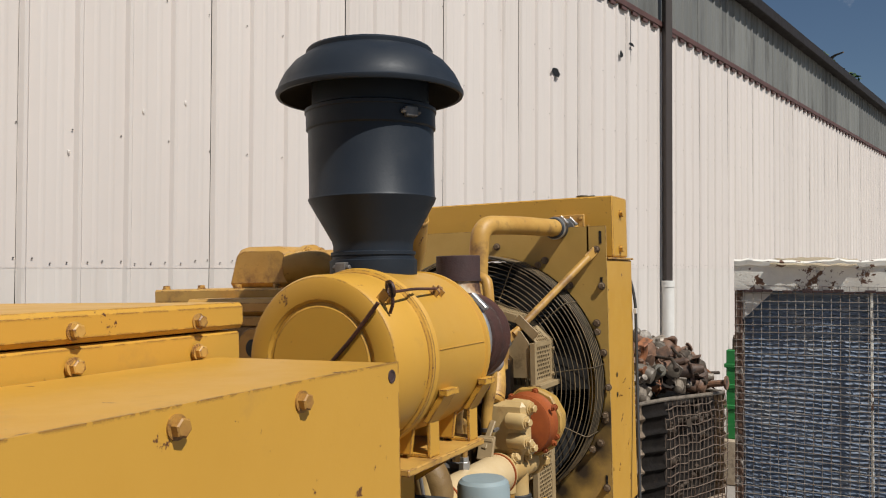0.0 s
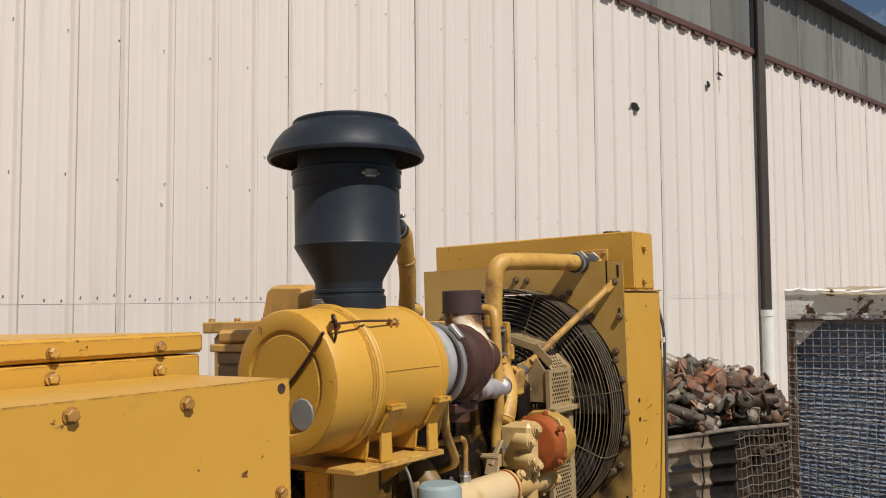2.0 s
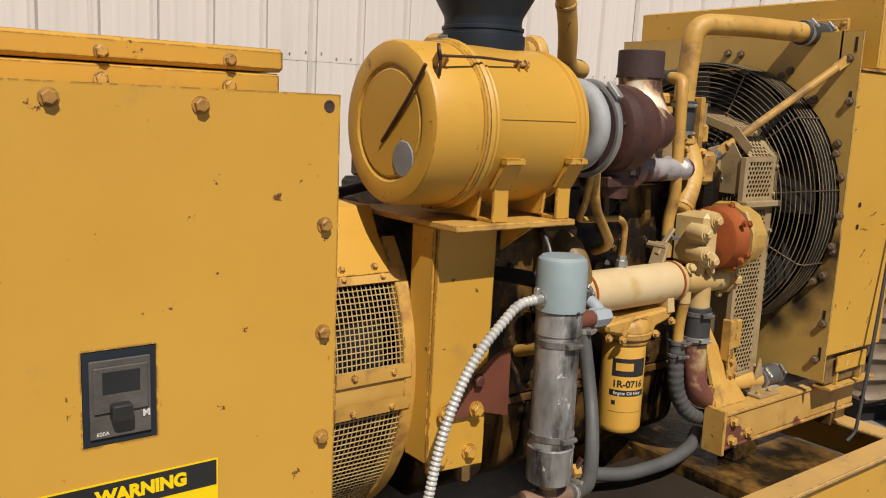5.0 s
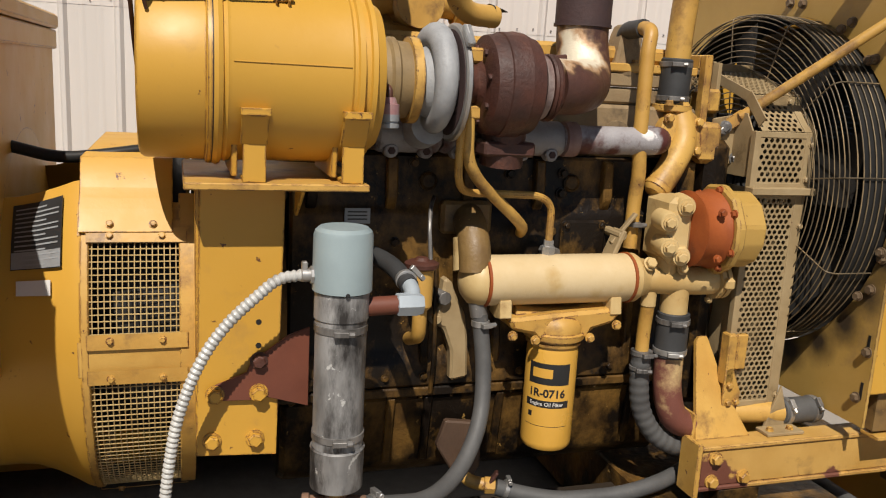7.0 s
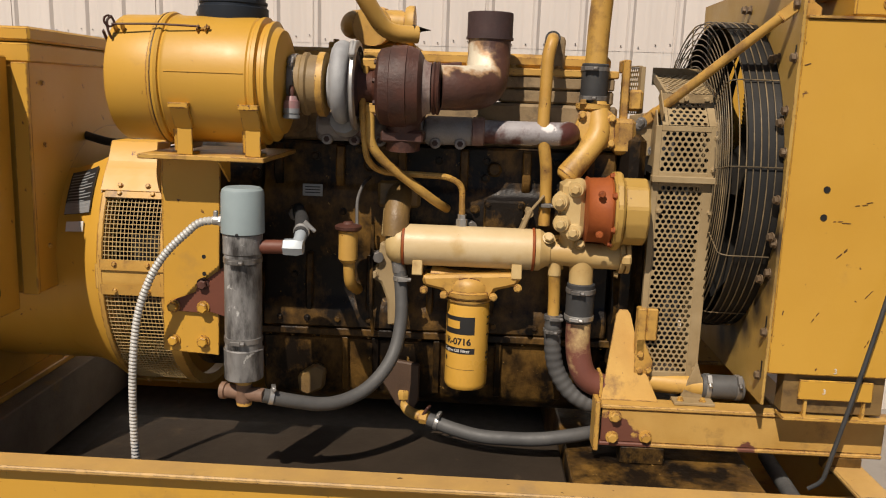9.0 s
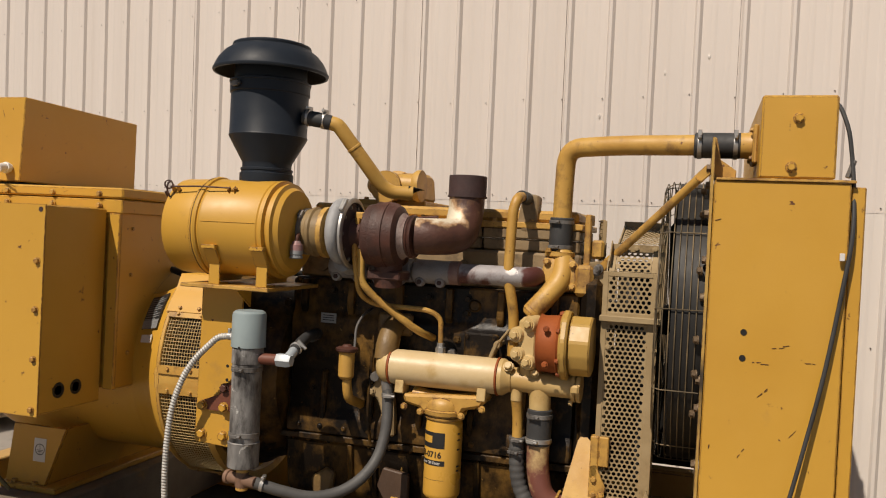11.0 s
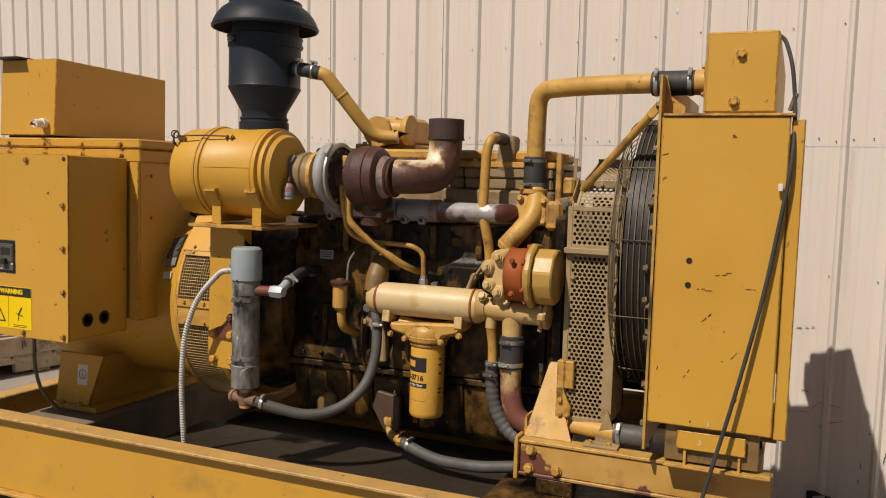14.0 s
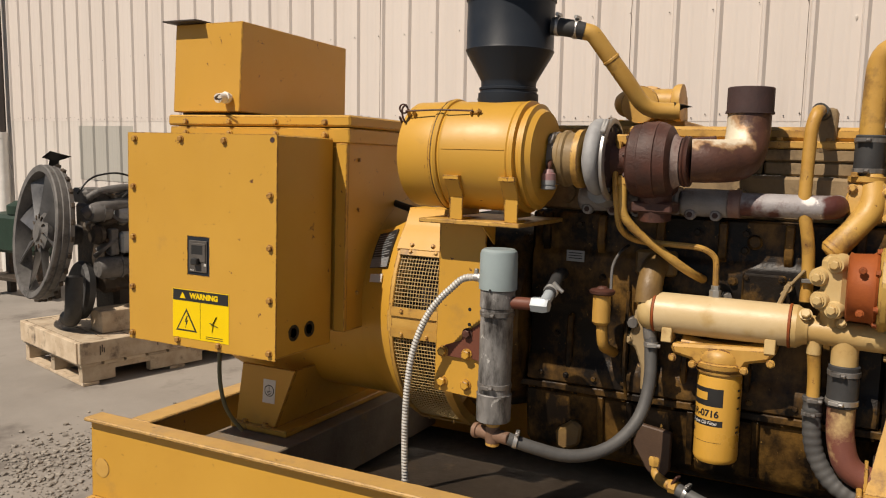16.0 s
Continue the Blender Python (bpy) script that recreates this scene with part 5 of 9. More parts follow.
    prism(bm, [(1.295, 0.822), (1.315, 0.810), (1.380, 0.808), (1.400, 0.812), (1.475, 0.790), (1.475, 0.945), (1.435, 0.93), (1.395, 0.900), (1.370, 0.885), (1.362, 0.862), (1.300, 0.838)], 0, -0.7755, -0.769, 0.001)
    part("plate", bm, bracket_red, r)
    bolt(r, (-0.769, 1.383, 0.885), (1, 0, 0), 0.013, rust)
    for y in (1.305, 1.383):
        bolt(r, (-0.769, y, 0.823), (1, 0, 0), 0.014, yellow)
    # cap with stack
    k = thing("pre_cleaner", (-0.872, 1.440, 1.565), "dark grey rain-capped air pre-cleaner standing on the canister", "pre-cleaner")
    c = (-0.872, 1.440, 0)
    bm = bmesh.new()
    lathe(bm, c, (0, 0, 1), [(1.546, 0.080), (1.547, 0.086), (1.556, 0.0875), (1.584, 0.0875), (1.586, 0.083), (1.592, 0.0825), (1.594, 0.085), (1.600, 0.085), (1.602, 0.080), (1.614, 0.080), (1.622, 0.082), (1.698, 0.125), (1.706, 0.1285), (1.710, 0.126), (1.860, 0.126)], 56)
    part("body", bm, charcoal, k)
    bm = bmesh.new()
    lathe(bm, c, (0, 0, 1), [(1.842, 0.1265), (1.845, 0.130), (1.876, 0.130), (1.878, 0.1325), (1.884, 0.1325), (1.887, 0.1275), (1.887, 0.118), (1.950, 0.117)], 56)
    part("collar", bm, charcoal, k)
    bm = bmesh.new()
    lathe(bm, c, (0, 0, 1), [(1.9115, 0.180), (1.910, 0.181), (1.910, 0.186), (1.915, 0.1885), (1.919, 0.1885), (1.922, 0.186), (1.934, 0.1815), (1.954, 0.171), (1.976, 0.153), (1.990, 0.133), (1.995, 0.127), (2.002, 0.128), (2.006, 0.125), (2.010, 0.112), (2.014, 0.06), (2.016, 0.0)], 64, cap=False)
    cap = part("rain_cap", bm, charcoal, k, "flared rain cap")
    # separate underside of the cap, its shade put into the colour
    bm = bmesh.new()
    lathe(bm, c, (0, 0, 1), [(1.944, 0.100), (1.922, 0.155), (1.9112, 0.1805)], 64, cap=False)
    part("cap_underside", bm, shade_black, cap, "underside with its shade put into matt black")
    for z, rr, ang in ((1.862, 0.131, -0.42), (1.862, 0.131, 2.6), (1.570, 0.087, -1.75)):
        d = Vector((math.cos(ang), math.sin(ang), 0))
        bm = bmesh.new()
        q = Vector(c) + d * (rr + 0.004) + Vector((0, 0, z))
        oriented(bm, q, (0.012, 0.028, 0.020), d, 0.002)
        cyl(bm, q - d.cross(Vector((0, 0, 1))) * 0.022, q + d.cross(Vector((0, 0, 1))) * 0.022, 0.005, seg=8)
        part("band_bolt", bm, tube_grey, k)


engine()
intake_housing()
air_cleaner()

def heat_stain():
    """Bare heat-tinted steel round the inside of the bend, maroon scale elsewhere."""
    m = material("heat_stained_steel", (0.105, 0.043, 0.028), (0.052, 0.023, 0.018), 0.5, 0.15, 14, (0.22, 0.12, 0.06), 0.34, 12, (0.36, 0.22, 0.10), 0.15, 55, 0.35, 120)
    n, l = m.node_tree.nodes, m.node_tree.links
    b = n["Principled BSDF"]
    old = b.inputs["Base Color"].links[0].from_socket
    co = n.new("ShaderNodeTexCoord")
    d = n.new("ShaderNodeVectorMath")
    d.operation = "DISTANCE"
    d.inputs[1].default_value = (0.055, -0.075, 0.075)
    l.new(co.outputs["Object"], d.inputs[0])
    nz = n.new("ShaderNodeTexNoise")
    nz.inputs["Scale"].default_value, nz.inputs["Detail"].default_value = 22, 7
    l.new(co.outputs["Object"], nz.inputs["Vector"])
    add = n.new("ShaderNodeMath")
    add.operation = "MULTIPLY_ADD"
    add.inputs[1].default_value = 0.15
    l.new(nz.outputs["Fac"], add.inputs[0])
    l.new(d.outputs["Value"], add.inputs[2])
    r = n.new("ShaderNodeValToRGB")
    e = r.color_ramp.elements
    e[0].position, e[0].color = 0.136, (0.66, 0.58, 0.44, 1)
    e[1].position, e[1].color = 0.178, (0, 0, 0, 1)
    k = e.new(0.158)
    k.color = (0.38, 0.22, 0.11, 1)
    f = n.new("ShaderNodeMapRange")
    f.inputs["From Min"].default_value, f.inputs["From Max"].default_value = 0.176, 0.160
    l.new(add.outputs[0], f.inputs["Value"])
    l.new(add.outputs[0], r.inputs["Fac"])
    x = n.new("ShaderNodeMixRGB")
    l.new(f.outputs["Result"], x.inputs["Fac"])
    l.new(old, x.inputs["Color1"])
    l.new(r.outputs["Color"], x.inputs["Color2"])
    l.new(x.outputs["Color"], b.inputs["Base Color"])
    return m


heat_metal = heat_stain()
flange_rust = material("scaled_flange", (0.26, 0.17, 0.15), (0.13, 0.055, 0.045), 0.65, 0.1, 14, (0.08, 0.03, 0.025), 0.4, 12, (0.45, 0.40, 0.38), 0.15, 24, 0.4, 120)
faded_red = material("faded_red_plastic", (0.27, 0.10, 0.11), (0.30, 0.20, 0.19), 0.35, 0, 30, (0.30, 0.27, 0.25), 0.36, 40, None, 0, 40, 0.05, 120)
flange_pale = material("ash_pale_flange", (0.33, 0.27, 0.245), (0.17, 0.10, 0.085), 0.65, 0.1, 12, (0.09, 0.03, 0.025), 0.42, 9, (0.58, 0.54, 0.52), 0.2, 24, 0.4, 120)
pipe_scale = material("ash_white_pipe", (0.34, 0.325, 0.33), (0.22, 0.19, 0.19), 0.6, 0.1, 9, (0.085, 0.026, 0.022), 0.46, 9, (0.60, 0.56, 0.55), 0.2, 20, 0.3, 120)
patched(pipe_scale, [(0.0, 0.36, 0.05, 0.075), (0.02, 0.10, 0.03, 0.03), (0.02, 0.18, 0.025, 0.022)], (0.085, 0.024, 0.020), 0.012, 0.05, 24)
patched(pipe_scale, [(0.03, 0.262, 0.075, 0.020)], (0.66, 0.62, 0.60), 0.006, 0.02, 30)


def turbo():
    ax, az = -0.872, 1.402
    d = thing("intake_hose", (ax, 1.63, az - 0.07), "tan silicone intake hose with yellow band clamp", "hose")
    bm = bmesh.new()
    lathe(bm, (ax, 1.585, az), (0, 1, 0), [(0, 0.060), (0.004, 0.072), (0.035, 0.074), (0.040, 0.080), (0.050, 0.080), (0.055, 0.074), (0.085, 0.072)], 40)
    part("hose", bm, fabric, d)
    clamp(d, (ax, 1.600, az), (0, 1, 0), 0.0735, 0.016, tube_grey, (0.7, 0, 0.7))
    bm = bmesh.new()
    lathe(bm, (ax, 1.663, az), (0, 1, 0), [(0, 0.072), (0.001, 0.082), (0.018, 0.082), (0.019, 0.072)], 40)
    part("band", bm, yellow_old, d, "yellow band clamp")
    g = thing("service_indicator", (-0.79, 1.612, 1.33), "clear and red air-filter service indicator", "gauge")
    p = (-0.778, 1.610, 0)
    bm = bmesh.new()
    lathe(bm, (p[0], p[1], 1.315), (0, 0, 1), [(0, 0.017), (0.002, 0.0205), (0.009, 0.0205), (0.010, 0.018), (0.013, 0.018), (0.014, 0.0205), (0.026, 0.0205)], 24)
    part("base", bm, zinc_dull, g)
    bm = bmesh.new()
    lathe(bm, (p[0], p[1], 1.341), (0, 0, 1), [(0, 0.0198), (0.018, 0.0198), (0.019, 0.016), (0.03, 0.012)], 24)
    part("window", bm, faded_red, g, "faded red window")
    bm = bmesh.new()
    tube(bm, [(p[0], p[1], 1.37), (p[0], p[1], 1.385), (-0.83, 1.60, 1.40)], 0.007, 10, 0.01)
    part("fitting", bm, rust, g)
    t = thing("turbocharger", (ax, 1.8, 1.29), "turbocharger with grey compressor and rusty turbine housing", "turbocharger")
    # compressor scroll: a volute whose section grows round the axis
    def volute(cy, r0, s0, s1, start, mat, name, label, turn, squash=1.0):
        bm = bmesh.new()
        rings = []
        n, k = 44, 16
        for i in range(n + 1):
            f = i / n
            a = start + turn * 2 * math.pi * f
            s = s0 + (s1 - s0) * f
            cr = r0 + s * 0.55
            o = Vector((ax + cr * math.cos(a), cy, az + cr * math.sin(a)))
            er = Vector((math.cos(a), 0, math.sin(a)))
            rings.append([bm.verts.new(o + er * s * math.cos(2 * math.pi * j / k) + Vector((0, s * squash * math.sin(2 * math.pi * j / k), 0))) for j in range(k)])
        for p_, q_ in zip(rings, rings[1:]):
            for j in range(k):
                bm.faces.new((p_[j], p_[(j + 1) % k], q_[(j + 1) % k], q_[j]))
        bm.faces.new(rings[0][::-1])
        bm.faces.new(rings[-1])
        lathe(bm, (ax, cy - s1 * 0.9, az), (0, 1, 0), [(0, 0.060), (s1 * 0.3, 0.066), (s1 * 0.8, 0.078), (s1 * 1.5, 0.080), (s1 * 1.9, 0.062)], 40)
        return part(name, bm, mat, t, label)
    volute(1.722, 0.068, 0.018, 0.036, radians(-140), alu, "compressor_housing", "cast grey aluminium scroll", 1, 0.9)
    bm = bmesh.new()
    tube(bm, [(ax - 0.02, 1.722, az - 0.088), (ax - 0.08, 1.722, az - 0.105), (ax - 0.16, 1.722, az - 0.09), (ax - 0.22, 1.722, az - 0.05)], 0.036, 18, 0.06)
    part("outlet", bm, alu, t)
    bm = bmesh.new()
    lathe(bm, (ax, 1.752, az), (0, 1, 0), [(0, 0.100), (0.0, 0.1095), (0.003, 0.114), (0.010, 0.114), (0.013, 0.1095), (0.014, 0.100), (0.0, 0.100)], 56, cap=False)
    part("clamp_band", bm, chrome, t, "bright v-band clamp")
    bm = bmesh.new()
    lathe(bm, (ax, 1.750, az), (0, 1, 0), [(0, 0.09), (0.001, 0.102), (0.006, 0.102), (0.010, 0.070), (0.018, 0.05)], 48)
    part("back_plate", bm, dark_rust, t, "dark compressor back plate")
    bm = bmesh.new()
    oriented(bm, (ax + 0.085, 1.759, az + 0.088), (0.05, 0.016, 0.012), (-0.6, 0, 0.6), 0.002)
    cyl(bm, (ax + 0.070, 1.759, az + 0.106), (ax + 0.104, 1.759, az + 0.070), 0.005, seg=8)
    part("clamp_bolt", bm, chrome, t)
    for i in range(10):
        a = i * 0.628
        bolt(t, (ax + 0.086 * math.cos(a), 1.757, az + 0.086 * math.sin(a)), (0, 1, 0), 0.006, tube_grey)
    bm = bmesh.new()
    lathe(bm, (ax, 1.771, az), (0, 1, 0), [(-0.012, 0.06), (0.004, 0.046), (0.030, 0.040), (0.046, 0.055), (0.052, 0.075)], 36)
    part("bearing_housing", bm, rust, t)
    for i in range(8):
        a = i * 0.785 + 0.2
        bolt(t, (ax + 0.072 * math.cos(a), 1.815, az + 0.072 * math.sin(a)), (0, -1, 0), 0.007, rust)
    bm = bmesh.new()
    oriented(bm, (ax, 1.795, az + 0.055), (0.05, 0.04, 0.03), (0, 1, 0), 0.005)
    part("oil_flange", bm, yellow_old, t)
    bm = bmesh.new()
    oriented(bm, (ax, 1.795, az - 0.055), (0.05, 0.045, 0.03), (0, 1, 0), 0.005)
    part("oil_flange", bm, yellow_old, t)
    volute(1.880, 0.056, 0.022, 0.040, radians(-120), rust, "turbine_housing", "heavily rusted turbine scroll", 1, 1.42)
    bm = bmesh.new()
    lathe(bm, (ax, 1.878, az), (0, 1, 0), [(-0.066, 0.050), (-0.064, 0.083), (-0.056, 0.096), (-0.030, 0.101), (-0.028, 0.104), (0.012, 0.105), (0.014, 0.101), (0.042, 0.094), (0.052, 0.078), (0.056, 0.055)], 48)
    part("turbine_drum", bm, rust, t, "stepped rusty turbine casing")
    bm = bmesh.new()
    oriented(bm, (ax - 0.02, 1.88, az - 0.125), (0.11, 0.10, 0.03), (0, 1, 0), 0.005)
    tube(bm, [(ax - 0.01, 1.88, az - 0.08), (ax - 0.02, 1.88, az - 0.16)], 0.045, 16, 0.02)
    part("turbine_foot", bm, rust, t)
    bm = bmesh.new()
    lathe(bm, (ax, 1.93, az), (0, 1, 0), [(0, 0.074), (0.010, 0.066), (0.020, 0.064), (0.022, 0.056)], 40)
    part("outlet_flange", bm, flange_pale, t, "scaled rusty outlet flange")
    bm = bmesh.new()
    lathe(bm, (ax, 1.9525, az), (0, 1, 0), [(0, 0.055), (0.001, 0.0655), (0.006, 0.068), (0.010, 0.064), (0.014, 0.068), (0.019, 0.0655), (0.022, 0.056)], 40)
    part("outlet_clamp", bm, rust, t, "rusty clamp ring")
    bm = bmesh.new()
    tube(bm, [(-0.862, 1.795, az - 0.055), (-0.862, 1.797, az - 0.15), (-0.885, 1.832, az - 0.195), (-0.945, 1.965, az - 0.300), (-1.03, 1.995, az - 0.33)], 0.0125, 12, 0.05)
    part("oil_drain", bm, yellow_old, t, "yellow oil drain pipe")
    bm = bmesh.new()
    tube(bm, [(-0.850, 1.785, az + 0.05), (-0.845, 1.775, az - 0.05), (-0.88, 1.785, az - 0.19), (-0.93, 1.815, az - 0.225), (-0.95, 2.00, az - 0.232), (-0.965, 2.038, az - 0.255), (-0.97, 2.040, az - 0.345)], 0.0085, 10, 0.04)
    part("oil_feed", bm, yellow_old, t, "thin yellow oil feed pipe")
    bm = bmesh.new()
    lathe(bm, (-0.97, 2.040, 1.03), (0, 0, 1), [(0, 0.012), (0.002, 0.016), (0.022, 0.016), (0.024, 0.012), (0.036, 0.012)], 6)
    part("feed_nut", bm, chrome, t)
    # exhaust elbow
    e = thing("exhaust_elbow", (-0.98, 2.09, 1.40), "heat-stained steel exhaust elbow with dark rusty stub", "exhaust pipe")
    bm = bmesh.new()
    tube(bm, [(ax, 1.972, az + 0.003), (ax - 0.01, 2.02, az + 0.003), (-0.955, 2.092, 1.41), (-0.998, 2.095, 1.49), (-1.003, 2.095, 1.545)], 0.057, 32, 0.10)
    part("elbow", bm, heat_metal, e)
    bm = bmesh.new()
    lathe(bm, (-1.003, 2.095, 1.538), (0, 0, 1), [(0, 0.055), (0.001, 0.061), (0.066, 0.061), (0.068, 0.0595), (0.067, 0.056), (0.02, 0.055)], 36, cap=False)
    lathe(bm, (-1.003, 2.095, 1.536), (0, 0, 1), [(0, 0.057), (0.0, 0.0635), (0.006, 0.0635), (0.006, 0.057)], 36, cap=False)
    part("stub", bm, dark_rust, e, "dark rusty stub open at the top")
    bm = bmesh.new()
    lathe(bm, (-1.003, 2.095, 1.550), (0, 0, 1), [(0, 0.001), (0.002, 0.0545)], 28)
    part("soot", bm, black, e)
    bm = bmesh.new()
    oriented(bm, (-0.925, 1.975, 1.462), (0.10, 0.012, 0.012), (0, 1, 0.1), 0.002)
    part("support_bar", bm, rust, e)
    # manifold
    m = thing("exhaust_manifold", (-0.985, 2.0, 1.24), "scaled grey and rust-brown exhaust manifold along the head", "manifold")
    for y0, y1 in ((1.635, 1.775), (1.779, 1.925), (1.929, 2.062)):
        bm = bmesh.new()
        prism(bm, [(-1.07, 1.325), (-0.995, 1.330), (-0.968, 1.318), (-0.956, 1.295), (-0.962, 1.268), (-0.985, 1.252), (-1.07, 1.255)], 1, y0, y1, 0.007)
        part("log_section", bm, manifold_m, m)
        for y in (y0 + 0.03, y1 - 0.035):
            bm = bmesh.new()
            lathe(bm, (-0.985, y, 1.258), (1, 0, 0), [(0, 0.016), (0.022, 0.015), (0.025, 0.012)], 14)
            part("bolt_ear", bm, manifold_m, m)
            bm = bmesh.new()
            lathe(bm, (-0.960, y, 1.258), (1, 0, 0), [(0, 0.0085), (0.003, 0.008), (0.003, 0.0)], 6)
            part("bolt", bm, dark_rust, m)
    bm = bmesh.new()
    tube(bm, [(-0.985, 2.055, 1.292), (-0.985, 2.26, 1.293), (-0.990, 2.300, 1.293), (-1.015, 2.322, 1.294), (-1.07, 2.325, 1.294)], 0.0315, 24, 0.04)
    part("front_pipe", bm, pipe_scale, m)
    for y, w in ((2.058, 0.034),):
        bm = bmesh.new()
        lathe(bm, (-0.985, y, 1.292), (0, 1, 0), [(0, 0.032), (0.002, 0.039), (w - 0.003, 0.039), (w, 0.032)], 24)
        part("joint_ring", bm, flange_rust, m)


def pipes():
    # pre-cleaner scavenge pipe
    t = thing("scavenge_pipe", (-0.981, 1.764, 1.530), "yellow scavenge pipe with black hose on the pre-cleaner", "pipe")
    bm = bmesh.new()
    tube(bm, [(-0.863, 1.569, 1.772), (-0.873, 1.624, 1.764), (-0.886, 1.656, 1.757)], 0.0245, 18, 0.02)
    part("rubber_sleeve", bm, rubber, t)
    clamp(t, (-0.868, 1.586, 1.770), (-0.02, 1, -0.1), 0.025, 0.012, chrome, (0, 0, 1))
    clamp(t, (-0.880, 1.636, 1.762), (-0.02, 1, -0.12), 0.025, 0.014, chrome, (0, 0, 1))
    bm = bmesh.new()
    tube(bm, [(-0.886, 1.654, 1.757), (-0.893, 1.679, 1.752), (-0.953, 1.769, 1.620), (-1.001, 1.814, 1.545), (-1.031, 1.899, 1.545)], 0.0235, 20, 0.055)
    lathe(bm, (-0.923, 1.724, 1.686), (-0.4, 0.6, -0.88), [(0, 0.0235), (0.002, 0.0255), (0.008, 0.0255), (0.010, 0.0235)], 20)
    part("pipe", bm, yellow_old, t)
    bm = bmesh.new()
    a, u, v = basis((-0.3, 1, 0.1))
    ring, tips = [], []
    for i in range(16):
        d = u * math.cos(i * math.pi / 8) + v * math.sin(i * math.pi / 8)
        k = 0.008 + 0.045 * max(0.0, math.cos(i * math.pi / 8 - 1.2)) ** 2
        ring.append(bm.verts.new(Vector((-1.029, 1.886, 1.546)) + d * 0.0255))
        tips.append(bm.verts.new(Vector((-1.029, 1.886, 1.546)) + d * (0.026 - k * 0.35) + a * k))
    for i in range(16):
        bm.faces.new((ring[i], ring[(i + 1) % 16], tips[(i + 1) % 16], tips[i]))
    bmesh.ops.solidify(bm, geom=bm.faces[:], thickness=0.002)
    part("torn_end", bm, black, t, "torn black rubber end")
    # coolant pipe to the radiator
    t = thing("coolant_pipe", (-1.05, 2.6, 1.38), "yellow coolant pipe with black hoses to the radiator", "pipe")
    bm = bmesh.new()
    tube(bm, [(-1.082, 2.392, 1.48), (-1.078, 2.394, 1.60), (-1.07, 2.40, 1.708), (-1.02, 2.56, 1.714), (-0.965, 2.80, 1.712)], 0.0305, 24, 0.095)
    part("pipe", bm, yellow_old, t)
    bm = bmesh.new()
    lathe(bm, (-1.084, 2.391, 1.378), (0.03, 0.01, 1), [(0, 0.034), (0.003, 0.0375), (0.106, 0.0375), (0.109, 0.034)], 28)
    part("lower_hose", bm, rubber, t, "black rubber sleeve")
    for z in (1.392, 1.472):
        clamp(t, (-1.083, 2.391, z), (0, 0, 1), 0.038, 0.013, tube_grey, (1, -0.5, 0))
    bm = bmesh.new()
    lathe(bm, (-0.968, 2.788, 1.7115), (0.02, 1, 0), [(0, 0.034), (0.003, 0.0375), (0.127, 0.0375), (0.130, 0.034)], 28)
    part("upper_hose", bm, rubber, t, "black rubber sleeve")
    for y in (2.803, 2.902):
        clamp(t, (-0.967, y, 1.7115), (0, 1, 0), 0.038, 0.013, chrome, (0.7, 0, 0.7))
    # thermostat elbow
    t = thing("thermostat_elbow", (-1.03, 2.39, 1.2), "cream-yellow cast thermostat elbow", "pipe")
    bm = bmesh.new()
    tube(bm, [(-1.083, 2.391, 1.39), (-1.066, 2.405, 1.350), (-1.038, 2.408, 1.290), (-1.010, 2.350, 1.214), (-1.004, 2.322, 1.180)], 0.0325, 22, 0.05)
    lathe(bm, (-1.006, 2.330, 1.190), (0.15, -0.6, -0.75), [(0, 0.0327), (0.016, 0.030), (0.025, 0.022), (0.029, 0.0)], 20)
    part("elbow", bm, yellow_old, t)
    bm = bmesh.new()
    lathe(bm, (-1.082, 2.391, 1.360), (0, 0, 1), [(0, 0.042), (0.003, 0.048), (0.016, 0.048), (0.018, 0.040)], 24)
    lathe(bm, (-1.095, 2.402, 1.302), (1, 0, 0.15), [(0, 0.056), (0.03, 0.060), (0.052, 0.060), (0.058, 0.054), (0.064, 0.02)], 28)
    oriented(bm, (-1.06, 2.478, 1.29), (0.07, 0.06, 0.10), (1, 0, 0), 0.012)
    part("flange", bm, yellow_old, t)
    for y, z in ((2.440, 1.338), (2.442, 1.270), (2.358, 1.345)):
        bolt(t, (-1.036, y, z), (1, 0, 0.15), 0.010, yellow_old)
    bm = bmesh.new()
    for i in range(4):
        oriented(bm, Vector((-0.989, 2.372, 1.244)) + Vector((-0.006, 0.010, 0.013)) * i, (0.004, 0.010, 0.005), (1, 0, 0.3), 0.001)
    part("cast_mark", bm, yellow_old, t)
    bolt(t, (-1.045, 2.36, 1.378), (0, 0, 1), 0.009)
    # thin bypass pipe
    t = thing("bypass_pipe", (-1.0, 2.26, 1.1), "thin yellow bypass pipe running down the engine side", "pipe")
    bm = bmesh.new()
    tube(bm, [(-1.08, 2.268, 1.545), (-1.03, 2.266, 1.547), (-0.992, 2.262, 1.540), (-0.983, 2.252, 1.50), (-0.975, 2.248, 1.29), (-0.985, 2.262, 1.22), (-1.005, 2.268, 1.155), (-1.005, 2.268, 1.04)], 0.0165, 18, 0.05)
    part("pipe", bm, yellow_old, t)
    bm = bmesh.new()
    tube(bm, [(-1.135, 2.272, 1.525), (-1.115, 2.27, 1.545), (-1.035, 2.266, 1.547)], 0.021, 16, 0.03)
    part("rubber_elbow", bm, rubber, t, "black rubber elbow")
    bm = bmesh.new()
    prism(bm, [(2.240, 1.462), (2.306, 1.462), (2.309, 1.552), (2.300, 1.560), (2.262, 1.560), (2.250, 1.53)], 0, -1.17, -1.105, 0.006)
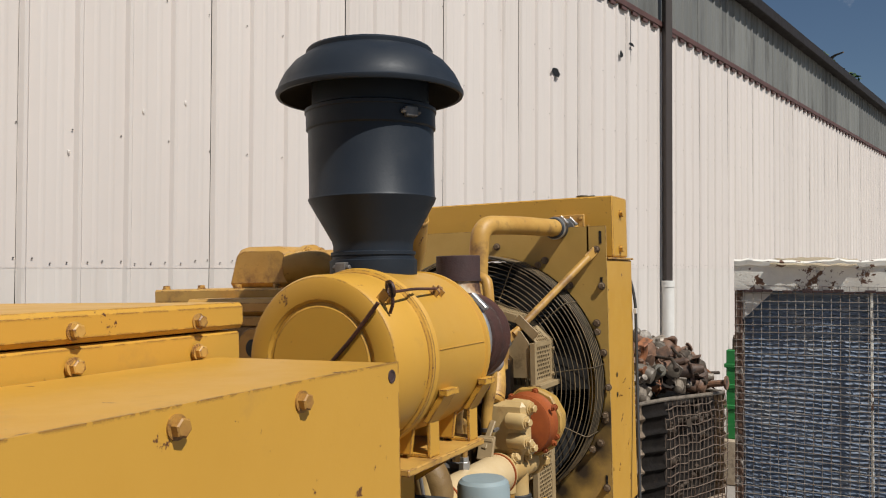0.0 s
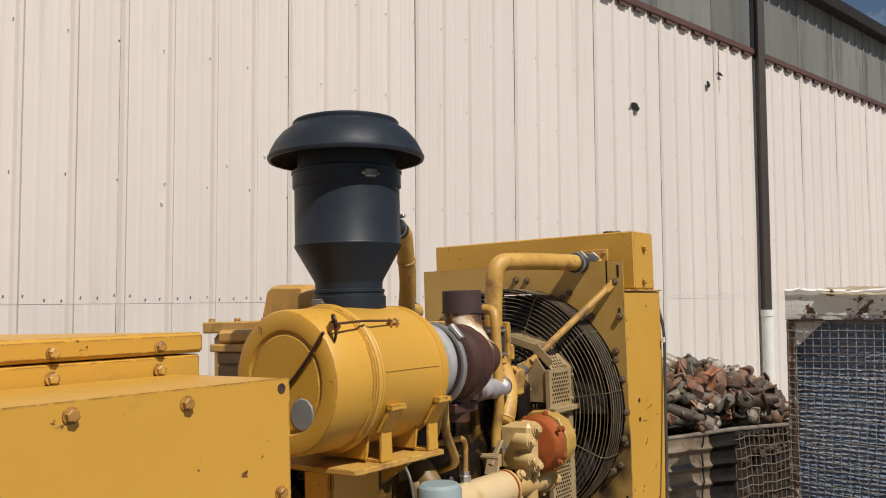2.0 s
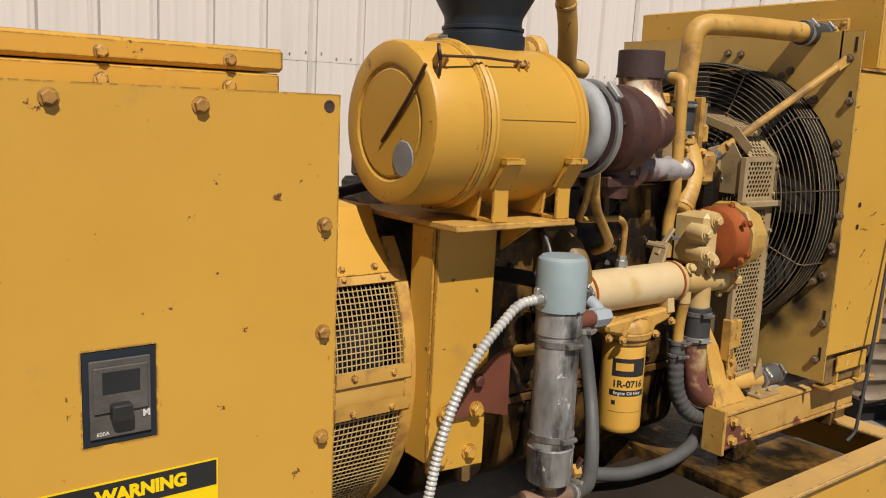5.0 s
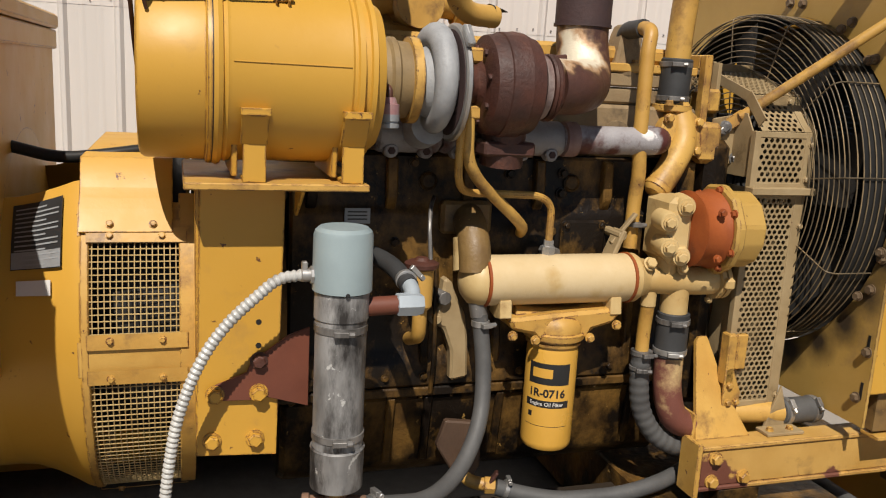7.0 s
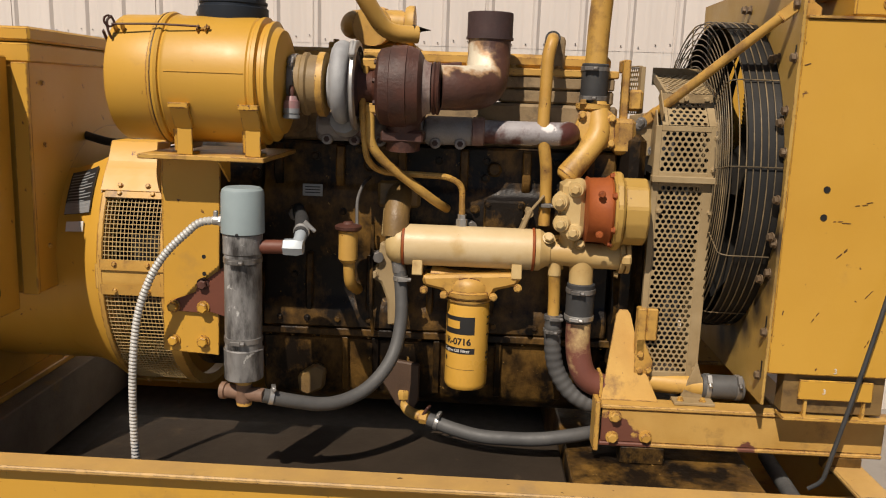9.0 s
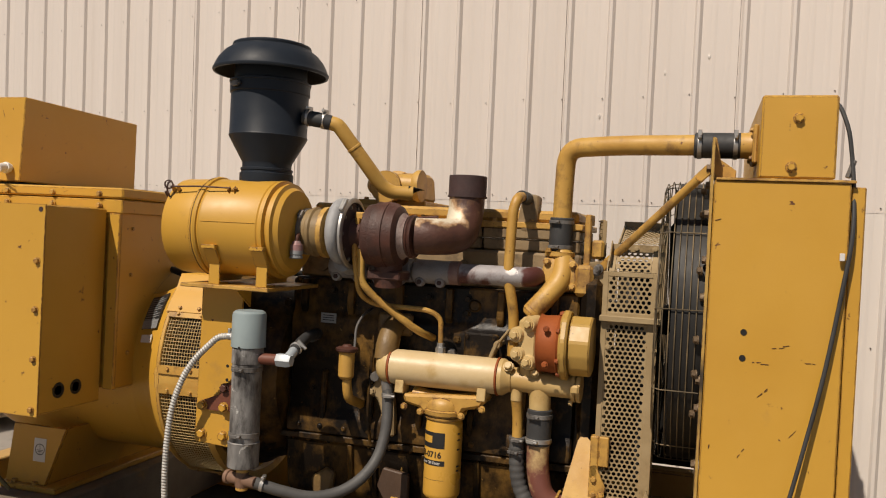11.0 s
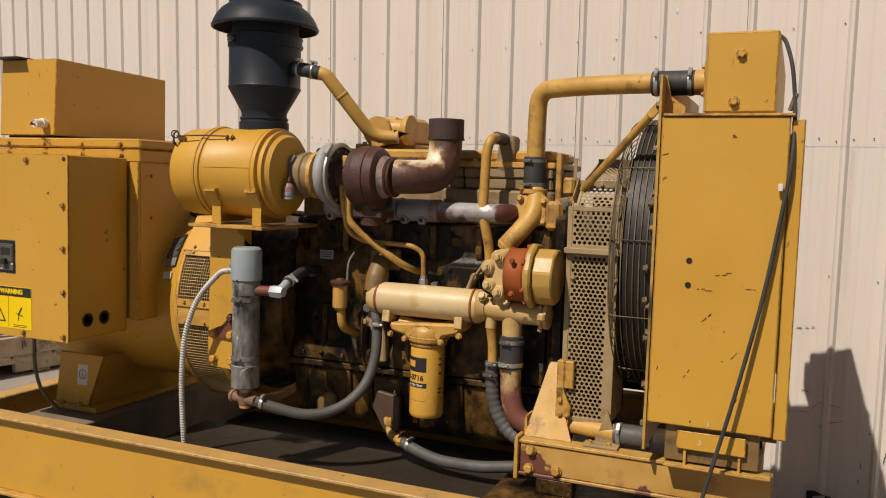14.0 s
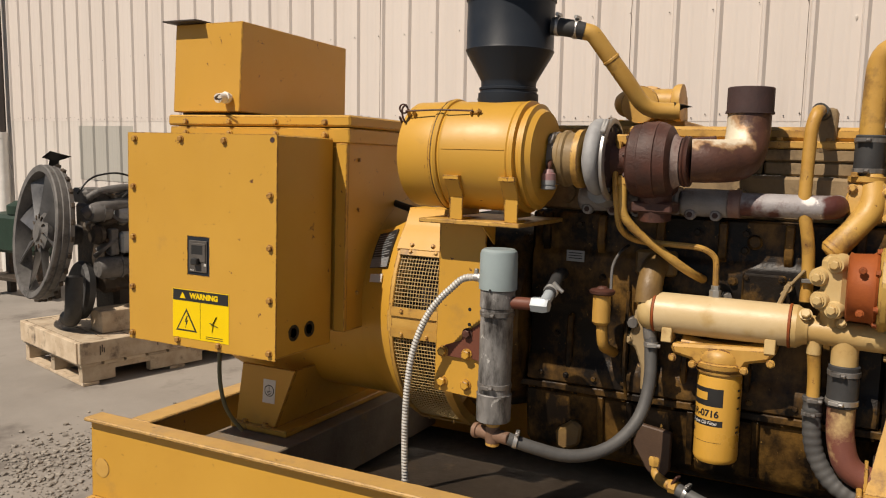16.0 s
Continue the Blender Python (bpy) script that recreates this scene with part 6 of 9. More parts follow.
    lathe(bm, (-1.138, 2.272, 1.440), (0, 0, 1), [(0, 0.046), (0.010, 0.048), (0.014, 0.040), (0.022, 0.036)], 24)
    part("outlet", bm, head_tan, t, "dusty brown breather outlet")
    clamp(t, (-1.003, 2.268, 1.098), (0, 0, 1), 0.017, 0.012, tube_grey, (1, 0, 0))


def pump_and_cooler():
    t = thing("water_pump", (-0.92, 2.4, 1.0), "cream water pump body with red gasket section", "pump")
    cx, cz = -0.935, 1.098
    bm = bmesh.new()
    box(bm, -1.02, -0.90, 2.305, 2.368, 1.02, 1.175, 0.014)
    for y, z in ((2.312, 1.120), (2.318, 1.062), (2.352, 1.155), (2.352, 1.04)):
        lathe(bm, (-0.95, y, z), (1, -0.25, 0), [(0, 0.026), (0.05, 0.024), (0.06, 0.020)], 20)
    part("body", bm, cream, t)
    for y, z in ((2.300, 1.120), (2.306, 1.062), (2.340, 1.155), (2.340, 1.04)):
        d = Vector((1, -0.25, 0)).normalized()
        bolt(t, Vector((-0.95, y + 0.012, z)) + d * 0.062, d, 0.012, cream)
    bm = bmesh.new()
    lathe(bm, (cx, 2.366, cz), (0, 1, 0), [(0, 0.080), (0.004, 0.090), (0.012, 0.086), (0.055, 0.088), (0.064, 0.094), (0.070, 0.090)], 36)
    part("drive_housing", bm, rust_red, t, "red primer drive housing")
    bm = bmesh.new()
    pts = [(cx + 0.105 * math.cos(radians(a)), cz + 0.108 * math.sin(radians(a))) for a in (12, 48, 80, 110, 150, 200, 240, 285, 315, 345)]
    prism(bm, pts, 1, 2.437, 2.462, 0.006)
    pts = [(cx + 0.088 * math.cos(radians(a)), cz + 0.092 * math.sin(radians(a))) for a in (12, 48, 80, 110, 150, 200, 240, 285, 315, 345)]
    prism(bm, pts, 1, 2.4625, 2.528, 0.005)
    part("cover", bm, yellow_dust, t, "yellow faceted pump cover", 14)
    for a in (30, 78, 130, 300, 335):
        bolt(t, (cx + 0.094 * math.cos(radians(a)), 2.437, cz + 0.096 * math.sin(radians(a))), (0, -1, 0), 0.008, rust_red)
    for a, z in ((1, 1.15), (1, 1.045)):
        bolt(t, (cx + 0.088, 2.40, z), (1, 0, 0), 0.008, rust_red)
    c = thing("oil_cooler", (-0.955, 2.05, 0.91), "cream cylindrical oil cooler with brown joint bands", "oil cooler")
    ax, az = -0.962, 0.978
    bm = bmesh.new()
    lathe(bm, (ax, 1.885, az), (0, 1, 0), [(0, 0.054), (0.001, 0.0565), (0.352, 0.0565), (0.353, 0.054)], 40)
    part("shell", bm, cream_shell, c)
    for y in (1.880, 2.234):
        bm = bmesh.new()
        lathe(bm, (ax, y, az), (0, 1, 0), [(0, 0.056), (0.001, 0.0595), (0.007, 0.0595), (0.008, 0.056)], 40)
        part("joint_band", bm, rust_red, c, "red-brown joint band")
    bm = bmesh.new()
    lathe(bm, (ax, 1.879, az), (0, -1, 0), [(0, 0.0575), (0.012, 0.0575), (0.028, 0.050), (0.042, 0.034), (0.048, 0.012), (0.049, 0.0)], 32)
    tube(bm, [(ax - 0.01, 1.855, az + 0.02), (ax - 0.03, 1.857, az + 0.09)], 0.036, 18, 0.02)
    part("end_bell", bm, cream, c)
    bm = bmesh.new()
    lathe(bm, (ax, 2.243, az), (0, 1, 0), [(0, 0.0575), (0.012, 0.0575), (0.03, 0.046), (0.04, 0.044)], 32)
    tube(bm, [(ax, 2.26, az), (ax + 0.01, 2.33, az - 0.004), (ax + 0.008, 2.42, az - 0.008), (ax + 0.008, 2.475, az - 0.008)], 0.036, 24, 0.04)
    tube(bm, [(ax + 0.008, 2.372, az - 0.02), (ax + 0.008, 2.374, az - 0.10)], 0.033, 24, 0.02)
    tube(bm, [(ax + 0.012, 2.335, az + 0.015), (ax + 0.02, 2.335, az + 0.06)], 0.028, 20, 0.02)
    tube(bm, [(ax + 0.012, 2.30, az - 0.01), (ax + 0.012, 2.30, az - 0.066)], 0.018, 16, 0.02)
    part("tee_casting", bm, cream, c, "cream cast tee")
    bm = bmesh.new()
    lathe(bm, (ax + 0.008, 2.470, az - 0.008), (0, 1, 0), [(0, 0.038), (0.001, 0.046), (0.012, 0.046), (0.0135, 0.038), (0.016, 0.038), (0.017, 0.046), (0.028, 0.046), (0.030, 0.034)], 24)
    oriented(bm, (ax + 0.008, 2.485, az - 0.008), (0.026, 0.12, 0.028), (0, 1, 0), 0.006)
    part("end_flange", bm, cream, c)
    for dz in (-0.055, 0.055):
        bolt(c, (ax + 0.008 , 2.4705, az - 0.008 + dz * 0.9), (0, -1, 0), 0.008, cream)
    bolt(c, (ax + 0.04, 2.276, az + 0.04), (1, 0, 0.6), 0.013, cream)
    bolt(c, (ax + 0.045, 2.36, az + 0.028), (1, 0, 0.4), 0.011, cream)
    for y in (1.925, 2.195):
        bm = bmesh.new()
        prism(bm, [(ax + 0.03, az - 0.047), (ax + 0.046, az - 0.034), (ax + 0.052, az - 0.075), (ax + 0.02, az - 0.082), (ax - 0.02, az - 0.075), (ax - 0.01, az - 0.05)], 1, y - 0.014, y + 0.014, 0.002)
        part("mount_lug", bm, cream, c)
    # filter head
    h = thing("filter_head", (-0.965, 2.07, 0.84), "yellow cast oil filter head", "filter head")
    fx, fy = -0.963, 2.068
    bm = bmesh.new()
    prism(bm, [(1.935, 0.900), (1.945, 0.872), (1.995, 0.862), (2.01, 0.845), (2.128, 0.845), (2.14, 0.868), (2.195, 0.882), (2.215, 0.912), (2.19, 0.916), (2.05, 0.908)], 0, -1.02, -0.915, 0.008)
    lathe(bm, (fx, fy, 0.828), (0, 0, 1), [(0, 0.056), (0.002, 0.063), (0.008, 0.064), (0.010, 0.060), (0.014, 0.060), (0.017, 0.070), (0.030, 0.072), (0.034, 0.066), (0.05, 0.066), (0.064, 0.058), (0.072, 0.046)], 40)
    tube(bm, [(-0.965, 1.96, 0.895), (-0.963, 2.03, 0.884), (-0.963, 2.11, 0.884), (-0.965, 2.185, 0.897)], 0.027, 16, 0.03)
    part("casting", bm, yellow_old, h)
    for y, z, s in ((1.945, 0.862, 1), (2.20, 0.878, 1), (2.0, 0.85, 1), (2.135, 0.85, 1)):
        bolt(h, (-0.914, y, z), (1, 0, 0), 0.009)
    f = thing("oil_filter", (fx, fy, 0.578), "yellow spin-on oil filter with black and white label", "oil filter")
    bm = bmesh.new()
    lathe(bm, (fx, fy, 0.578), (0, 0, 1), [(0, 0.046), (0.003, 0.054), (0.010, 0.0585), (0.018, 0.0595), (0.238, 0.0595), (0.246, 0.0575), (0.252, 0.056)], 48)
    part("can", bm, filter_yellow, f)

    def wrap(name, z0, z1, a0, a1, mat, off, parent, label=""):
        bm = bmesh.new()
        n = 10
        r = 0.0595 + off
        lo = [bm.verts.new((fx + r * math.cos(radians(a0 + (a1 - a0) * i / n)), fy + r * math.sin(radians(a0 + (a1 - a0) * i / n)), z0)) for i in range(n + 1)]
        hi = [bm.verts.new((fx + r * math.cos(radians(a0 + (a1 - a0) * i / n)), fy + r * math.sin(radians(a0 + (a1 - a0) * i / n)), z1)) for i in range(n + 1)]
        for i in range(n):
            bm.faces.new((lo[i], lo[i + 1], hi[i + 1], hi[i]))
        return part(name, bm, mat, parent, label)

    def wrap_words(name, text, size, z, a, mat, parent, bold=0.0):
        cu = bpy.data.curves.new(name, "FONT")
        cu.body, cu.size, cu.offset = text, size, bold
        cu.align_x, cu.align_y = "CENTER", "CENTER"
        tmp = bpy.data.objects.new("tmp", cu)
        me = bpy.data.meshes.new_from_object(tmp)
        bpy.data.objects.remove(tmp)
        r = 0.0595 + 0.0009
        for v in me.vertices:
            b = radians(a) + v.co.x / r
            v.co = Vector((fx + r * math.cos(b), fy + r * math.sin(b), z + v.co.y)) - BASE[parent]
        me.materials.clear()
        me.materials.append(mat)
        ob = new(name, me)
        ob.parent = parent
        BASE[ob] = BASE[parent]
        return ob
    lab = wrap("label_band", 0.742, 0.792, -76, 20, label_black, 0.0004, f, "black label band with a plain logo shape")
    wrap("logo_shape", 0.758, 0.780, -66, -20, filter_yellow, 0.0008, lab)
    wrap_words("part_number", "1R-0716", 0.026, 0.721, -31, label_black, f, 0.0008)
    lab = wrap("label_band", 0.687, 0.704, -80, 22, label_black, 0.0004, f)
    wrap_words("caption", "Engine Oil Filter", 0.0125, 0.6955, -30, label_white, lab, 0.0002)
    wrap("label_rule", 0.6415, 0.6425, -80, 22, label_black, 0.0004, f)
    wrap("label_rule", 0.662, 0.674, -72, -62, label_black, 0.0004, f)
    for z in (0.668, 0.682, 0.735, 0.765, 0.785):
        wrap("label_rule", z, z + 0.006, 62, 76, label_black, 0.0004, f)
    # lower water pipe
    w = thing("water_inlet_pipe", (-0.95, 2.4, 0.6), "rust-red water inlet elbow with black hose", "pipe")
    bm = bmesh.new()
    lathe(bm, (-0.953, 2.375, 0.782), (0, 0, 1), [(0, 0.035), (0.003, 0.0385), (0.108, 0.0385), (0.111, 0.035)], 28)
    part("hose", bm, rubber, w)
    for z in (0.797, 0.872):
        clamp(w, (-0.953, 2.375, z), (0, 0, 1), 0.039, 0.014, tube_grey if z > 0.85 else chrome, (1, -0.4, 0))
    bm = bmesh.new()
    tube(bm, [(-0.953, 2.375, 0.79), (-0.952, 2.376, 0.70), (-0.945, 2.40, 0.615), (-0.96, 2.50, 0.585), (-1.02, 2.56, 0.58)], 0.0345, 26, 0.09)
    part("elbow", bm, peel_red, w)
    # wrapped hose beside it
    v = thing("wrapped_hose", (-0.97, 2.31, 0.53), "grey spiral-wrapped hose under a yellow pipe", "hose")
    bm = bmesh.new()
    tube(bm, [(-0.95, 2.30, 0.915), (-0.965, 2.305, 0.85), (-0.965, 2.306, 0.76)], 0.0165, 16, 0.05)
    part("pipe", bm, yellow_old, v)
    bm = bmesh.new()
    ribbed(bm, [(-0.965, 2.306, 0.795), (-0.965, 2.306, 0.72), (-0.965, 2.318, 0.64), (-0.96, 2.36, 0.575), (-0.955, 2.41, 0.545), (-0.96, 2.47, 0.53)], 0.0245, 0.022, 16, 0.06, 0.08)
    part("hose", bm, hose_grey, v)
    clamp(v, (-0.965, 2.306, 0.79), (0, 0, 1), 0.0245, 0.012, tube_grey, (1, 0, 0))
    clamp(v, (-0.965, 2.306, 0.752), (0, 0, 1), 0.0245, 0.010, tube_grey, (1, -0.4, 0))


peel_red = material("peeling_red_pipe", (0.17, 0.055, 0.036), (0.12, 0.04, 0.03), 0.6, 0, 8, (0.52, 0.37, 0.17), 0.50, 6, None, 0, 40, 0.2, 120)
turbo()
pipes()
pump_and_cooler()


conduit_m = material("grey_conduit", (0.50, 0.49, 0.46), (0.38, 0.37, 0.35), 0.45, 0.1, 10, (0.16, 0.14, 0.11), 0.3, 20, None, 0, 40, 0.05, 150)


def heater():
    x, y = -0.675, 1.515
    t = thing("block_heater", (x, y, 0.6), "grey steel coolant heater tube with pale painted cap", "heater")
    bm = bmesh.new()
    lathe(bm, (x, y, 1.040), (0, 0, 1), [(0, 0.048), (0.002, 0.0525), (0.098, 0.0515), (0.106, 0.049), (0.112, 0.042), (0.114, 0.0)], 40)
    cap = part("cap", bm, cap_grey, t, "pale blue-grey painted cap")
    bm = bmesh.new()
    lathe(bm, (x, y, 0.745), (0, 0, 1), [(0, 0.043), (0.002, 0.0455), (0.245, 0.0455), (0.247, 0.048), (0.294, 0.048), (0.295, 0.044)], 40)
    part("tube", bm, galv, t)
    bm = bmesh.new()
    lathe(bm, (x, y, 0.672), (0, 0, 1), [(0, 0.044), (0.003, 0.048), (0.075, 0.0485), (0.078, 0.0495), (0.081, 0.046)], 40)
    part("lower_tube", bm, galv, t)
    for z in (0.975, 0.775):
        clamp(t, (x, y, z), (0, 0, 1), 0.0458, 0.014, tube_grey, (0.9, -0.15 if z > 0.9 else -0.1, 0))
    for a in (0, 2.1, 4.2):
        bolt(t, (x + 0.05 * math.cos(a), y + 0.05 * math.sin(a), 1.043), (math.cos(a), math.sin(a), 0), 0.004, label_black)
    bm = bmesh.new()
    cyl(bm, (x, y, 0.60), (x, y, 0.68), 0.019)
    part("drain_stub", bm, yellow_old, t)
    bm = bmesh.new()
    cyl(bm, (x - 0.012, y - 0.058, 0.632), (x + 0.012, y + 0.055, 0.632), 0.018, seg=16)
    lathe(bm, (x - 0.012, y - 0.062, 0.632), (0.2, 1, 0), [(0, 0.016), (0.002, 0.022), (0.014, 0.022), (0.016, 0.018)], 12)
    lathe(bm, (x, y, 0.606), (0, 0, 1), [(0, 0.012), (0.002, 0.019), (0.010, 0.022), (0.05, 0.020)], 12)
    part("tee", bm, tee_m, t, "dusty brown pipe tee")
    # outlet branch
    bm = bmesh.new()
    cyl(bm, (x, y + 0.04, 1.008), (x - 0.002, y + 0.11, 1.010), 0.017, seg=18)
    part("outlet_stub", bm, bracket_red, t, "red-brown outlet stub")
    bm = bmesh.new()
    lathe(bm, (x - 0.002, y + 0.098, 1.010), (0, 1, 0), [(0, 0.016), (0.003, 0.021), (0.036, 0.022), (0.050, 0.018)], 6)
    tube(bm, [(x - 0.002, y + 0.13, 1.012), (x - 0.03, y + 0.135, 1.030), (x - 0.055, y + 0.130, 1.040)], 0.015, 12, 0.02)
    part("elbow_fitting", bm, pale_zinc, t, "pale grey elbow fitting")
    h = thing("heater_outlet_hose", (-0.9, 1.6, 1.0), "dark rubber heater outlet hose to the block", "hose")
    bm = bmesh.new()
    tube(bm, [(x - 0.04, y + 0.133, 1.033), (-0.80, 1.635, 1.055), (-0.92, 1.60, 1.06), (-1.045, 1.572, 1.05)], 0.018, 16, 0.06)
    part("hose", bm, rubber, h)
    clamp(h, (x - 0.06, y + 0.131, 1.040), (-1, 0, 0.15), 0.0185, 0.010, chrome, (0, 1, 1))
    # conduit
    c = thing("flexible_conduit", (-0.73, 1.205, 0.375), "pale grey corrugated flexible conduit", "conduit")
    bm = bmesh.new()
    ribbed(bm, [(x, y - 0.068, 1.068), (-0.68, 1.405, 1.062), (-0.686, 1.300, 0.965), (-0.692, 1.240, 0.83), (-0.705, 1.216, 0.66), (-0.725, 1.207, 0.50), (-0.735, 1.206, 0.40)], 0.0108, 0.0100, 12, 0.12, 0.24)
    part("conduit", bm, conduit_m, c)
    bm = bmesh.new()
    cyl(bm, (x, y - 0.042, 1.068), (x, y - 0.072, 1.068), 0.012, seg=14)
    lathe(bm, (x, y - 0.050, 1.068), (0, -1, 0), [(0, 0.010), (0.001, 0.016), (0.006, 0.016), (0.007, 0.012)], 8)
    oriented(bm, (x, y - 0.066, 1.084), (0.010, 0.012, 0.016), (0, 1, 0), 0.002)
    part("connector", bm, chrome, c)
    bm = bmesh.new()
    lathe(bm, (-0.735, 1.206, 0.373), (0, 0, 1), [(0, 0.012), (0.001, 0.0165), (0.014, 0.0165), (0.016, 0.013), (0.040, 0.013)], 8)
    part("floor_connector", bm, chrome, c)
    # coolant hoses
    h = thing("heater_inlet_hose", (-0.8, 1.75, 0.57), "grey rubber heater hose looping up to the oil cooler", "hose")
    bm = bmesh.new()
    tube(bm, [(-0.664, 1.565, 0.632), (-0.690, 1.62, 0.612), (-0.745, 1.72, 0.580), (-0.82, 1.81, 0.600), (-0.885, 1.872, 0.675), (-0.925, 1.888, 0.78), (-0.945, 1.876, 0.905)], 0.0180, 20, 0.09)
    part("hose", bm, hose_grey, h)
    clamp(h, (-0.672, 1.585, 0.626), (-0.3, 1, -0.25), 0.0185, 0.012, chrome, (0, -0.2, 1))
    clamp(h, (-0.942, 1.878, 0.886), (0, 0, 1), 0.0185, 0.014, chrome, (1, 0.3, 0))
    bm = bmesh.new()
    cyl(bm, (-0.945, 1.875, 0.90), (-0.950, 1.868, 0.94), 0.019, seg=14)
    part("hose_stub", bm, tube_grey, h)
    v = thing("drain_valve", (-1.03, 1.91, 0.45), "grimy brass drain elbow and valve", "valve")
    bm = bmesh.new()
    tube(bm, [(-1.045, 1.885, 0.53), (-1.040, 1.890, 0.48), (-1.025, 1.91, 0.462), (-1.01, 1.945, 0.458)], 0.016, 12, 0.03)
    lathe(bm, (-1.04, 1.888, 0.50), (0, 0, 1), [(0, 0.018), (0.02, 0.022), (0.03, 0.018)], 8)
    lathe(bm, (-1.01, 1.940, 0.458), (0.3, 1, 0), [(0, 0.016), (0.002, 0.021), (0.026, 0.021), (0.028, 0.015)], 8)
    part("body", bm, yellow_old, v)
    bm = bmesh.new()
    oriented(bm, (-1.0, 1.955, 0.475), (0.05, 0.022, 0.008), (0.2, 0.5, 0.9), 0.002)
    part("handle", bm, rust, v)
    bm = bmesh.new()
    h = thing("drain_hose", (-0.97, 2.2, 0.38), "grey rubber drain hose along the skid", "hose")
    bm = bmesh.new()
    tube(bm, [(-1.0, 1.965, 0.455), (-0.985, 2.03, 0.437), (-0.96, 2.12, 0.425), (-0.94, 2.28, 0.433), (-0.95, 2.40, 0.452), (-1.02, 2.52, 0.452)], 0.020, 18, 0.08)
    part("hose", bm, hose_grey, h)
    clamp(h, (-0.995, 1.990, 0.449), (0.2, 1, -0.3), 0.0205, 0.012, chrome, (0, 0, 1))
    e = thing("starter_cable", (-1.2, 1.2, 1.2), "thick black battery cable behind the air cleaner", "cable")
    bm = bmesh.new()
    tube(bm, [(-1.10, 0.93, 1.235), (-1.08, 1.02, 1.215), (-1.06, 1.10, 1.225), (-1.12, 1.35, 1.26), (-1.2, 1.47, 1.24)], 0.012, 12, 0.08)
    part("cable", bm, black, e)


beam_paint = patched(material("peeling_beam_paint", (0.50, 0.30, 0.085), (0.40, 0.22, 0.05), 0.5, 0, 7, (0.20, 0.11, 0.04), 0.35, 8, RUST, 0.21, 34, 0.15, 100, 1, 0.2), [(0, -0.36, 0.06, 0.085), (0, -0.27, 0.03, 0.05), (0.0, 0.02, 0.045, 0.03)], (0.13, 0.045, 0.028), 0.006, 0.09, 26)


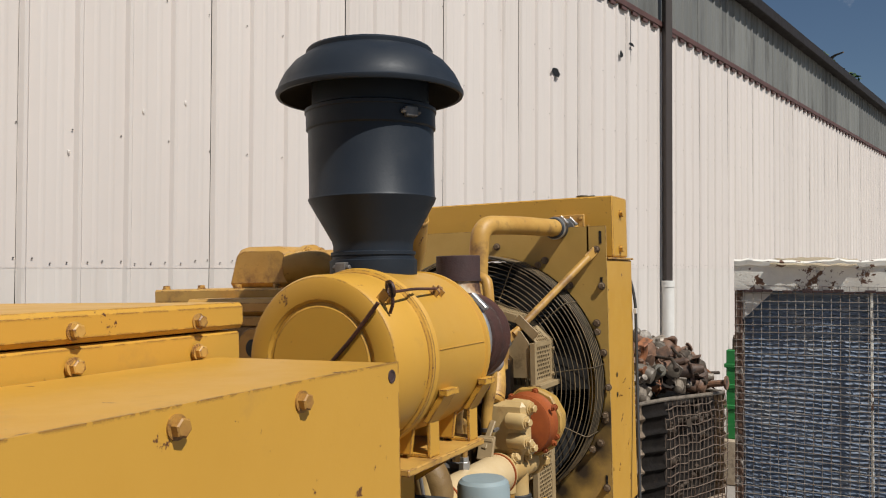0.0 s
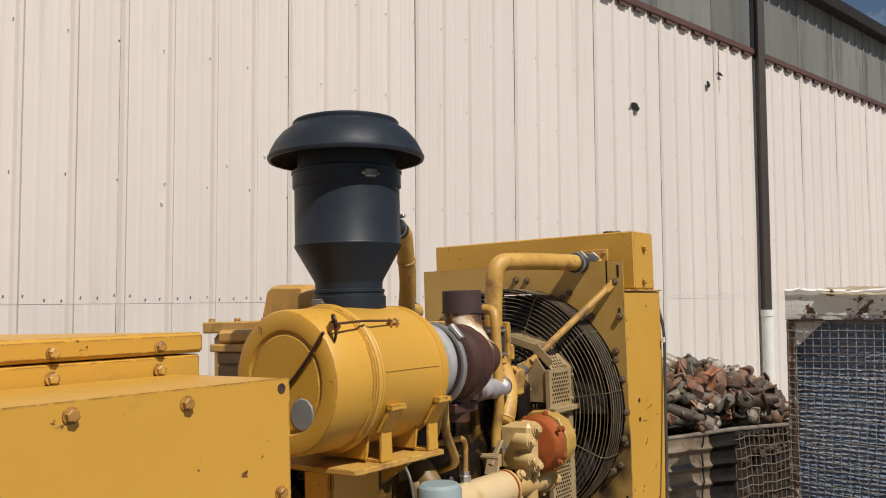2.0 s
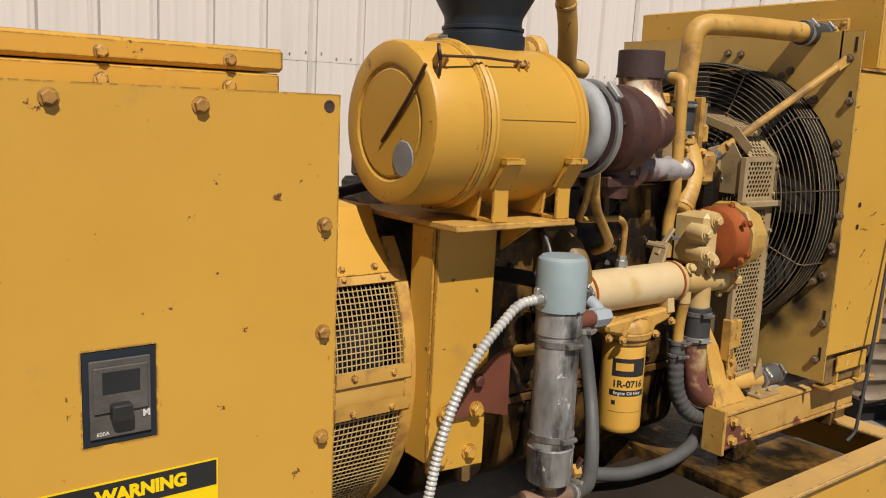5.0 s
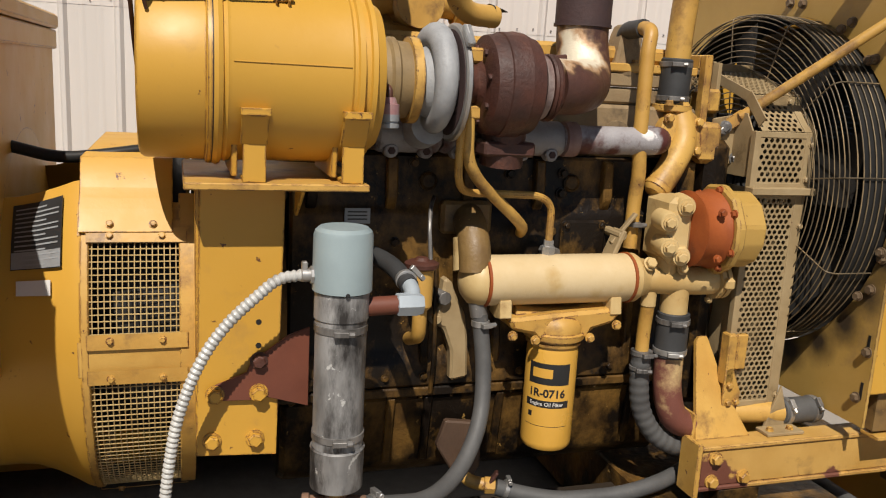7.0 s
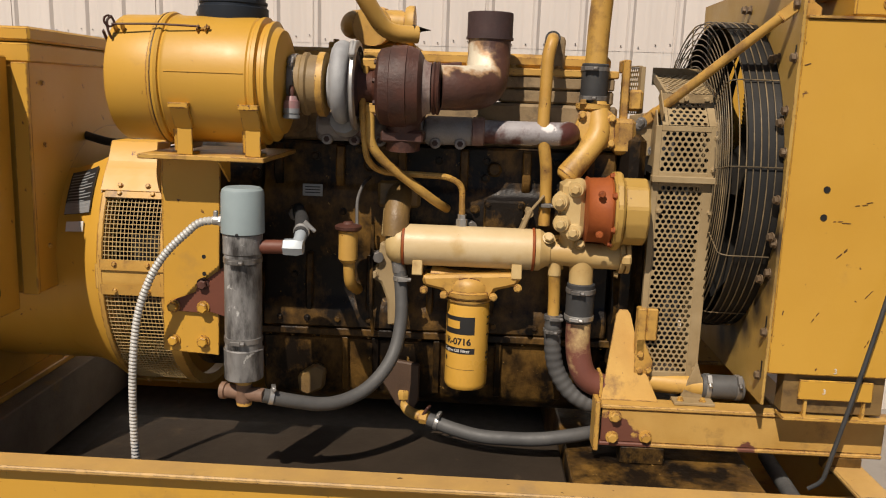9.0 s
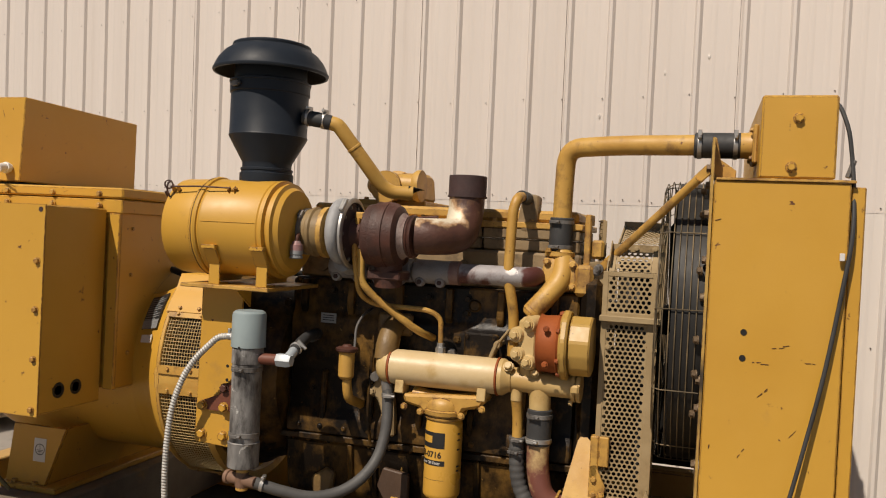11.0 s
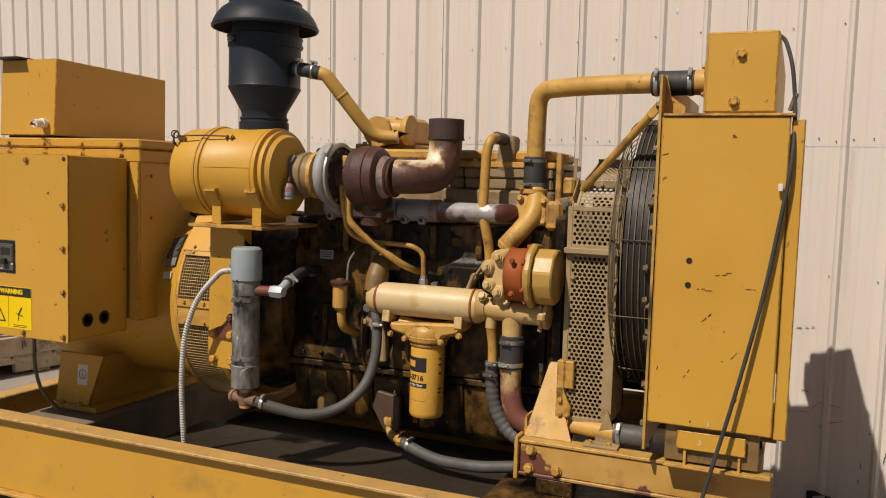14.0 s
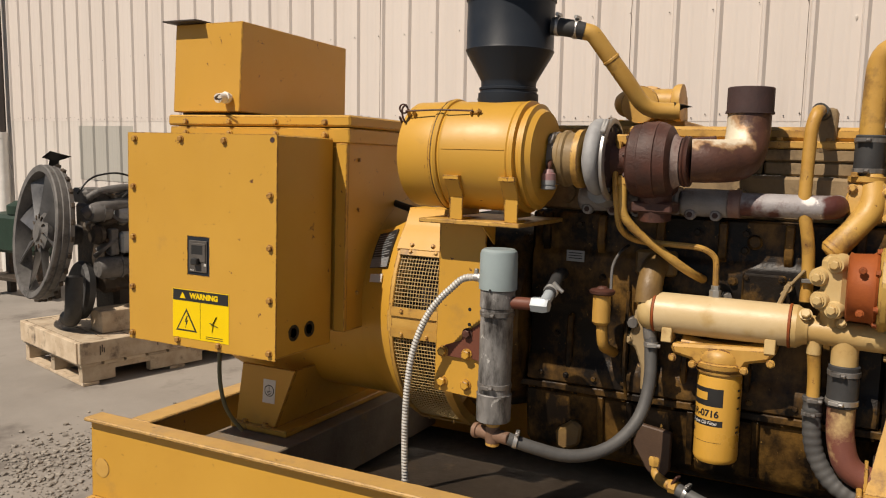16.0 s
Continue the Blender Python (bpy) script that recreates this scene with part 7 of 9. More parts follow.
def radiator():
    t = thing("radiator", (CX, 3.03, 0.60), "yellow steel-cased radiator with header tank", "radiator")
    XR, XL = -0.80, -1.72
    fc, fr = (CX, 1.175), 0.450
    # front plate with the fan opening
    bm = bmesh.new()
    x0, x1, z0, z1 = XL, XR + 0.004, 0.625, 1.715
    turns = sorted([2 * math.pi * i / 64 - math.pi + 0.01 for i in range(64)] + [math.atan2(z - fc[1], x - fc[0]) for x in (x0, x1) for z in (z0, z1)])
    n = len(turns)
    faces = []
    for y in (2.838, 2.846):
        ring, edge = [], []
        for a in turns:
            c, s = math.cos(a), math.sin(a)
            k = min(((x1 if c > 0 else x0) - fc[0]) / c, ((z1 if s > 0 else z0) - fc[1]) / s)
            ring.append(bm.verts.new((fc[0] + fr * c, y, fc[1] + fr * s)))
            edge.append(bm.verts.new((fc[0] + k * c, y, fc[1] + k * s)))
        for i in range(n):
            j = (i + 1) % n
            bm.faces.new((ring[i], ring[j], edge[j], edge[i]))
        faces.append((ring, edge))
    for k in (0, 1):
        for i in range(n):
            j = (i + 1) % n
            bm.faces.new((faces[0][k][i], faces[0][k][j], faces[1][k][j], faces[1][k][i]))
    soot = [(0.475 * math.cos(radians(a)), -0.19, 0.575 + 0.475 * math.sin(radians(a)), 0.075) for a in (-15, -28, -41, -54, -67, -80)]
    plate_paint = patched(material("sooty_plate_paint", (0.46, 0.285, 0.075), (0.38, 0.225, 0.05), 0.45, 0, 4, (0.26, 0.16, 0.07), 0.32, 5, RUST, 0.17, 34, 0.1, 90, 1, 0.15), soot, (0.045, 0.030, 0.017), 0.06, 0.06, 12)
    part("front_plate", bm, plate_paint, t)
    bm = bmesh.new()
    lathe(bm, (fc[0], 2.752, fc[1]), (0, 1, 0), [(0, fr - 0.006), (0, fr - 0.010), (0.094, fr - 0.010), (0.148, fr - 0.01), (0.148, fr - 0.006), (0, fr - 0.006)], 64, cap=False)
    part("shroud_ring", bm, black, t)
    bm = bmesh.new()
    box(bm, XL + 0.02, XR - 0.02, 2.98, 3.12, 0.72, 1.60, 0.004)
    core = part("core", bm, black, t, "dark finned core")
    bm = bmesh.new()
    for i in range(60):
        z = 0.735 + i * 0.0143
        box(bm, XL + 0.03, XR - 0.03, 2.974, 2.9785, z, z + 0.004, 0)
    tagged(part("fin", bm, charcoal, core), kind="stuff")
    # side panels
    for side, x in ((1, XR), (-1, XL)):
        bm = bmesh.new()
        box(bm, x, x - side * 0.012, 2.8475, 3.190, 0.708, 1.598, 0.003)
        panel = part("side_panel", bm, yellow, t)
        bm = bmesh.new()
        box(bm, x - side * 0.012, x - side * 0.075, 2.8475, 3.05, 0.712, 1.594, 0.003)
        part("inner_wall", bm, yellow, t)
        bm = bmesh.new()
        box(bm, x - side * 0.014, x - side * 0.034, 3.1925, 3.228, 0.70, 1.590, 0.003)
        part("rear_flange", bm, yellow, t)
        bm = bmesh.new()
        box(bm, x + side * 0.006, x - side * 0.06, 2.852, 3.20, 1.599, 1.606, 0.001)
        part("top_lip", bm, yellow_old, t)
    sx = XR + 0.001
    for y, z in ((2.944, 1.190), (2.944, 1.120)):
        bm = bmesh.new()
        lathe(bm, (sx, y, z), (1, 0, 0), [(0, 0.0085), (0.0008, 0.0085), (0.0004, 0.001)], 16)
        part("panel_hole", bm, black, t, "small round hole")
    rng = random.Random(11)
    bm = bmesh.new()
    for y, z, n_, a in ((3.041, 1.155, 0.020, 0.1), (3.055, 1.162, 0.012, 0.2), (2.99, 1.112, 0.018, 0.05), (3.005, 1.037, 0.022, 0.8), (2.998, 1.028, 0.014, 0.7), (2.95, 0.86, 0.016, 1.0), (3.08, 0.93, 0.010, 0.9), (3.0, 1.108, 0.008, 0), (2.86, 1.49, 0.01, 0.3), (2.87, 0.87, 0.006, 1.3), (3.09, 0.80, 0.008, 1.1), (3.11, 1.12, 0.016, 0)):
        for j in range(4):
            f = rng.uniform(-1, 1) * n_
            oriented(bm, (sx - 0.0002, y + f * math.cos(a), z + f * math.sin(a)), (rng.uniform(0.005, 0.011), 0.0010 + 0.0012 * rng.random(), 0.0010), (0, math.cos(a + rng.uniform(-0.2, 0.2)), math.sin(a + rng.uniform(-0.2, 0.2))), 0)
    tagged(part("scratch", bm, rust, t, "rusty scratches in the paint"), kind="stuff")
    # bolts round the opening and on the edge
    for x, z in ((-0.831, 1.633), (-0.815, 1.506), (-0.836, 1.378), (-0.815, 1.276), (-0.815, 1.047), (-0.834, 0.966), (-0.815, 0.814), (-0.828, 0.694), (-1.205, 1.655), (-1.255, 1.66), (-1.02, 1.60), (-0.93, 1.51)):
        bolt(t, (x, 2.838, z), (0, -1, 0), 0.011, bolt_dull)
    for z in (1.515, 1.675, 0.835, 0.715):
        bm = bmesh.new()
        box(bm, -0.819, -0.811, 2.8365, 2.8375, z - 0.022, z + 0.022, 0)
        part("slot", bm, black, t)
    # added dark sheet that keeps the space behind the fan guard black
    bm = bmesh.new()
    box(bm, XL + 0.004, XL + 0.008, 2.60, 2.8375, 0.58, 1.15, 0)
    part("shroud_side", bm, shade_black, t, "dark backing sheet added beyond the fan guard")
    # header tank
    bm = bmesh.new()
    box(bm, -1.745, -0.803, 2.960, 3.150, 1.6075, 1.830, 0.005)
    part("header_tank", bm, yellow, t)
    bm = bmesh.new()
    box(bm, -1.815, -1.746, 2.965, 3.145, 1.58, 1.70, 0.005)
    part("tank_end", bm, yellow, t)
    for y, z in ((3.053, 1.768), (3.040, 1.638)):
        bolt(t, (-0.803, y, z), (1, 0, 0), 0.012, yellow)
    bm = bmesh.new()
    lathe(bm, (-0.93, 3.05, 1.830), (0, 0, 1), [(0, 0.028), (0.004, 0.030), (0.010, 0.036), (0.013, 0.034), (0.014, 0.0)], 24)
    part("filler_cap", bm, tube_grey, t, "flat grey filler cap")
    bm = bmesh.new()
    lathe(bm, (-0.965, 2.962, 1.712), (0, -1, 0), [(0, 0.040), (0.045, 0.037), (0.05, 0.034)], 24)
    oriented(bm, (-0.965, 2.953, 1.712), (0.014, 0.12, 0.11), (0, 1, 0), 0.004)
    part("inlet_neck", bm, yellow_old, t)
    for dx, dz in ((-0.045, 0.04), (0.045, 0.04), (-0.045, -0.04), (0.045, -0.04)):
        bolt(t, (-0.965 + dx, 2.946, 1.712 + dz), (0, -1, 0), 0.007)
    bm = bmesh.new()
    prism(bm, [(2.838, 1.60), (2.905, 1.607), (2.905, 1.63), (2.862, 1.66), (2.850, 1.72), (2.838, 1.72)], 0, -0.865, -0.857, 0.001)
    part("hose_bracket", bm, yellow_old, t, "rust-stained hose bracket")
    # bottom frame
    for side in (1, -1):
        x = XR if side == 1 else XL
        bm = bmesh.new()
        box(bm, x - side * 0.004, x - side * 0.010, 2.935, 3.125, 0.640, 0.694, 0.002)
        part("base_plate", bm, yellow, t)
        bm = bmesh.new()
        box(bm, x - side * 0.02, x - side * 0.07, 2.90, 3.16, 0.60, 0.704, 0.002)
        part("base_channel", bm, yellow_dull, t)
        bm = bmesh.new()
        for y in (2.955, 3.105):
            box(bm, x - side * 0.010, x - side * 0.05, y, y + 0.008, 0.59, 0.64, 0.001)
        box(bm, x - side * 0.002, x - side * 0.06, 2.90, 3.195, 0.583, 0.592, 0.001)
        part("base_foot", bm, yellow_old, t)
    words("chalk_mark", "3", 0.020, (sx + 0.0005, 3.02, 0.722), (0, 1, 0), (0, 0, 1), label_white, t)
    words("chalk_mark", "3", 0.020, (XR - 0.0035, 3.0, 0.664), (0, 1, 0), (0, 0, 1), label_white, t)
    # mounting beams
    for side in (1, -1):
        x = CX + side * 0.385
        b = thing("radiator_beam", (x, 2.82, 0.41), "yellow channel beam under the radiator with rusty bolted end", "beam", "beams under the radiator")
        bm = bmesh.new()
        box(bm, x - 0.055, x + 0.012, 2.44, 3.20, 0.565, 0.577, 0.003)
        box(bm, x - 0.004, x + 0.006, 2.445, 3.20, 0.472, 0.5645, 0.002)
        box(bm, x - 0.055, x + 0.012, 2.44, 3.20, 0.460, 0.4715, 0.003)
        part("channel", bm, beam_paint, b)
        bm = bmesh.new()
        box(bm, x - 0.06, x + 0.014, 2.425, 2.4385, 0.445, 0.585, 0.002)
        part("end_plate", bm, yellow_old, b, "worn yellow end plate")
        for y, z in ((2.48, 0.545), (2.475, 0.485), (2.565, 0.490)):
            bolt(b, (x + side * 0.008, y, z), (side, 0, 0), 0.014, yellow_old)
        bm = bmesh.new()
        box(bm, x - 0.05, x + 0.01, 2.50, 2.62, 0.4105, 0.4595, 0.003)
        part("packing", bm, yellow_grimy, b)
        bm = bmesh.new()
        box(bm, x - 0.05, x + 0.01, 3.06, 3.15, 0.4115, 0.4595, 0.003)
        part("packing", bm, yellow_grimy, b)
    # hanging cable
    k = thing("hanging_cable", (-0.76, 3.18, 1.0), "black cable hanging down the radiator side", "cable")
    bm = bmesh.new()
    tube(bm, [(-0.92, 3.145, 1.834), (-0.88, 3.162, 1.815), (-0.850, 3.184, 1.745), (-0.842, 3.199, 1.625), (-0.790, 3.200, 1.47), (-0.780, 3.148, 1.10), (-0.765, 3.085, 0.80), (-0.755, 3.04, 0.61), (-0.75, 3.0, 0.44), (-0.76, 2.97, 0.415)], 0.0058, 10, 0.12)
    part("cable", bm, rubber, k)
    bm = bmesh.new()
    oriented(bm, (-0.845, 3.192, 1.640), (0.05, 0.012, 0.012), (0, 0.3, 1), 0.002)
    part("cable_clip", bm, tube_grey, k)
    bm = bmesh.new()
    box(bm, -0.792, -0.780, 3.168, 3.180, 1.395, 1.415, 0.001)
    part("tag", bm, label_white, k, "small white tag")


def fan():
    t = thing("cooling_fan", (CX, 2.76, 1.175), "black bladed cooling fan behind the guard", "fan")
    c = Vector((CX, 2.77, 1.175))
    for i in range(8):
        a = i * math.pi / 4 + 0.2
        e, q = Vector((math.cos(a), 0, math.sin(a))), Vector((-math.sin(a), 0, math.cos(a)))
        bm = bmesh.new()
        rows = []
        for r in (0.07, 0.18, 0.30, 0.415):
            w = 0.05 + 0.13 * (r - 0.07)
            tilt = 0.035
            row = []
            for dy in (-0.0015, 0.0015):
                row.append([bm.verts.new(c + e * r + q * w * s + Vector((0, s * tilt + dy, 0))) for s in (-1, 1)])
            rows.append(row)
        for a_, b_ in zip(rows, rows[1:]):
            for s in (0, 1):
                bm.faces.new((a_[s][0], a_[s][1], b_[s][1], b_[s][0]))
            for s in (0, 1):
                bm.faces.new((a_[0][s], a_[1][s], b_[1][s], b_[0][s]))
        part("blade", bm, black, t)
    bm = bmesh.new()
    lathe(bm, c - Vector((0, 0.04, 0)), (0, 1, 0), [(0, 0.05), (0.01, 0.085), (0.06, 0.085), (0.07, 0.05)], 32)
    part("hub", bm, black, t)
    g = thing("fan_guard", (CX, 2.75, 0.73), "round black wire fan guard of many rings", "guard")
    def ring(r, y, w=0.0017, seg=72):
        bm = bmesh.new()
        rings = []
        for i in range(seg):
            a = 2 * math.pi * i / seg
            o = Vector((CX + r * math.cos(a), y, 1.175 + r * math.sin(a)))
            e = Vector((math.cos(a), 0, math.sin(a)))
            rings.append([bm.verts.new(o + e * w * math.cos(j * math.pi / 2.5) + Vector((0, w * math.sin(j * math.pi / 2.5), 0))) for j in range(5)])
        for i in range(seg):
            p, q = rings[i], rings[(i + 1) % seg]
            for j in range(5):
                bm.faces.new((p[j], p[(j + 1) % 5], q[(j + 1) % 5], q[j]))
        part("ring", bm, wire_m, g, sharp=80)
    for i in range(21):
        ring(0.115 + i * 0.0158, 2.702 - 0.006 * math.cos(i / 21 * 3.1))
    for y in (2.712, 2.729, 2.747, 2.765, 2.783, 2.801, 2.820):
        ring(0.4475 if y > 2.72 else 0.441, y, 0.0019)
    for i in range(12):
        a = radians(i * 30 + 8)
        e = Vector((math.cos(a), 0, math.sin(a)))
        o = Vector((CX, 0, 1.175))
        bm = bmesh.new()
        tube(bm, [o + e * 0.11 + Vector((0, 2.7045, 0)), o + e * 0.442 + Vector((0, 2.7075, 0)), o + e * 0.4515 + Vector((0, 2.73, 0)), o + e * 0.4515 + Vector((0, 2.836, 0))], 0.0018, 6, 0.012)
        part("spoke", bm, wire_m, g)
    for a in (22, -2, -14, -30, 46, 62):
        p = Vector((CX + 0.462 * math.cos(radians(a)), 2.826, 1.175 + 0.462 * math.sin(radians(a))))
        bolt(g, p, (0.2, -1, 0), 0.010, bolt_dull)


def perforated(bm, o, u, v, w, h, pitch, r):
    """Sheet with staggered round holes; o is its lower corner, u and v run along its edges."""
    o, u, v = Vector(o), Vector(u).normalized(), Vector(v).normalized()
    nrm = u.cross(v)
    rows = max(1, int(h / (pitch * 0.866)))
    ph = h / rows
    for j in range(rows):
        cols = max(1, int(w / pitch))
        pw = w / cols
        off = 0.5 if j % 2 else 0.0
        for i in range(cols + (1 if off else 0)):
            lo = max(0.0, (i - off) * pw)
            hi = min(w, (i + 1 - off) * pw)
            full = hi - lo > pw * 0.9
            a = [(lo, j * ph), ((lo + hi) / 2, j * ph), (hi, j * ph), (hi, (j + 0.5) * ph), (hi, (j + 1) * ph), ((lo + hi) / 2, (j + 1) * ph), (lo, (j + 1) * ph), (lo, (j + 0.5) * ph)]
            outer = [bm.verts.new(o + u * x + v * y) for x, y in a]
            if not full:
                bm.faces.new(outer)
                continue
            c = ((lo + hi) / 2, (j + 0.5) * ph)
            ang = [-135, -90, -45, 0, 45, 90, 135, 180]
            inner = [bm.verts.new(o + u * (c[0] + r * math.cos(radians(q))) + v * (c[1] + r * math.sin(radians(q)))) for q in ang]
            deep = [bm.verts.new(p.co - nrm * 0.0018) for p in inner]
            for k in range(8):
                m = (k + 1) % 8
                bm.faces.new((outer[k], outer[m], inner[m], inner[k]))
                bm.faces.new((inner[k], inner[m], deep[m], deep[k]))
    bmesh.ops.remove_doubles(bm, verts=bm.verts, dist=0.0003)


def belt_guard():
    t = thing("belt_guard", (-0.96, 2.63, 0.60), "dusty tan perforated sheet-metal belt guard", "guard")
    X = -0.957
    # sides lean outwards a little towards the top
    def panel(name, y0, y1, z0, z1, x=X):
        bm = bmesh.new()
        perforated(bm, (x, y0 + 0.016, z0 + 0.014), (0, 1, 0), (0, 0, 1), y1 - y0 - 0.046, z1 - z0 - 0.028, 0.0150, 0.0058)
        p = part(name, bm, guard_m, t)
        bm = bmesh.new()
        box(bm, x - 0.016, x + 0.002, y0, y0 + 0.016, z0, z1, 0.001)
        box(bm, x - 0.016, x + 0.002, y1 - 0.030, y1, z0, z1, 0.001)
        box(bm, x - 0.016, x + 0.002, y0 + 0.016, y1 - 0.030, z0, z0 + 0.014, 0.001)
        box(bm, x - 0.016, x + 0.002, y0 + 0.016, y1 - 0.030, z1 - 0.014, z1, 0.001)
        part("panel_frame", bm, guard_m, p)
    panel("lower_panel", 2.546, 2.712, 0.635, 1.183)
    panel("upper_panel", 2.546, 2.722, 1.192, 1.328)
    for y in (2.566, 2.706):
        bm = bmesh.new()
        box(bm, -1.15, X - 0.017, y, y + 0.003, 0.64, 1.19 if y < 2.6 else 1.355, 0.0005)
        part("end_sheet", bm, guard_m, t)
    # dark sheet and belts added as backing, so the guard's holes stay dark
    bm = bmesh.new()
    box(bm, -1.195, -1.191, 2.57, 2.705, 0.64, 1.36, 0)
    part("inner_sheet", bm, shade_black, t, "dark backing sheet added behind the guard's holes")
    for y in (2.61, 2.635, 2.66, 2.685):
        bm = bmesh.new()
        box(bm, -1.19, -1.152, y - 0.010, y + 0.010, 0.66, 1.36, 0.003)
        part("drive_belt", bm, rubber, t, "dark rubber drive belt added as backing inside the guard")
    bm = bmesh.new()
    box(bm, X - 0.01, X + 0.022, 2.542, 2.725, 1.178, 1.196, 0.002)
    part("joint_angle", bm, guard_m, t)
    # the sheet bends back at the top; a hood with its own perforated roof follows
    v = Vector((-0.72, 0, 0.69)).normalized()
    bm = bmesh.new()
    perforated(bm, (X, 2.580, 1.330), (0, 1, 0), v, 0.104, 0.086, 0.0150, 0.0058)
    slope = part("sloped_panel", bm, guard_m, t)
    for y0, w in ((2.5705, 0.017), (2.7035, 0.037)):
        bm = bmesh.new()
        oriented(bm, Vector((X, y0, 1.330)) + v * 0.043, (0.090, w, 0.003), v, 0.001)
        part("slope_margin", bm, guard_m, slope)
    bm = bmesh.new()
    oriented(bm, Vector((X + 0.004, 2.586, 1.336)) + v * 0.088, (0.050, 0.003, 0.030), (0, 1, 0), 0.001)
    oriented(bm, Vector((X + 0.004, 2.562, 1.345)) + v * 0.05, (0.09, 0.004, 0.03), v, 0.001)
    part("folded_lip", bm, guard_m, t)
    bm = bmesh.new()
    box(bm, X - 0.078, X - 0.073, 2.60, 2.725, 1.386, 1.412, 0.001)
    box(bm, X - 0.120, X - 0.0785, 2.60, 2.725, 1.408, 1.412, 0.001)
    part("hood_angle", bm, guard_m, t)
    for y in (2.635, 2.69):
        bolt(t, (X - 0.073, y, 1.399), (1, 0, 0), 0.007, guard_m)
    w = Vector((-0.93, 0, 0.28)).normalized()
    bm = bmesh.new()
    perforated(bm, (X - 0.080, 2.585, 1.414), (0, 1, 0), w, 0.125, 0.19, 0.0150, 0.0058)
    hood = part("hood_panel", bm, guard_m, t)
    bm = bmesh.new()
    for y in (2.580, 2.715):
        oriented(bm, Vector((X - 0.080, y, 1.406)) + w * 0.095, (0.20, 0.005, 0.026), w, 0.001)
    oriented(bm, Vector((X - 0.080, 2.647, 1.406)) + w * 0.195, (0.14, 0.005, 0.05), (0, 1, 0), 0.001)
    part("hood_edge", bm, guard_m, hood)
    bm = bmesh.new()
    prism(bm, [(-1.070, 1.215), (-0.975, 1.215), (-0.975, 1.325), (-1.005, 1.368), (-1.045, 1.368), (-1.070, 1.335)], 1, 2.552, 2.556, 0.001)
    part("side_plate", bm, guard_m, t, "dusty five-sided side plate")
    bm = bmesh.new()
    perforated(bm, (-1.118, 2.521, 1.352), (-0.98, -0.2, 0.0), (0, 0, 1), 0.14, 0.130, 0.0150, 0.0058)
    back = part("back_panel", bm, guard_m, t)
    bm = bmesh.new()
    oriented(bm, (-1.108, 2.526, 1.417), (0.020, 0.012, 0.134), (0.98, 0.2, 0), 0.001)
    oriented(bm, (-1.187, 2.507, 1.485), (0.15, 0.010, 0.004), (0.98, 0.2, 0), 0.001)
    part("panel_frame", bm, guard_m, back)
    bm = bmesh.new()
    prism(bm, [(2.49, 1.24), (2.57, 1.24), (2.58, 1.30), (2.575, 1.345), (2.545, 1.36), (2.49, 1.35)], 0, -1.055, -1.047, 0.002)
    part("hinge_bracket", bm, guard_m, t)
    for y, z in ((2.51, 1.26), (2.515, 1.322), (2.56, 1.255)):
        bolt(t, (-1.047, y, z), (1, 0, 0), 0.012, tube_grey)
    for y, z in ((2.708, 1.30), (2.705, 1.215), (2.575, 0.76), (2.705, 0.66), (2.57, 1.10), (2.705, 1.10)):
        bolt(t, (X + 0.002, y, z), (1, 0, 0), 0.007, guard_m)
    bm = bmesh.new()
    box(bm, -0.975, -0.940, 2.535, 2.560, 0.700, 0.830, 0.003)
    box(bm, -0.955, -0.940, 2.5605, 2.590, 0.74, 0.83, 0.003)
    part("latch_plate", bm, yellow_old, t)
    b = thing("guard_bracket", (-0.93, 2.52, 0.577), "yellow triangular upright bracket holding the guard", "bracket")
    bm = bmesh.new()
    a = [(-0.905, 2.445, 0.578), (-0.905, 2.600, 0.578), (-0.955, 2.556, 0.675), (-1.015, 2.528, 0.795), (-1.012, 2.518, 0.808), (-1.012, 2.496, 0.808), (-1.010, 2.488, 0.795)]
    lo = [bm.verts.new(Vector(p_) - Vector((0.010, 0, 0.004))) for p_ in a]
    hi = [bm.verts.new(p_) for p_ in a]
    bm.faces.new(lo)
    bm.faces.new(hi[::-1])
    for i in range(len(a)):
        bm.faces.new((lo[i], lo[(i + 1) % len(a)], hi[(i + 1) % len(a)], hi[i]))
    box(bm, -0.99, -0.9165, 2.440, 2.449, 0.578, 0.64, 0.001)
    part("upright", bm, yellow_old, b)
    bm = bmesh.new()
    prism(bm, [(2.535, 0.605), (2.575, 0.600), (2.585, 0.68), (2.555, 0.745), (2.535, 0.74)], 0, -0.947, -0.940, 0.001)
    part("bolted_plate", bm, yellow_old, b)
    for y, z in ((2.547, 0.615), (2.550, 0.655), (2.573, 0.656), (2.549, 0.70)):
        bolt(b, (-0.940, y, z), (1, 0, 0), 0.008)
    bm = bmesh.new()
    prism(bm, [(2.665, 0.578), (2.745, 0.578), (2.735, 0.60), (2.715, 0.66), (2.705, 0.69)], 0, -0.942, -0.934, 0.001)
    box(bm, -0.9335, -0.885, 2.64, 2.75, 0.5785, 0.586, 0.001)
    part("angle_foot", bm, guard_m, b)
    for y in (2.66, 2.72):
        bolt(b, (-0.905, y, 0.586), (0, 0, 1), 0.008)
    s = thing("radiator_strut", (-0.95, 2.67, 1.32), "yellow tubular brace from engine to radiator", "brace")
    bm = bmesh.new()
    a, z = Vector((-1.050, 2.525, 1.330)), Vector((-0.836, 2.828, 1.626))
    tube(bm, [a + (z - a) * 0.09, z - (z - a) * 0.07], 0.0125, 16)
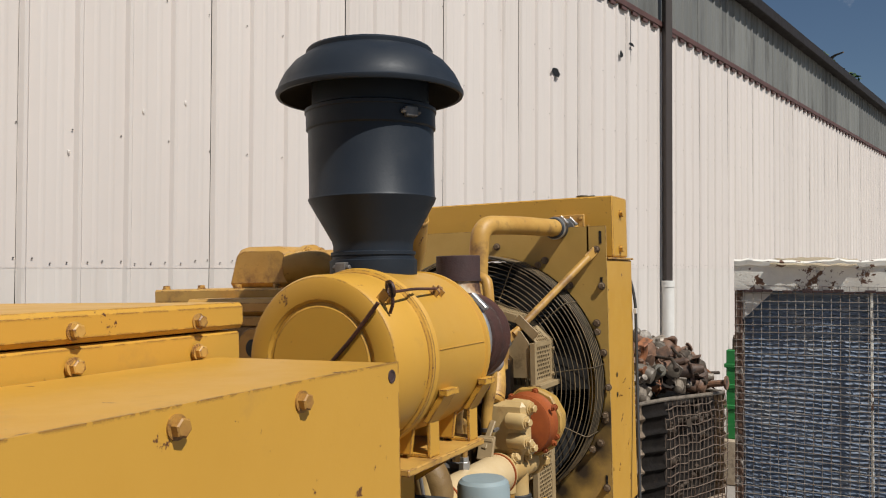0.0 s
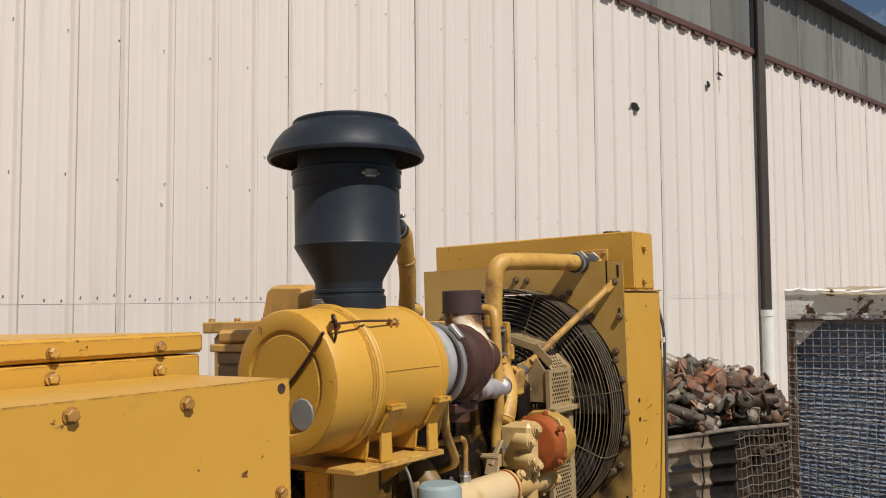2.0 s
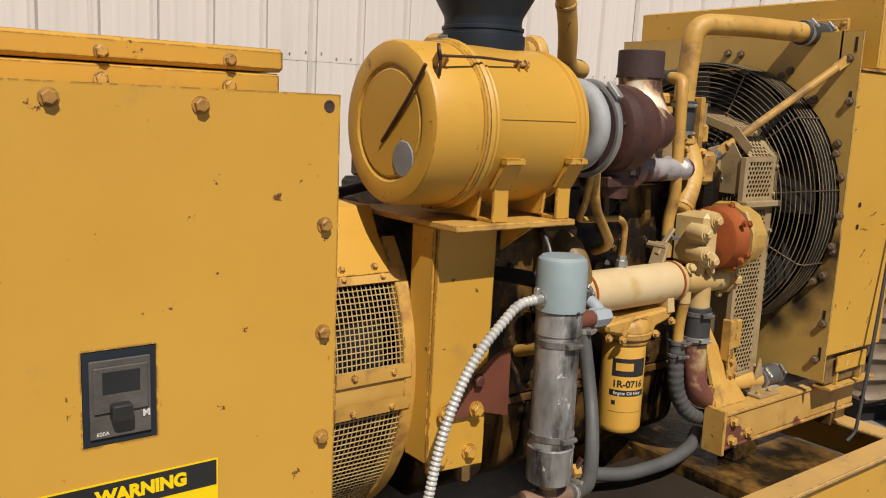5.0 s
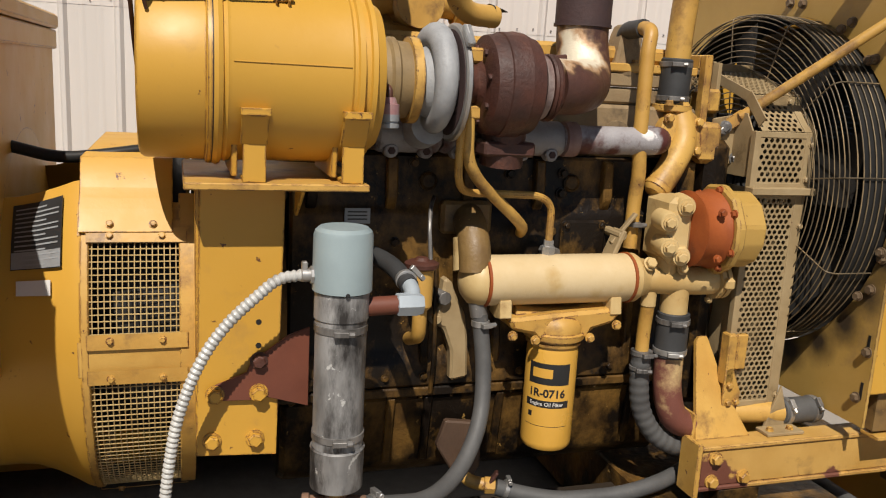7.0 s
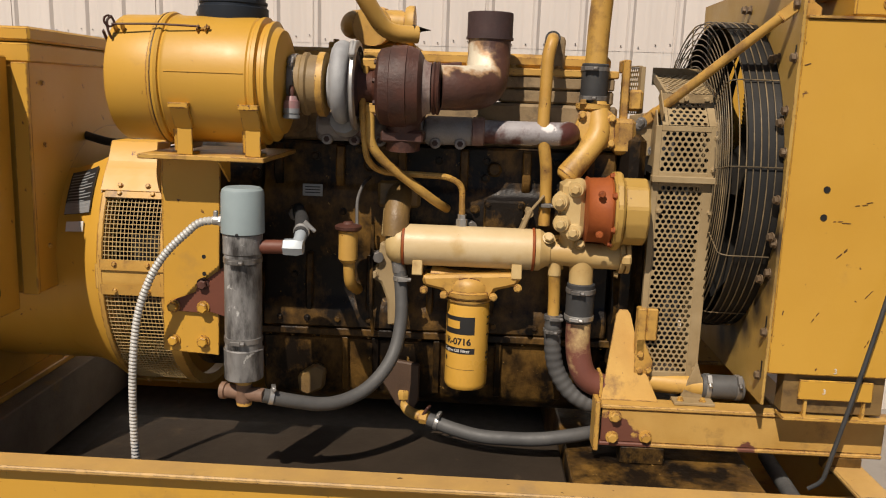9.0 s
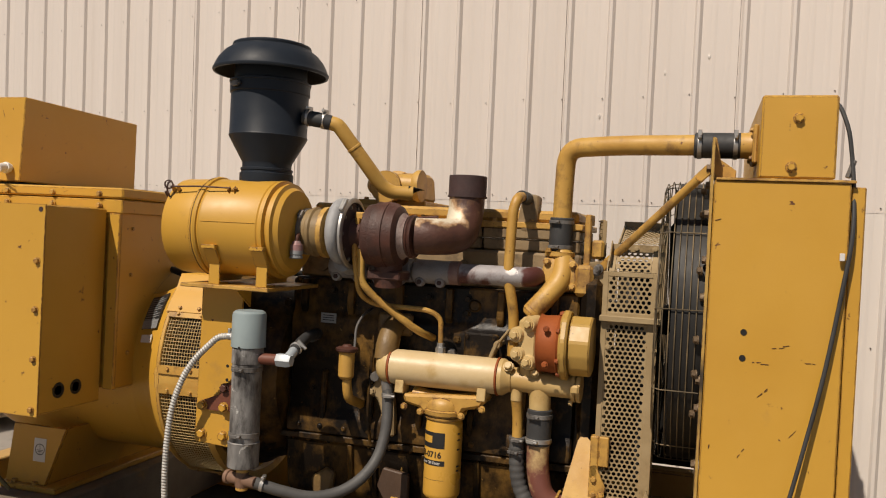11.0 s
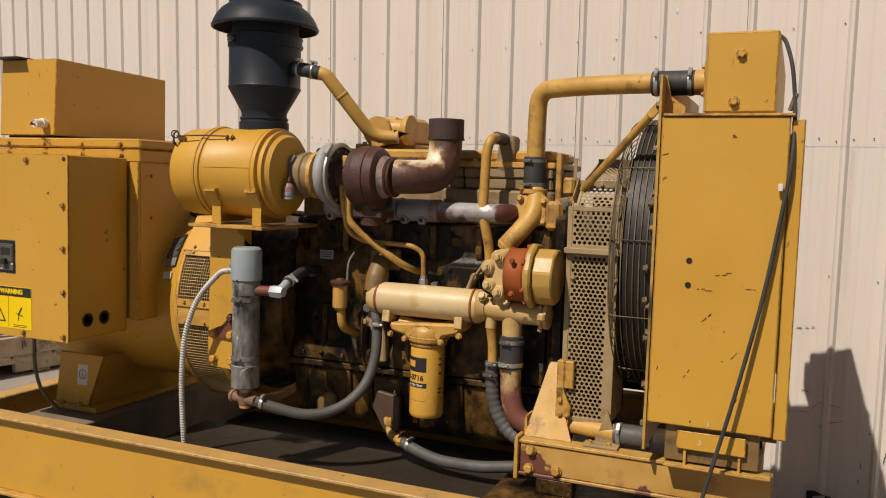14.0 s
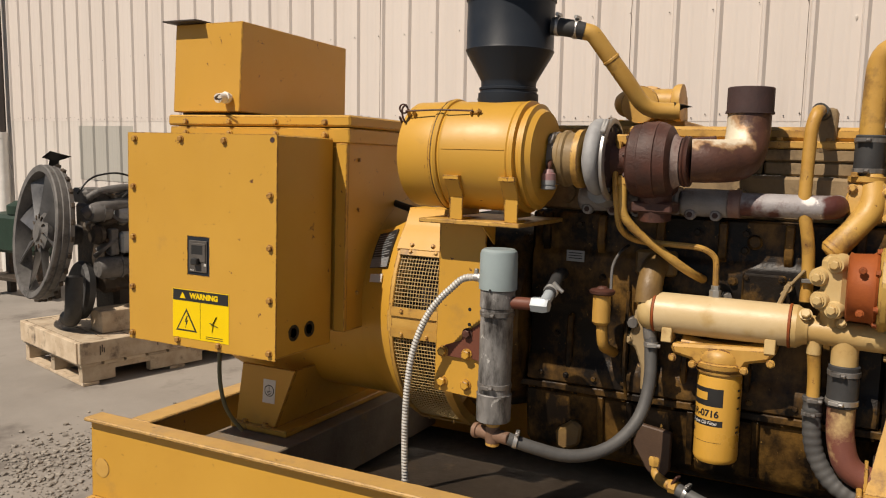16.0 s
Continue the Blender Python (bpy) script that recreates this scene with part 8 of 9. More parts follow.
    oriented(bm, a + (z - a) * 0.05, (0.06, 0.006, 0.030), (z - a), 0.002)
    oriented(bm, z - (z - a) * 0.035, (0.05, 0.006, 0.030), (z - a), 0.002)
    part("tube", bm, yellow_old, s)
    bolt(s, a + Vector((0.006, -0.003, 0)), (0.8, -0.5, 0), 0.013, tube_grey)
    p = thing("lower_radiator_pipe", (-0.95, 2.75, 0.55), "lower radiator pipe with grey hose", "pipe")
    bm = bmesh.new()
    tube(bm, [(-0.985, 2.555, 0.612), (-0.965, 2.66, 0.612), (-0.955, 2.74, 0.612)], 0.029, 20, 0.05)
    part("pipe", bm, yellow_old, p)
    bm = bmesh.new()
    lathe(bm, (-0.957, 2.725, 0.612), (0, 1, 0), [(0, 0.030), (0.002, 0.034), (0.115, 0.034), (0.117, 0.030)], 24)
    part("hose", bm, hose_grey, p)
    clamp(p, (-0.957, 2.742, 0.612), (0, 1, 0), 0.0345, 0.014, chrome, (0.7, 0, 0.7))
    clamp(p, (-0.957, 2.825, 0.612), (0, 1, 0), 0.0345, 0.014, tube_grey, (0.7, 0, 0.7))


heater()
radiator()
fan()
belt_guard()


for ob in TOPS[BEFORE:]:
    ob.matrix_basis = SKID_LEAN @ Matrix.Translation(ob.location)


def guarded_core():
    """Old radiator core in a steel frame with a bulging wire guard."""
    t = thing("old_radiator", (0.05, 4.3, 0.0), "old blue-grey radiator behind rusty wire mesh in peeling white frame", "radiator")
    X0, X1, Z0, Z1 = -0.568, 0.70, 0.27, 1.62
    bm = bmesh.new()
    n = 40
    prof = [(4.19, 1.478), (4.188, 1.50), (4.186, 1.585), (4.178, 1.592), (4.176, 1.612), (4.19, Z1), (4.32, Z1 - 0.005), (4.34, 1.60), (4.34, 1.478)]
    rows = []
    for i in range(n + 1):
        x = X0 + (X1 - X0) * i / n
        rows.append([bm.verts.new((x, y + 0.010 * noise.noise(Vector((x * 7, z * 9, 1))), z + (0.020 * noise.noise(Vector((x * 5, 2, 3))) + 0.010 * noise.noise(Vector((x * 21, z * 5, 4)))) * (z - 1.478) / 0.14)) for y, z in prof])
    for p_, q_ in zip(rows, rows[1:]):
        for k in range(len(prof)):
            m = (k + 1) % len(prof)
            bm.faces.new((p_[k], p_[m], q_[m], q_[k]))
    bm.faces.new(rows[0])
    bm.faces.new(rows[-1][::-1])
    part("top_bar", bm, peel_white, t, "peeling white and blue top bar")
    # rusted lower lip and a loose strip of cream sheet on top
    rng = random.Random(8)
    bm = bmesh.new()
    for i in range(30):
        x = X0 + (X1 - X0) * i / 30
        box(bm, x, x + 0.0415, 4.172 + rng.uniform(0, 0.006), 4.186, 1.474 + rng.uniform(-0.006, 0.004), 1.480 + rng.uniform(-0.002, 0.010), 0.001)
    part("lower_lip", bm, dark_rust, t, "rusted flaking lower lip")
    bm = bmesh.new()
    up_, lo_ = [], []
    for i in range(26):
        x = X0 + 0.16 + 0.36 * i / 25
        up_.append(bm.verts.new((x, 4.22, Z1 + 0.004 + 0.008 * math.sin(math.pi * i / 25) + 0.006 * noise.noise(Vector((x * 30, 0, 0))))))
        lo_.append(bm.verts.new((x, 4.160 + 0.012 * noise.noise(Vector((x * 22, 3, 0))), Z1 - 0.024 + 0.012 * noise.noise(Vector((x * 14, 0, 3))))))
    for i in range(25):
        bm.faces.new((lo_[i], lo_[i + 1], up_[i + 1], up_[i]))
    bmesh.ops.solidify(bm, geom=bm.faces[:], thickness=0.003)
    part("loose_sheet", bm, loose_m, t, "torn strip of cream sheet")
    for x in (X0, X1 - 0.035):
        bm = bmesh.new()
        box(bm, x, x + 0.035, 4.195, 4.335, Z0, 1.477, 0.004)
        part("post", bm, peel_post, t, "rusty post with flaking white paint")
    bm = bmesh.new()
    box(bm, X0 - 0.01, X1, 4.19, 4.36, 0.14, Z0 - 0.001, 0.008)
    part("bottom_bar", bm, peel_white, t)
    bm = bmesh.new()
    box(bm, X1 - 0.12, X1, 4.2, 4.45, 0.0, 0.139, 0.006)
    part("foot_block", bm, old_wood, t, "dark timber foot")
    bm = bmesh.new()
    box(bm, X0, X0 + 0.12, 4.2, 4.45, 0.0, 0.139, 0.006)
    part("foot_block", bm, old_wood, t, "dark timber foot")
    bm = bmesh.new()
    box(bm, X0 + 0.036, X1 - 0.036, 4.25, 4.33, Z0, 1.477, 0)
    core = part("core", bm, blue_core, t)
    bm = bmesh.new()
    for i in range(58):
        z = 0.285 + i * 0.0205
        k = 44
        up_, lo_ = [], []
        for j in range(k + 1):
            x = X0 + 0.037 + (X1 - X0 - 0.074) * j / k
            w = 0.006 * noise.noise(Vector((x * 5, z * 3, 0))) + 0.0035 * math.sin(x * 70 + i * 1.3)
            up_.append(bm.verts.new((x, 4.2445, z + 0.0145 + w)))
            lo_.append(bm.verts.new((x, 4.2365 + 0.003 * noise.noise(Vector((x * 9, z * 9, 5))), z + w)))
        for j in range(k):
            bm.faces.new((lo_[j], lo_[j + 1], up_[j + 1], up_[j]))
    tagged(part("fin", bm, blue_core, core), kind="stuff")
    bm = bmesh.new()
    prism(bm, [(X0 + 0.036, 1.476), (X0 + 0.17, 1.476), (X0 + 0.036, 1.34)], 1, 4.205, 4.212, 0)
    part("corner_gusset", bm, label_white, t)
    bm = bmesh.new()
    box(bm, 0.0, 0.012, 4.186, 4.194, Z0, 1.478, 0.002)
    part("centre_bar", bm, peel_white, t)

    def bulge(x, z):
        fx, fz = (x - X0) / (X1 - X0), (z - Z0) / (1.48 - Z0)
        return 4.188 - 0.045 * math.sin(math.pi * fx) * math.sin(math.pi * max(0, min(1, fz))) + 0.004 * noise.noise(Vector((x * 6, z * 6, 0)))
    nx, nz = 34, 36
    wires = []
    for i in range(nx + 1):
        x = X0 + 0.01 + (X1 - X0 - 0.02) * i / nx
        wires.append([Vector((x + 0.004 * noise.noise(Vector((x * 3, z * 2, 3))), bulge(x, z), z)) for z in [Z0 + (1.50 - Z0) * k / 18 for k in range(19)]])
    for j in range(nz + 1):
        z = Z0 + 0.01 + (1.49 - Z0) * j / nz
        wires.append([Vector((x, bulge(x, z) - 0.003, z - 0.03 * (1 - math.sin(math.pi * (x - X0) / (X1 - X0))) * math.sin(2.5 * math.pi * (z - Z0)) * 0.5)) for x in [X0 + (X1 - X0) * k / 18 for k in range(19)]])
    bm = bmesh.new()
    for w in wires:
        tube(bm, w, 0.0019, 4, 0.0005)
    tagged(part("wire_mesh", bm, rust_wire, t, "rusty bulging wire mesh"), kind="stuff")
    t.location = (0.022, 4.245, 0.0)


def scrap_bin():
    X0, X1, Y0, Y1, Z0, Z1 = -2.48, -1.34, 4.29, 5.59, 0.12, 0.815
    YM = 4.94  # where the mesh begins
    t = thing("scrap_bin", (X1, Y0, 0.1), "dented ribbed steel bin with a wire mesh side", "bin")
    t.rotation_euler = (0, 0, radians(-22.5))
    turn = Matrix.Translation((X1, Y0, 0.1)) @ Matrix.Rotation(radians(-22.5), 4, "Z") @ Matrix.Translation((-X1, -Y0, -0.1))

    def ribbed_side(a, b, mat=None):
        bm = bmesh.new()
        a, b = Vector(a), Vector(b)
        d = (b - a).normalized()
        out = Vector((d.y, -d.x, 0))
        n = (b - a).length
        rows = []
        k = 84
        for i in range(k + 1):
            z = Z0 + (Z1 - Z0) * i / k
            ph = ((z - Z0) / (Z1 - Z0) * 7) % 1
            o = 0.025 * math.exp(-((ph - 0.24) / 0.16) ** 2)
            row = []
            for j in range(19):
                s = n * j / 18
                w = 0.016 * noise.noise(Vector((s * 3, z * 4, a.x))) + 0.006 * noise.noise(Vector((s * 11, z * 6, a.y)))
                row.append(bm.verts.new(a + d * s + out * (o + w) + Vector((0, 0, z + 0.010 * noise.noise(Vector((s * 5, z * 3, 2)))))))
            rows.append(row)
        for p, q in zip(rows, rows[1:]):
            for j in range(18):
                bm.faces.new((p[j], p[j + 1], q[j + 1], q[j]))
        bmesh.ops.solidify(bm, geom=bm.faces[:], thickness=0.004)
        part("ribbed_side", bm, mat or bin_m, t)
    ribbed_side((X1, Y0, 0), (X1, 4.73, 0))
    # near-black end of the side: the shadow on it is put into the colour
    ribbed_side((X1, 4.732, 0), (X1, YM, 0), heap_black)
    bm = bmesh.new()
    tube(bm, [(X1 + 0.022 + 0.006 * math.sin(k * 2.1), 4.655 + 0.008 * math.sin(k * 1.3), Z0 + 0.02 + k * 0.042) for k in range(17)], 0.005, 6, 0.01)
    part("lap_seam", bm, heap_black, t)
    bm = bmesh.new()
    box(bm, X1 - 0.02, X1 + 0.004, YM, Y1, 0.10, 0.175, 0.003)
    part("mesh_rail", bm, bin_m, t)
    ribbed_side((X0, Y0, 0), (X1, Y0, 0))
    ribbed_side((X0, Y1, 0), (X0, Y0, 0))
    ribbed_side((X1, Y1, 0), (X0, Y1, 0))
    bm = bmesh.new()
    tube(bm, [(X0, Y0, Z1), (X1, Y0, Z1), (X1 + 0.01, YM, Z1 + 0.01), (X1, Y1, Z1 - 0.01), (X0, Y1, Z1), (X0, Y0 + 0.01, Z1)], 0.012, 8, 0.03)
    part("rim", bm, scrap_grey, t)
    bm = bmesh.new()
    box(bm, X0, X1, Y0, Y1, 0.10, 0.119, 0.004)
    for x in (X0 + 0.05, X1 - 0.15):
        box(bm, x, x + 0.10, Y0 + 0.03, Y1 - 0.03, 0.0, 0.0995, 0.004)
    part("base", bm, heap_black, t)
    wires = []
    ny, nz = 15, 13
    for i in range(ny + 1):
        y = YM + (Y1 - YM) * i / ny
        wires.append([Vector((X1 + 0.02 * math.sin(math.pi * k / 10) + 0.01 * noise.noise(Vector((y * 4, k * 0.7, 1))), y + 0.008 * noise.noise(Vector((y * 3, k * 0.5, 9))), Z0 + (Z1 - Z0) * k / 10)) for k in range(11)])
    for j in range(nz + 1):
        z = Z0 + (Z1 - Z0) * j / nz
        wires.append([Vector((X1 + 0.004 + 0.02 * math.sin(math.pi * (z - Z0) / (Z1 - Z0)) + 0.012 * noise.noise(Vector((k * 0.6, z * 4, 5))), YM + (Y1 - YM) * k / 16, z + 0.018 * noise.noise(Vector((k * 0.45, z * 3, 7))))) for k in range(17)])
    bm = bmesh.new()
    for w in wires:
        tube(bm, w, 0.0030, 5, 0.002)
    tagged(part("wire_mesh", bm, bin_wire, t, "bent rusty wire mesh side"), kind="stuff")
    # dark heap filling the bin, the shade inside put into its near-black
    bm = bmesh.new()
    n = 18
    g = []
    for i in range(n + 1):
        row = []
        for j in range(n + 1):
            fx, fy = i / n, j / n
            x, y = X0 + 0.03 + (X1 - X0 - 0.07) * fx, Y0 + 0.03 + (Y1 - Y0 - 0.06) * fy
            z = 0.76 + 0.28 * math.sin(math.pi * min(1, fx * 0.8 + 0.05)) * math.sin(math.pi * (0.12 + 0.8 * fy)) ** 0.6 + 0.05 * noise.noise(Vector((x * 7, y * 7, 0)))
            row.append(bm.verts.new((x, y, z)))
        g.append(row)
    for a, b in zip(g, g[1:]):
        for j in range(n):
            bm.faces.new((a[j], a[j + 1], b[j + 1], b[j]))
    part("heap_base", bm, heap_black, t, "oily dark mass of parts with shade put into its colour")
    bm = bmesh.new()
    box(bm, X0 + 0.03, X1 - 0.05, Y0 + 0.04, Y1 - 0.04, 0.14, 0.78, 0.0)
    part("fill", bm, heap_black, t)

    # the parts on top: starter motors, alternators, housings, pipes
    def piece(kind, mat, seed):
        r = random.Random(seed)
        bm = bmesh.new()
        if kind == "starter_motor":
            lathe(bm, (0, 0, 0), (1, 0, 0), [(-0.13, 0.03), (-0.125, 0.05), (-0.10, 0.055), (0.05, 0.055), (0.055, 0.06), (0.065, 0.06), (0.07, 0.05), (0.12, 0.038), (0.15, 0.03), (0.155, 0.012)], 16)
            lathe(bm, (0.0, 0.0, 0.075), (1, 0, 0), [(-0.08, 0.018), (-0.075, 0.03), (0.03, 0.03), (0.04, 0.02), (0.06, 0.01)], 12)
            oriented(bm, (0.06, 0, 0.03), (0.02, 0.13, 0.06), (1, 0, 0), 0.005)
        elif kind == "alternator":
            lathe(bm, (0, 0, 0), (1, 0, 0), [(-0.09, 0.02), (-0.085, 0.055), (-0.06, 0.075), (-0.03, 0.08), (-0.028, 0.072), (0.02, 0.072), (0.022, 0.08), (0.055, 0.076), (0.07, 0.05), (0.072, 0.03)], 18)
            lathe(bm, (0.075, 0, 0), (1, 0, 0), [(0, 0.02), (0.0, 0.04), (0.008, 0.045), (0.015, 0.035), (0.022, 0.045), (0.03, 0.04), (0.031, 0.015)], 16)
            oriented(bm, (0, 0.085, 0), (0.05, 0.04, 0.03), (1, 0, 0), 0.006)
            oriented(bm, (0, -0.085, 0), (0.03, 0.04, 0.03), (1, 0, 0), 0.006)
        elif kind == "cylinder_part":
            lathe(bm, (0, 0, 0), (1, 0, 0), [(-0.12, 0.03), (-0.115, 0.042), (0.10, 0.042), (0.11, 0.035), (0.112, 0.02), (0.15, 0.016)], 16)
            oriented(bm, (-0.10, 0, 0), (0.012, 0.11, 0.09), (1, 0, 0), 0.004)
        elif kind == "valve_body":
            oriented(bm, (0, 0, 0), (0.12, 0.07, 0.06), (1, 0, 0), 0.010)
            lathe(bm, (0.05, 0, 0.02), (0.2, 0.3, 1), [(0, 0.03), (0.03, 0.03), (0.032, 0.022), (0.07, 0.02), (0.072, 0.03), (0.085, 0.03), (0.087, 0.01)], 12)
            lathe(bm, (-0.03, 0.02, 0), (0, 1, 0.1), [(0, 0.025), (0.03, 0.024), (0.033, 0.034), (0.044, 0.034), (0.046, 0.012)], 12)
            oriented(bm, (-0.07, 0, -0.01), (0.012, 0.10, 0.085), (1, 0.1, 0), 0.004)
            for dy in (-0.035, 0.035):
                cyl(bm, (-0.076, dy, 0.02), (-0.092, dy, 0.02), 0.008, seg=6)
        elif kind == "hose_piece":
            tube(bm, [(-0.16, 0, 0.0), (-0.06, 0.03, 0.05), (0.05, -0.02, 0.07), (0.15, 0.03, -0.01)], 0.012, 8, 0.05)
            lathe(bm, (-0.165, 0, 0), (1, 0.2, 0.4), [(0, 0.012), (0.001, 0.018), (0.03, 0.018), (0.032, 0.012)], 8)
        else:
            tube(bm, [(-0.16, 0, 0), (-0.04, 0.01, 0.01), (0.03, 0.05, 0.03), (0.05, 0.13, 0.03)], 0.022, 10, 0.05)
            lathe(bm, (-0.165, 0, 0), (1, 0, 0), [(0, 0.02), (0.0, 0.045), (0.012, 0.045), (0.014, 0.022)], 12)
            oriented(bm, (0.05, 0.13, 0.03), (0.012, 0.09, 0.07), (0, 1, 0), 0.004)
        return mesh_of(bm, mat, Vector((0, 0, 0)))
    kinds = {}
    mixed = [scrap_m, scrap_m, scrap_m, scrap_dark, scrap_grey, scrap_grey, scrap_orange, scrap_green]
    labels = {"valve_body": "small greasy valve body on a scrap heap", "hose_piece": "short black hose end on a scrap heap", "starter_motor": "greasy old starter motor on a scrap heap", "alternator": "rusty worn alternator on a scrap heap", "cylinder_part": "dull cylindrical engine part on a scrap heap", "bent_pipe": "rusty bent pipe with flanges on a scrap heap"}
    rng = random.Random(21)
    spots = []
    for i in range(220):
        fx, fy = rng.random(), rng.random()
        x, y = X0 + 0.10 + (X1 - X0 - 0.15) * fx ** 0.8, Y0 + 0.06 + (Y1 - Y0 - 0.12) * fy
        z = 0.80 + 0.30 * math.sin(math.pi * min(1, fx * 0.8 + 0.05)) * math.sin(math.pi * (0.12 + 0.8 * fy)) ** 0.6 + rng.uniform(-0.01, 0.07)
        spots.append((x, y, z))
    for i in range(56):
        f = rng.random()
        x, y = (X1 - rng.uniform(0.04, 0.16), Y0 + 0.05 + f * (Y1 - Y0 - 0.1)) if i % 2 else (X0 + 0.1 + f * (X1 - X0 - 0.15), Y0 + rng.uniform(0.05, 0.2))
        spots.append((x, y, 0.845 + rng.uniform(0, 0.06)))
    for i in range(24):
        spots.append((X1 - 0.05 - rng.random() * 0.03, YM + 0.12 + rng.random() * (Y1 - YM - 0.24), 0.22 + rng.random() * 0.55))
    for i, p in enumerate(spots):
        kind = rng.choice(["starter_motor", "starter_motor", "alternator", "cylinder_part", "bent_pipe", "valve_body", "valve_body", "hose_piece"])
        # pieces behind the mesh: shade put into their colour by the dark material
        mat = scrap_dark if kind == "hose_piece" or i >= 276 else rng.choice(mixed)
        if (kind, mat.name) not in kinds:
            kinds[kind, mat.name] = piece(kind, mat, len(kinds))
        ob = new(kind, kinds[kind, mat.name])
        k = rng.uniform(0.55, 0.95) * (0.6 if i >= 276 else 1)
        ob.matrix_world = turn @ Matrix.Translation(p) @ Euler((rng.uniform(0, 6), rng.uniform(-0.5, 0.5), rng.uniform(0, 6))).to_matrix().to_4x4() @ Matrix.Diagonal((k, k, k, 1))
        tagged(ob, labels[kind], "scrap part", "scrap engine parts in the bin")
    # one dark canister standing out of the heap
    bm = bmesh.new()
    lathe(bm, (-1.07, 5.33, 1.02), (0.75, 0.15, -0.40), [(-0.14, 0.02), (-0.135, 0.045), (0.12, 0.048), (0.135, 0.04), (0.15, 0.02)], 20)
    single("canister", bm, scrap_dark, (-1.07, 5.33, 0.97), "dark grey cylindrical canister on a scrap heap", "canister")


def jack_stand():
    t = thing("green_jack", (-0.92, 6.5, 0), "green painted upright jack by the wall", "jack")
    bm = bmesh.new()
    box(bm, -0.975, -0.865, 6.45, 6.56, 0.33, 0.98, 0.006)
    part("body", bm, green_m, t)
    bm = bmesh.new()
    for z in (0.55, 0.70, 0.85):
        box(bm, -0.99, -0.85, 6.44, 6.57, z, z + 0.03, 0.004)
    part("collar", bm, green_m, t)
    bm = bmesh.new()
    tube(bm, [(-0.92, 6.5, 0.98), (-0.92, 6.5, 1.05), (-0.91, 6.47, 1.08)], 0.018, 10, 0.02)
    part("pin", bm, scrap_dark, t)
    b = bmesh.new()
    box(b, -1.02, -0.80, 6.40, 6.62, 0.0, 0.329, 0.01)
    single("wood_block", b, wood, (-0.91, 6.5, 0), "brown timber block under the jack", "block")


PA, P1, P2 = Vector((-1.86, -1.585, 0)), Vector((-0.272, -0.962, 0)).normalized(), Vector((-0.962, 0.272, 0)).normalized()


def at(a, b, z):
    return PA + P1 * a + P2 * b + Vector((0, 0, z))


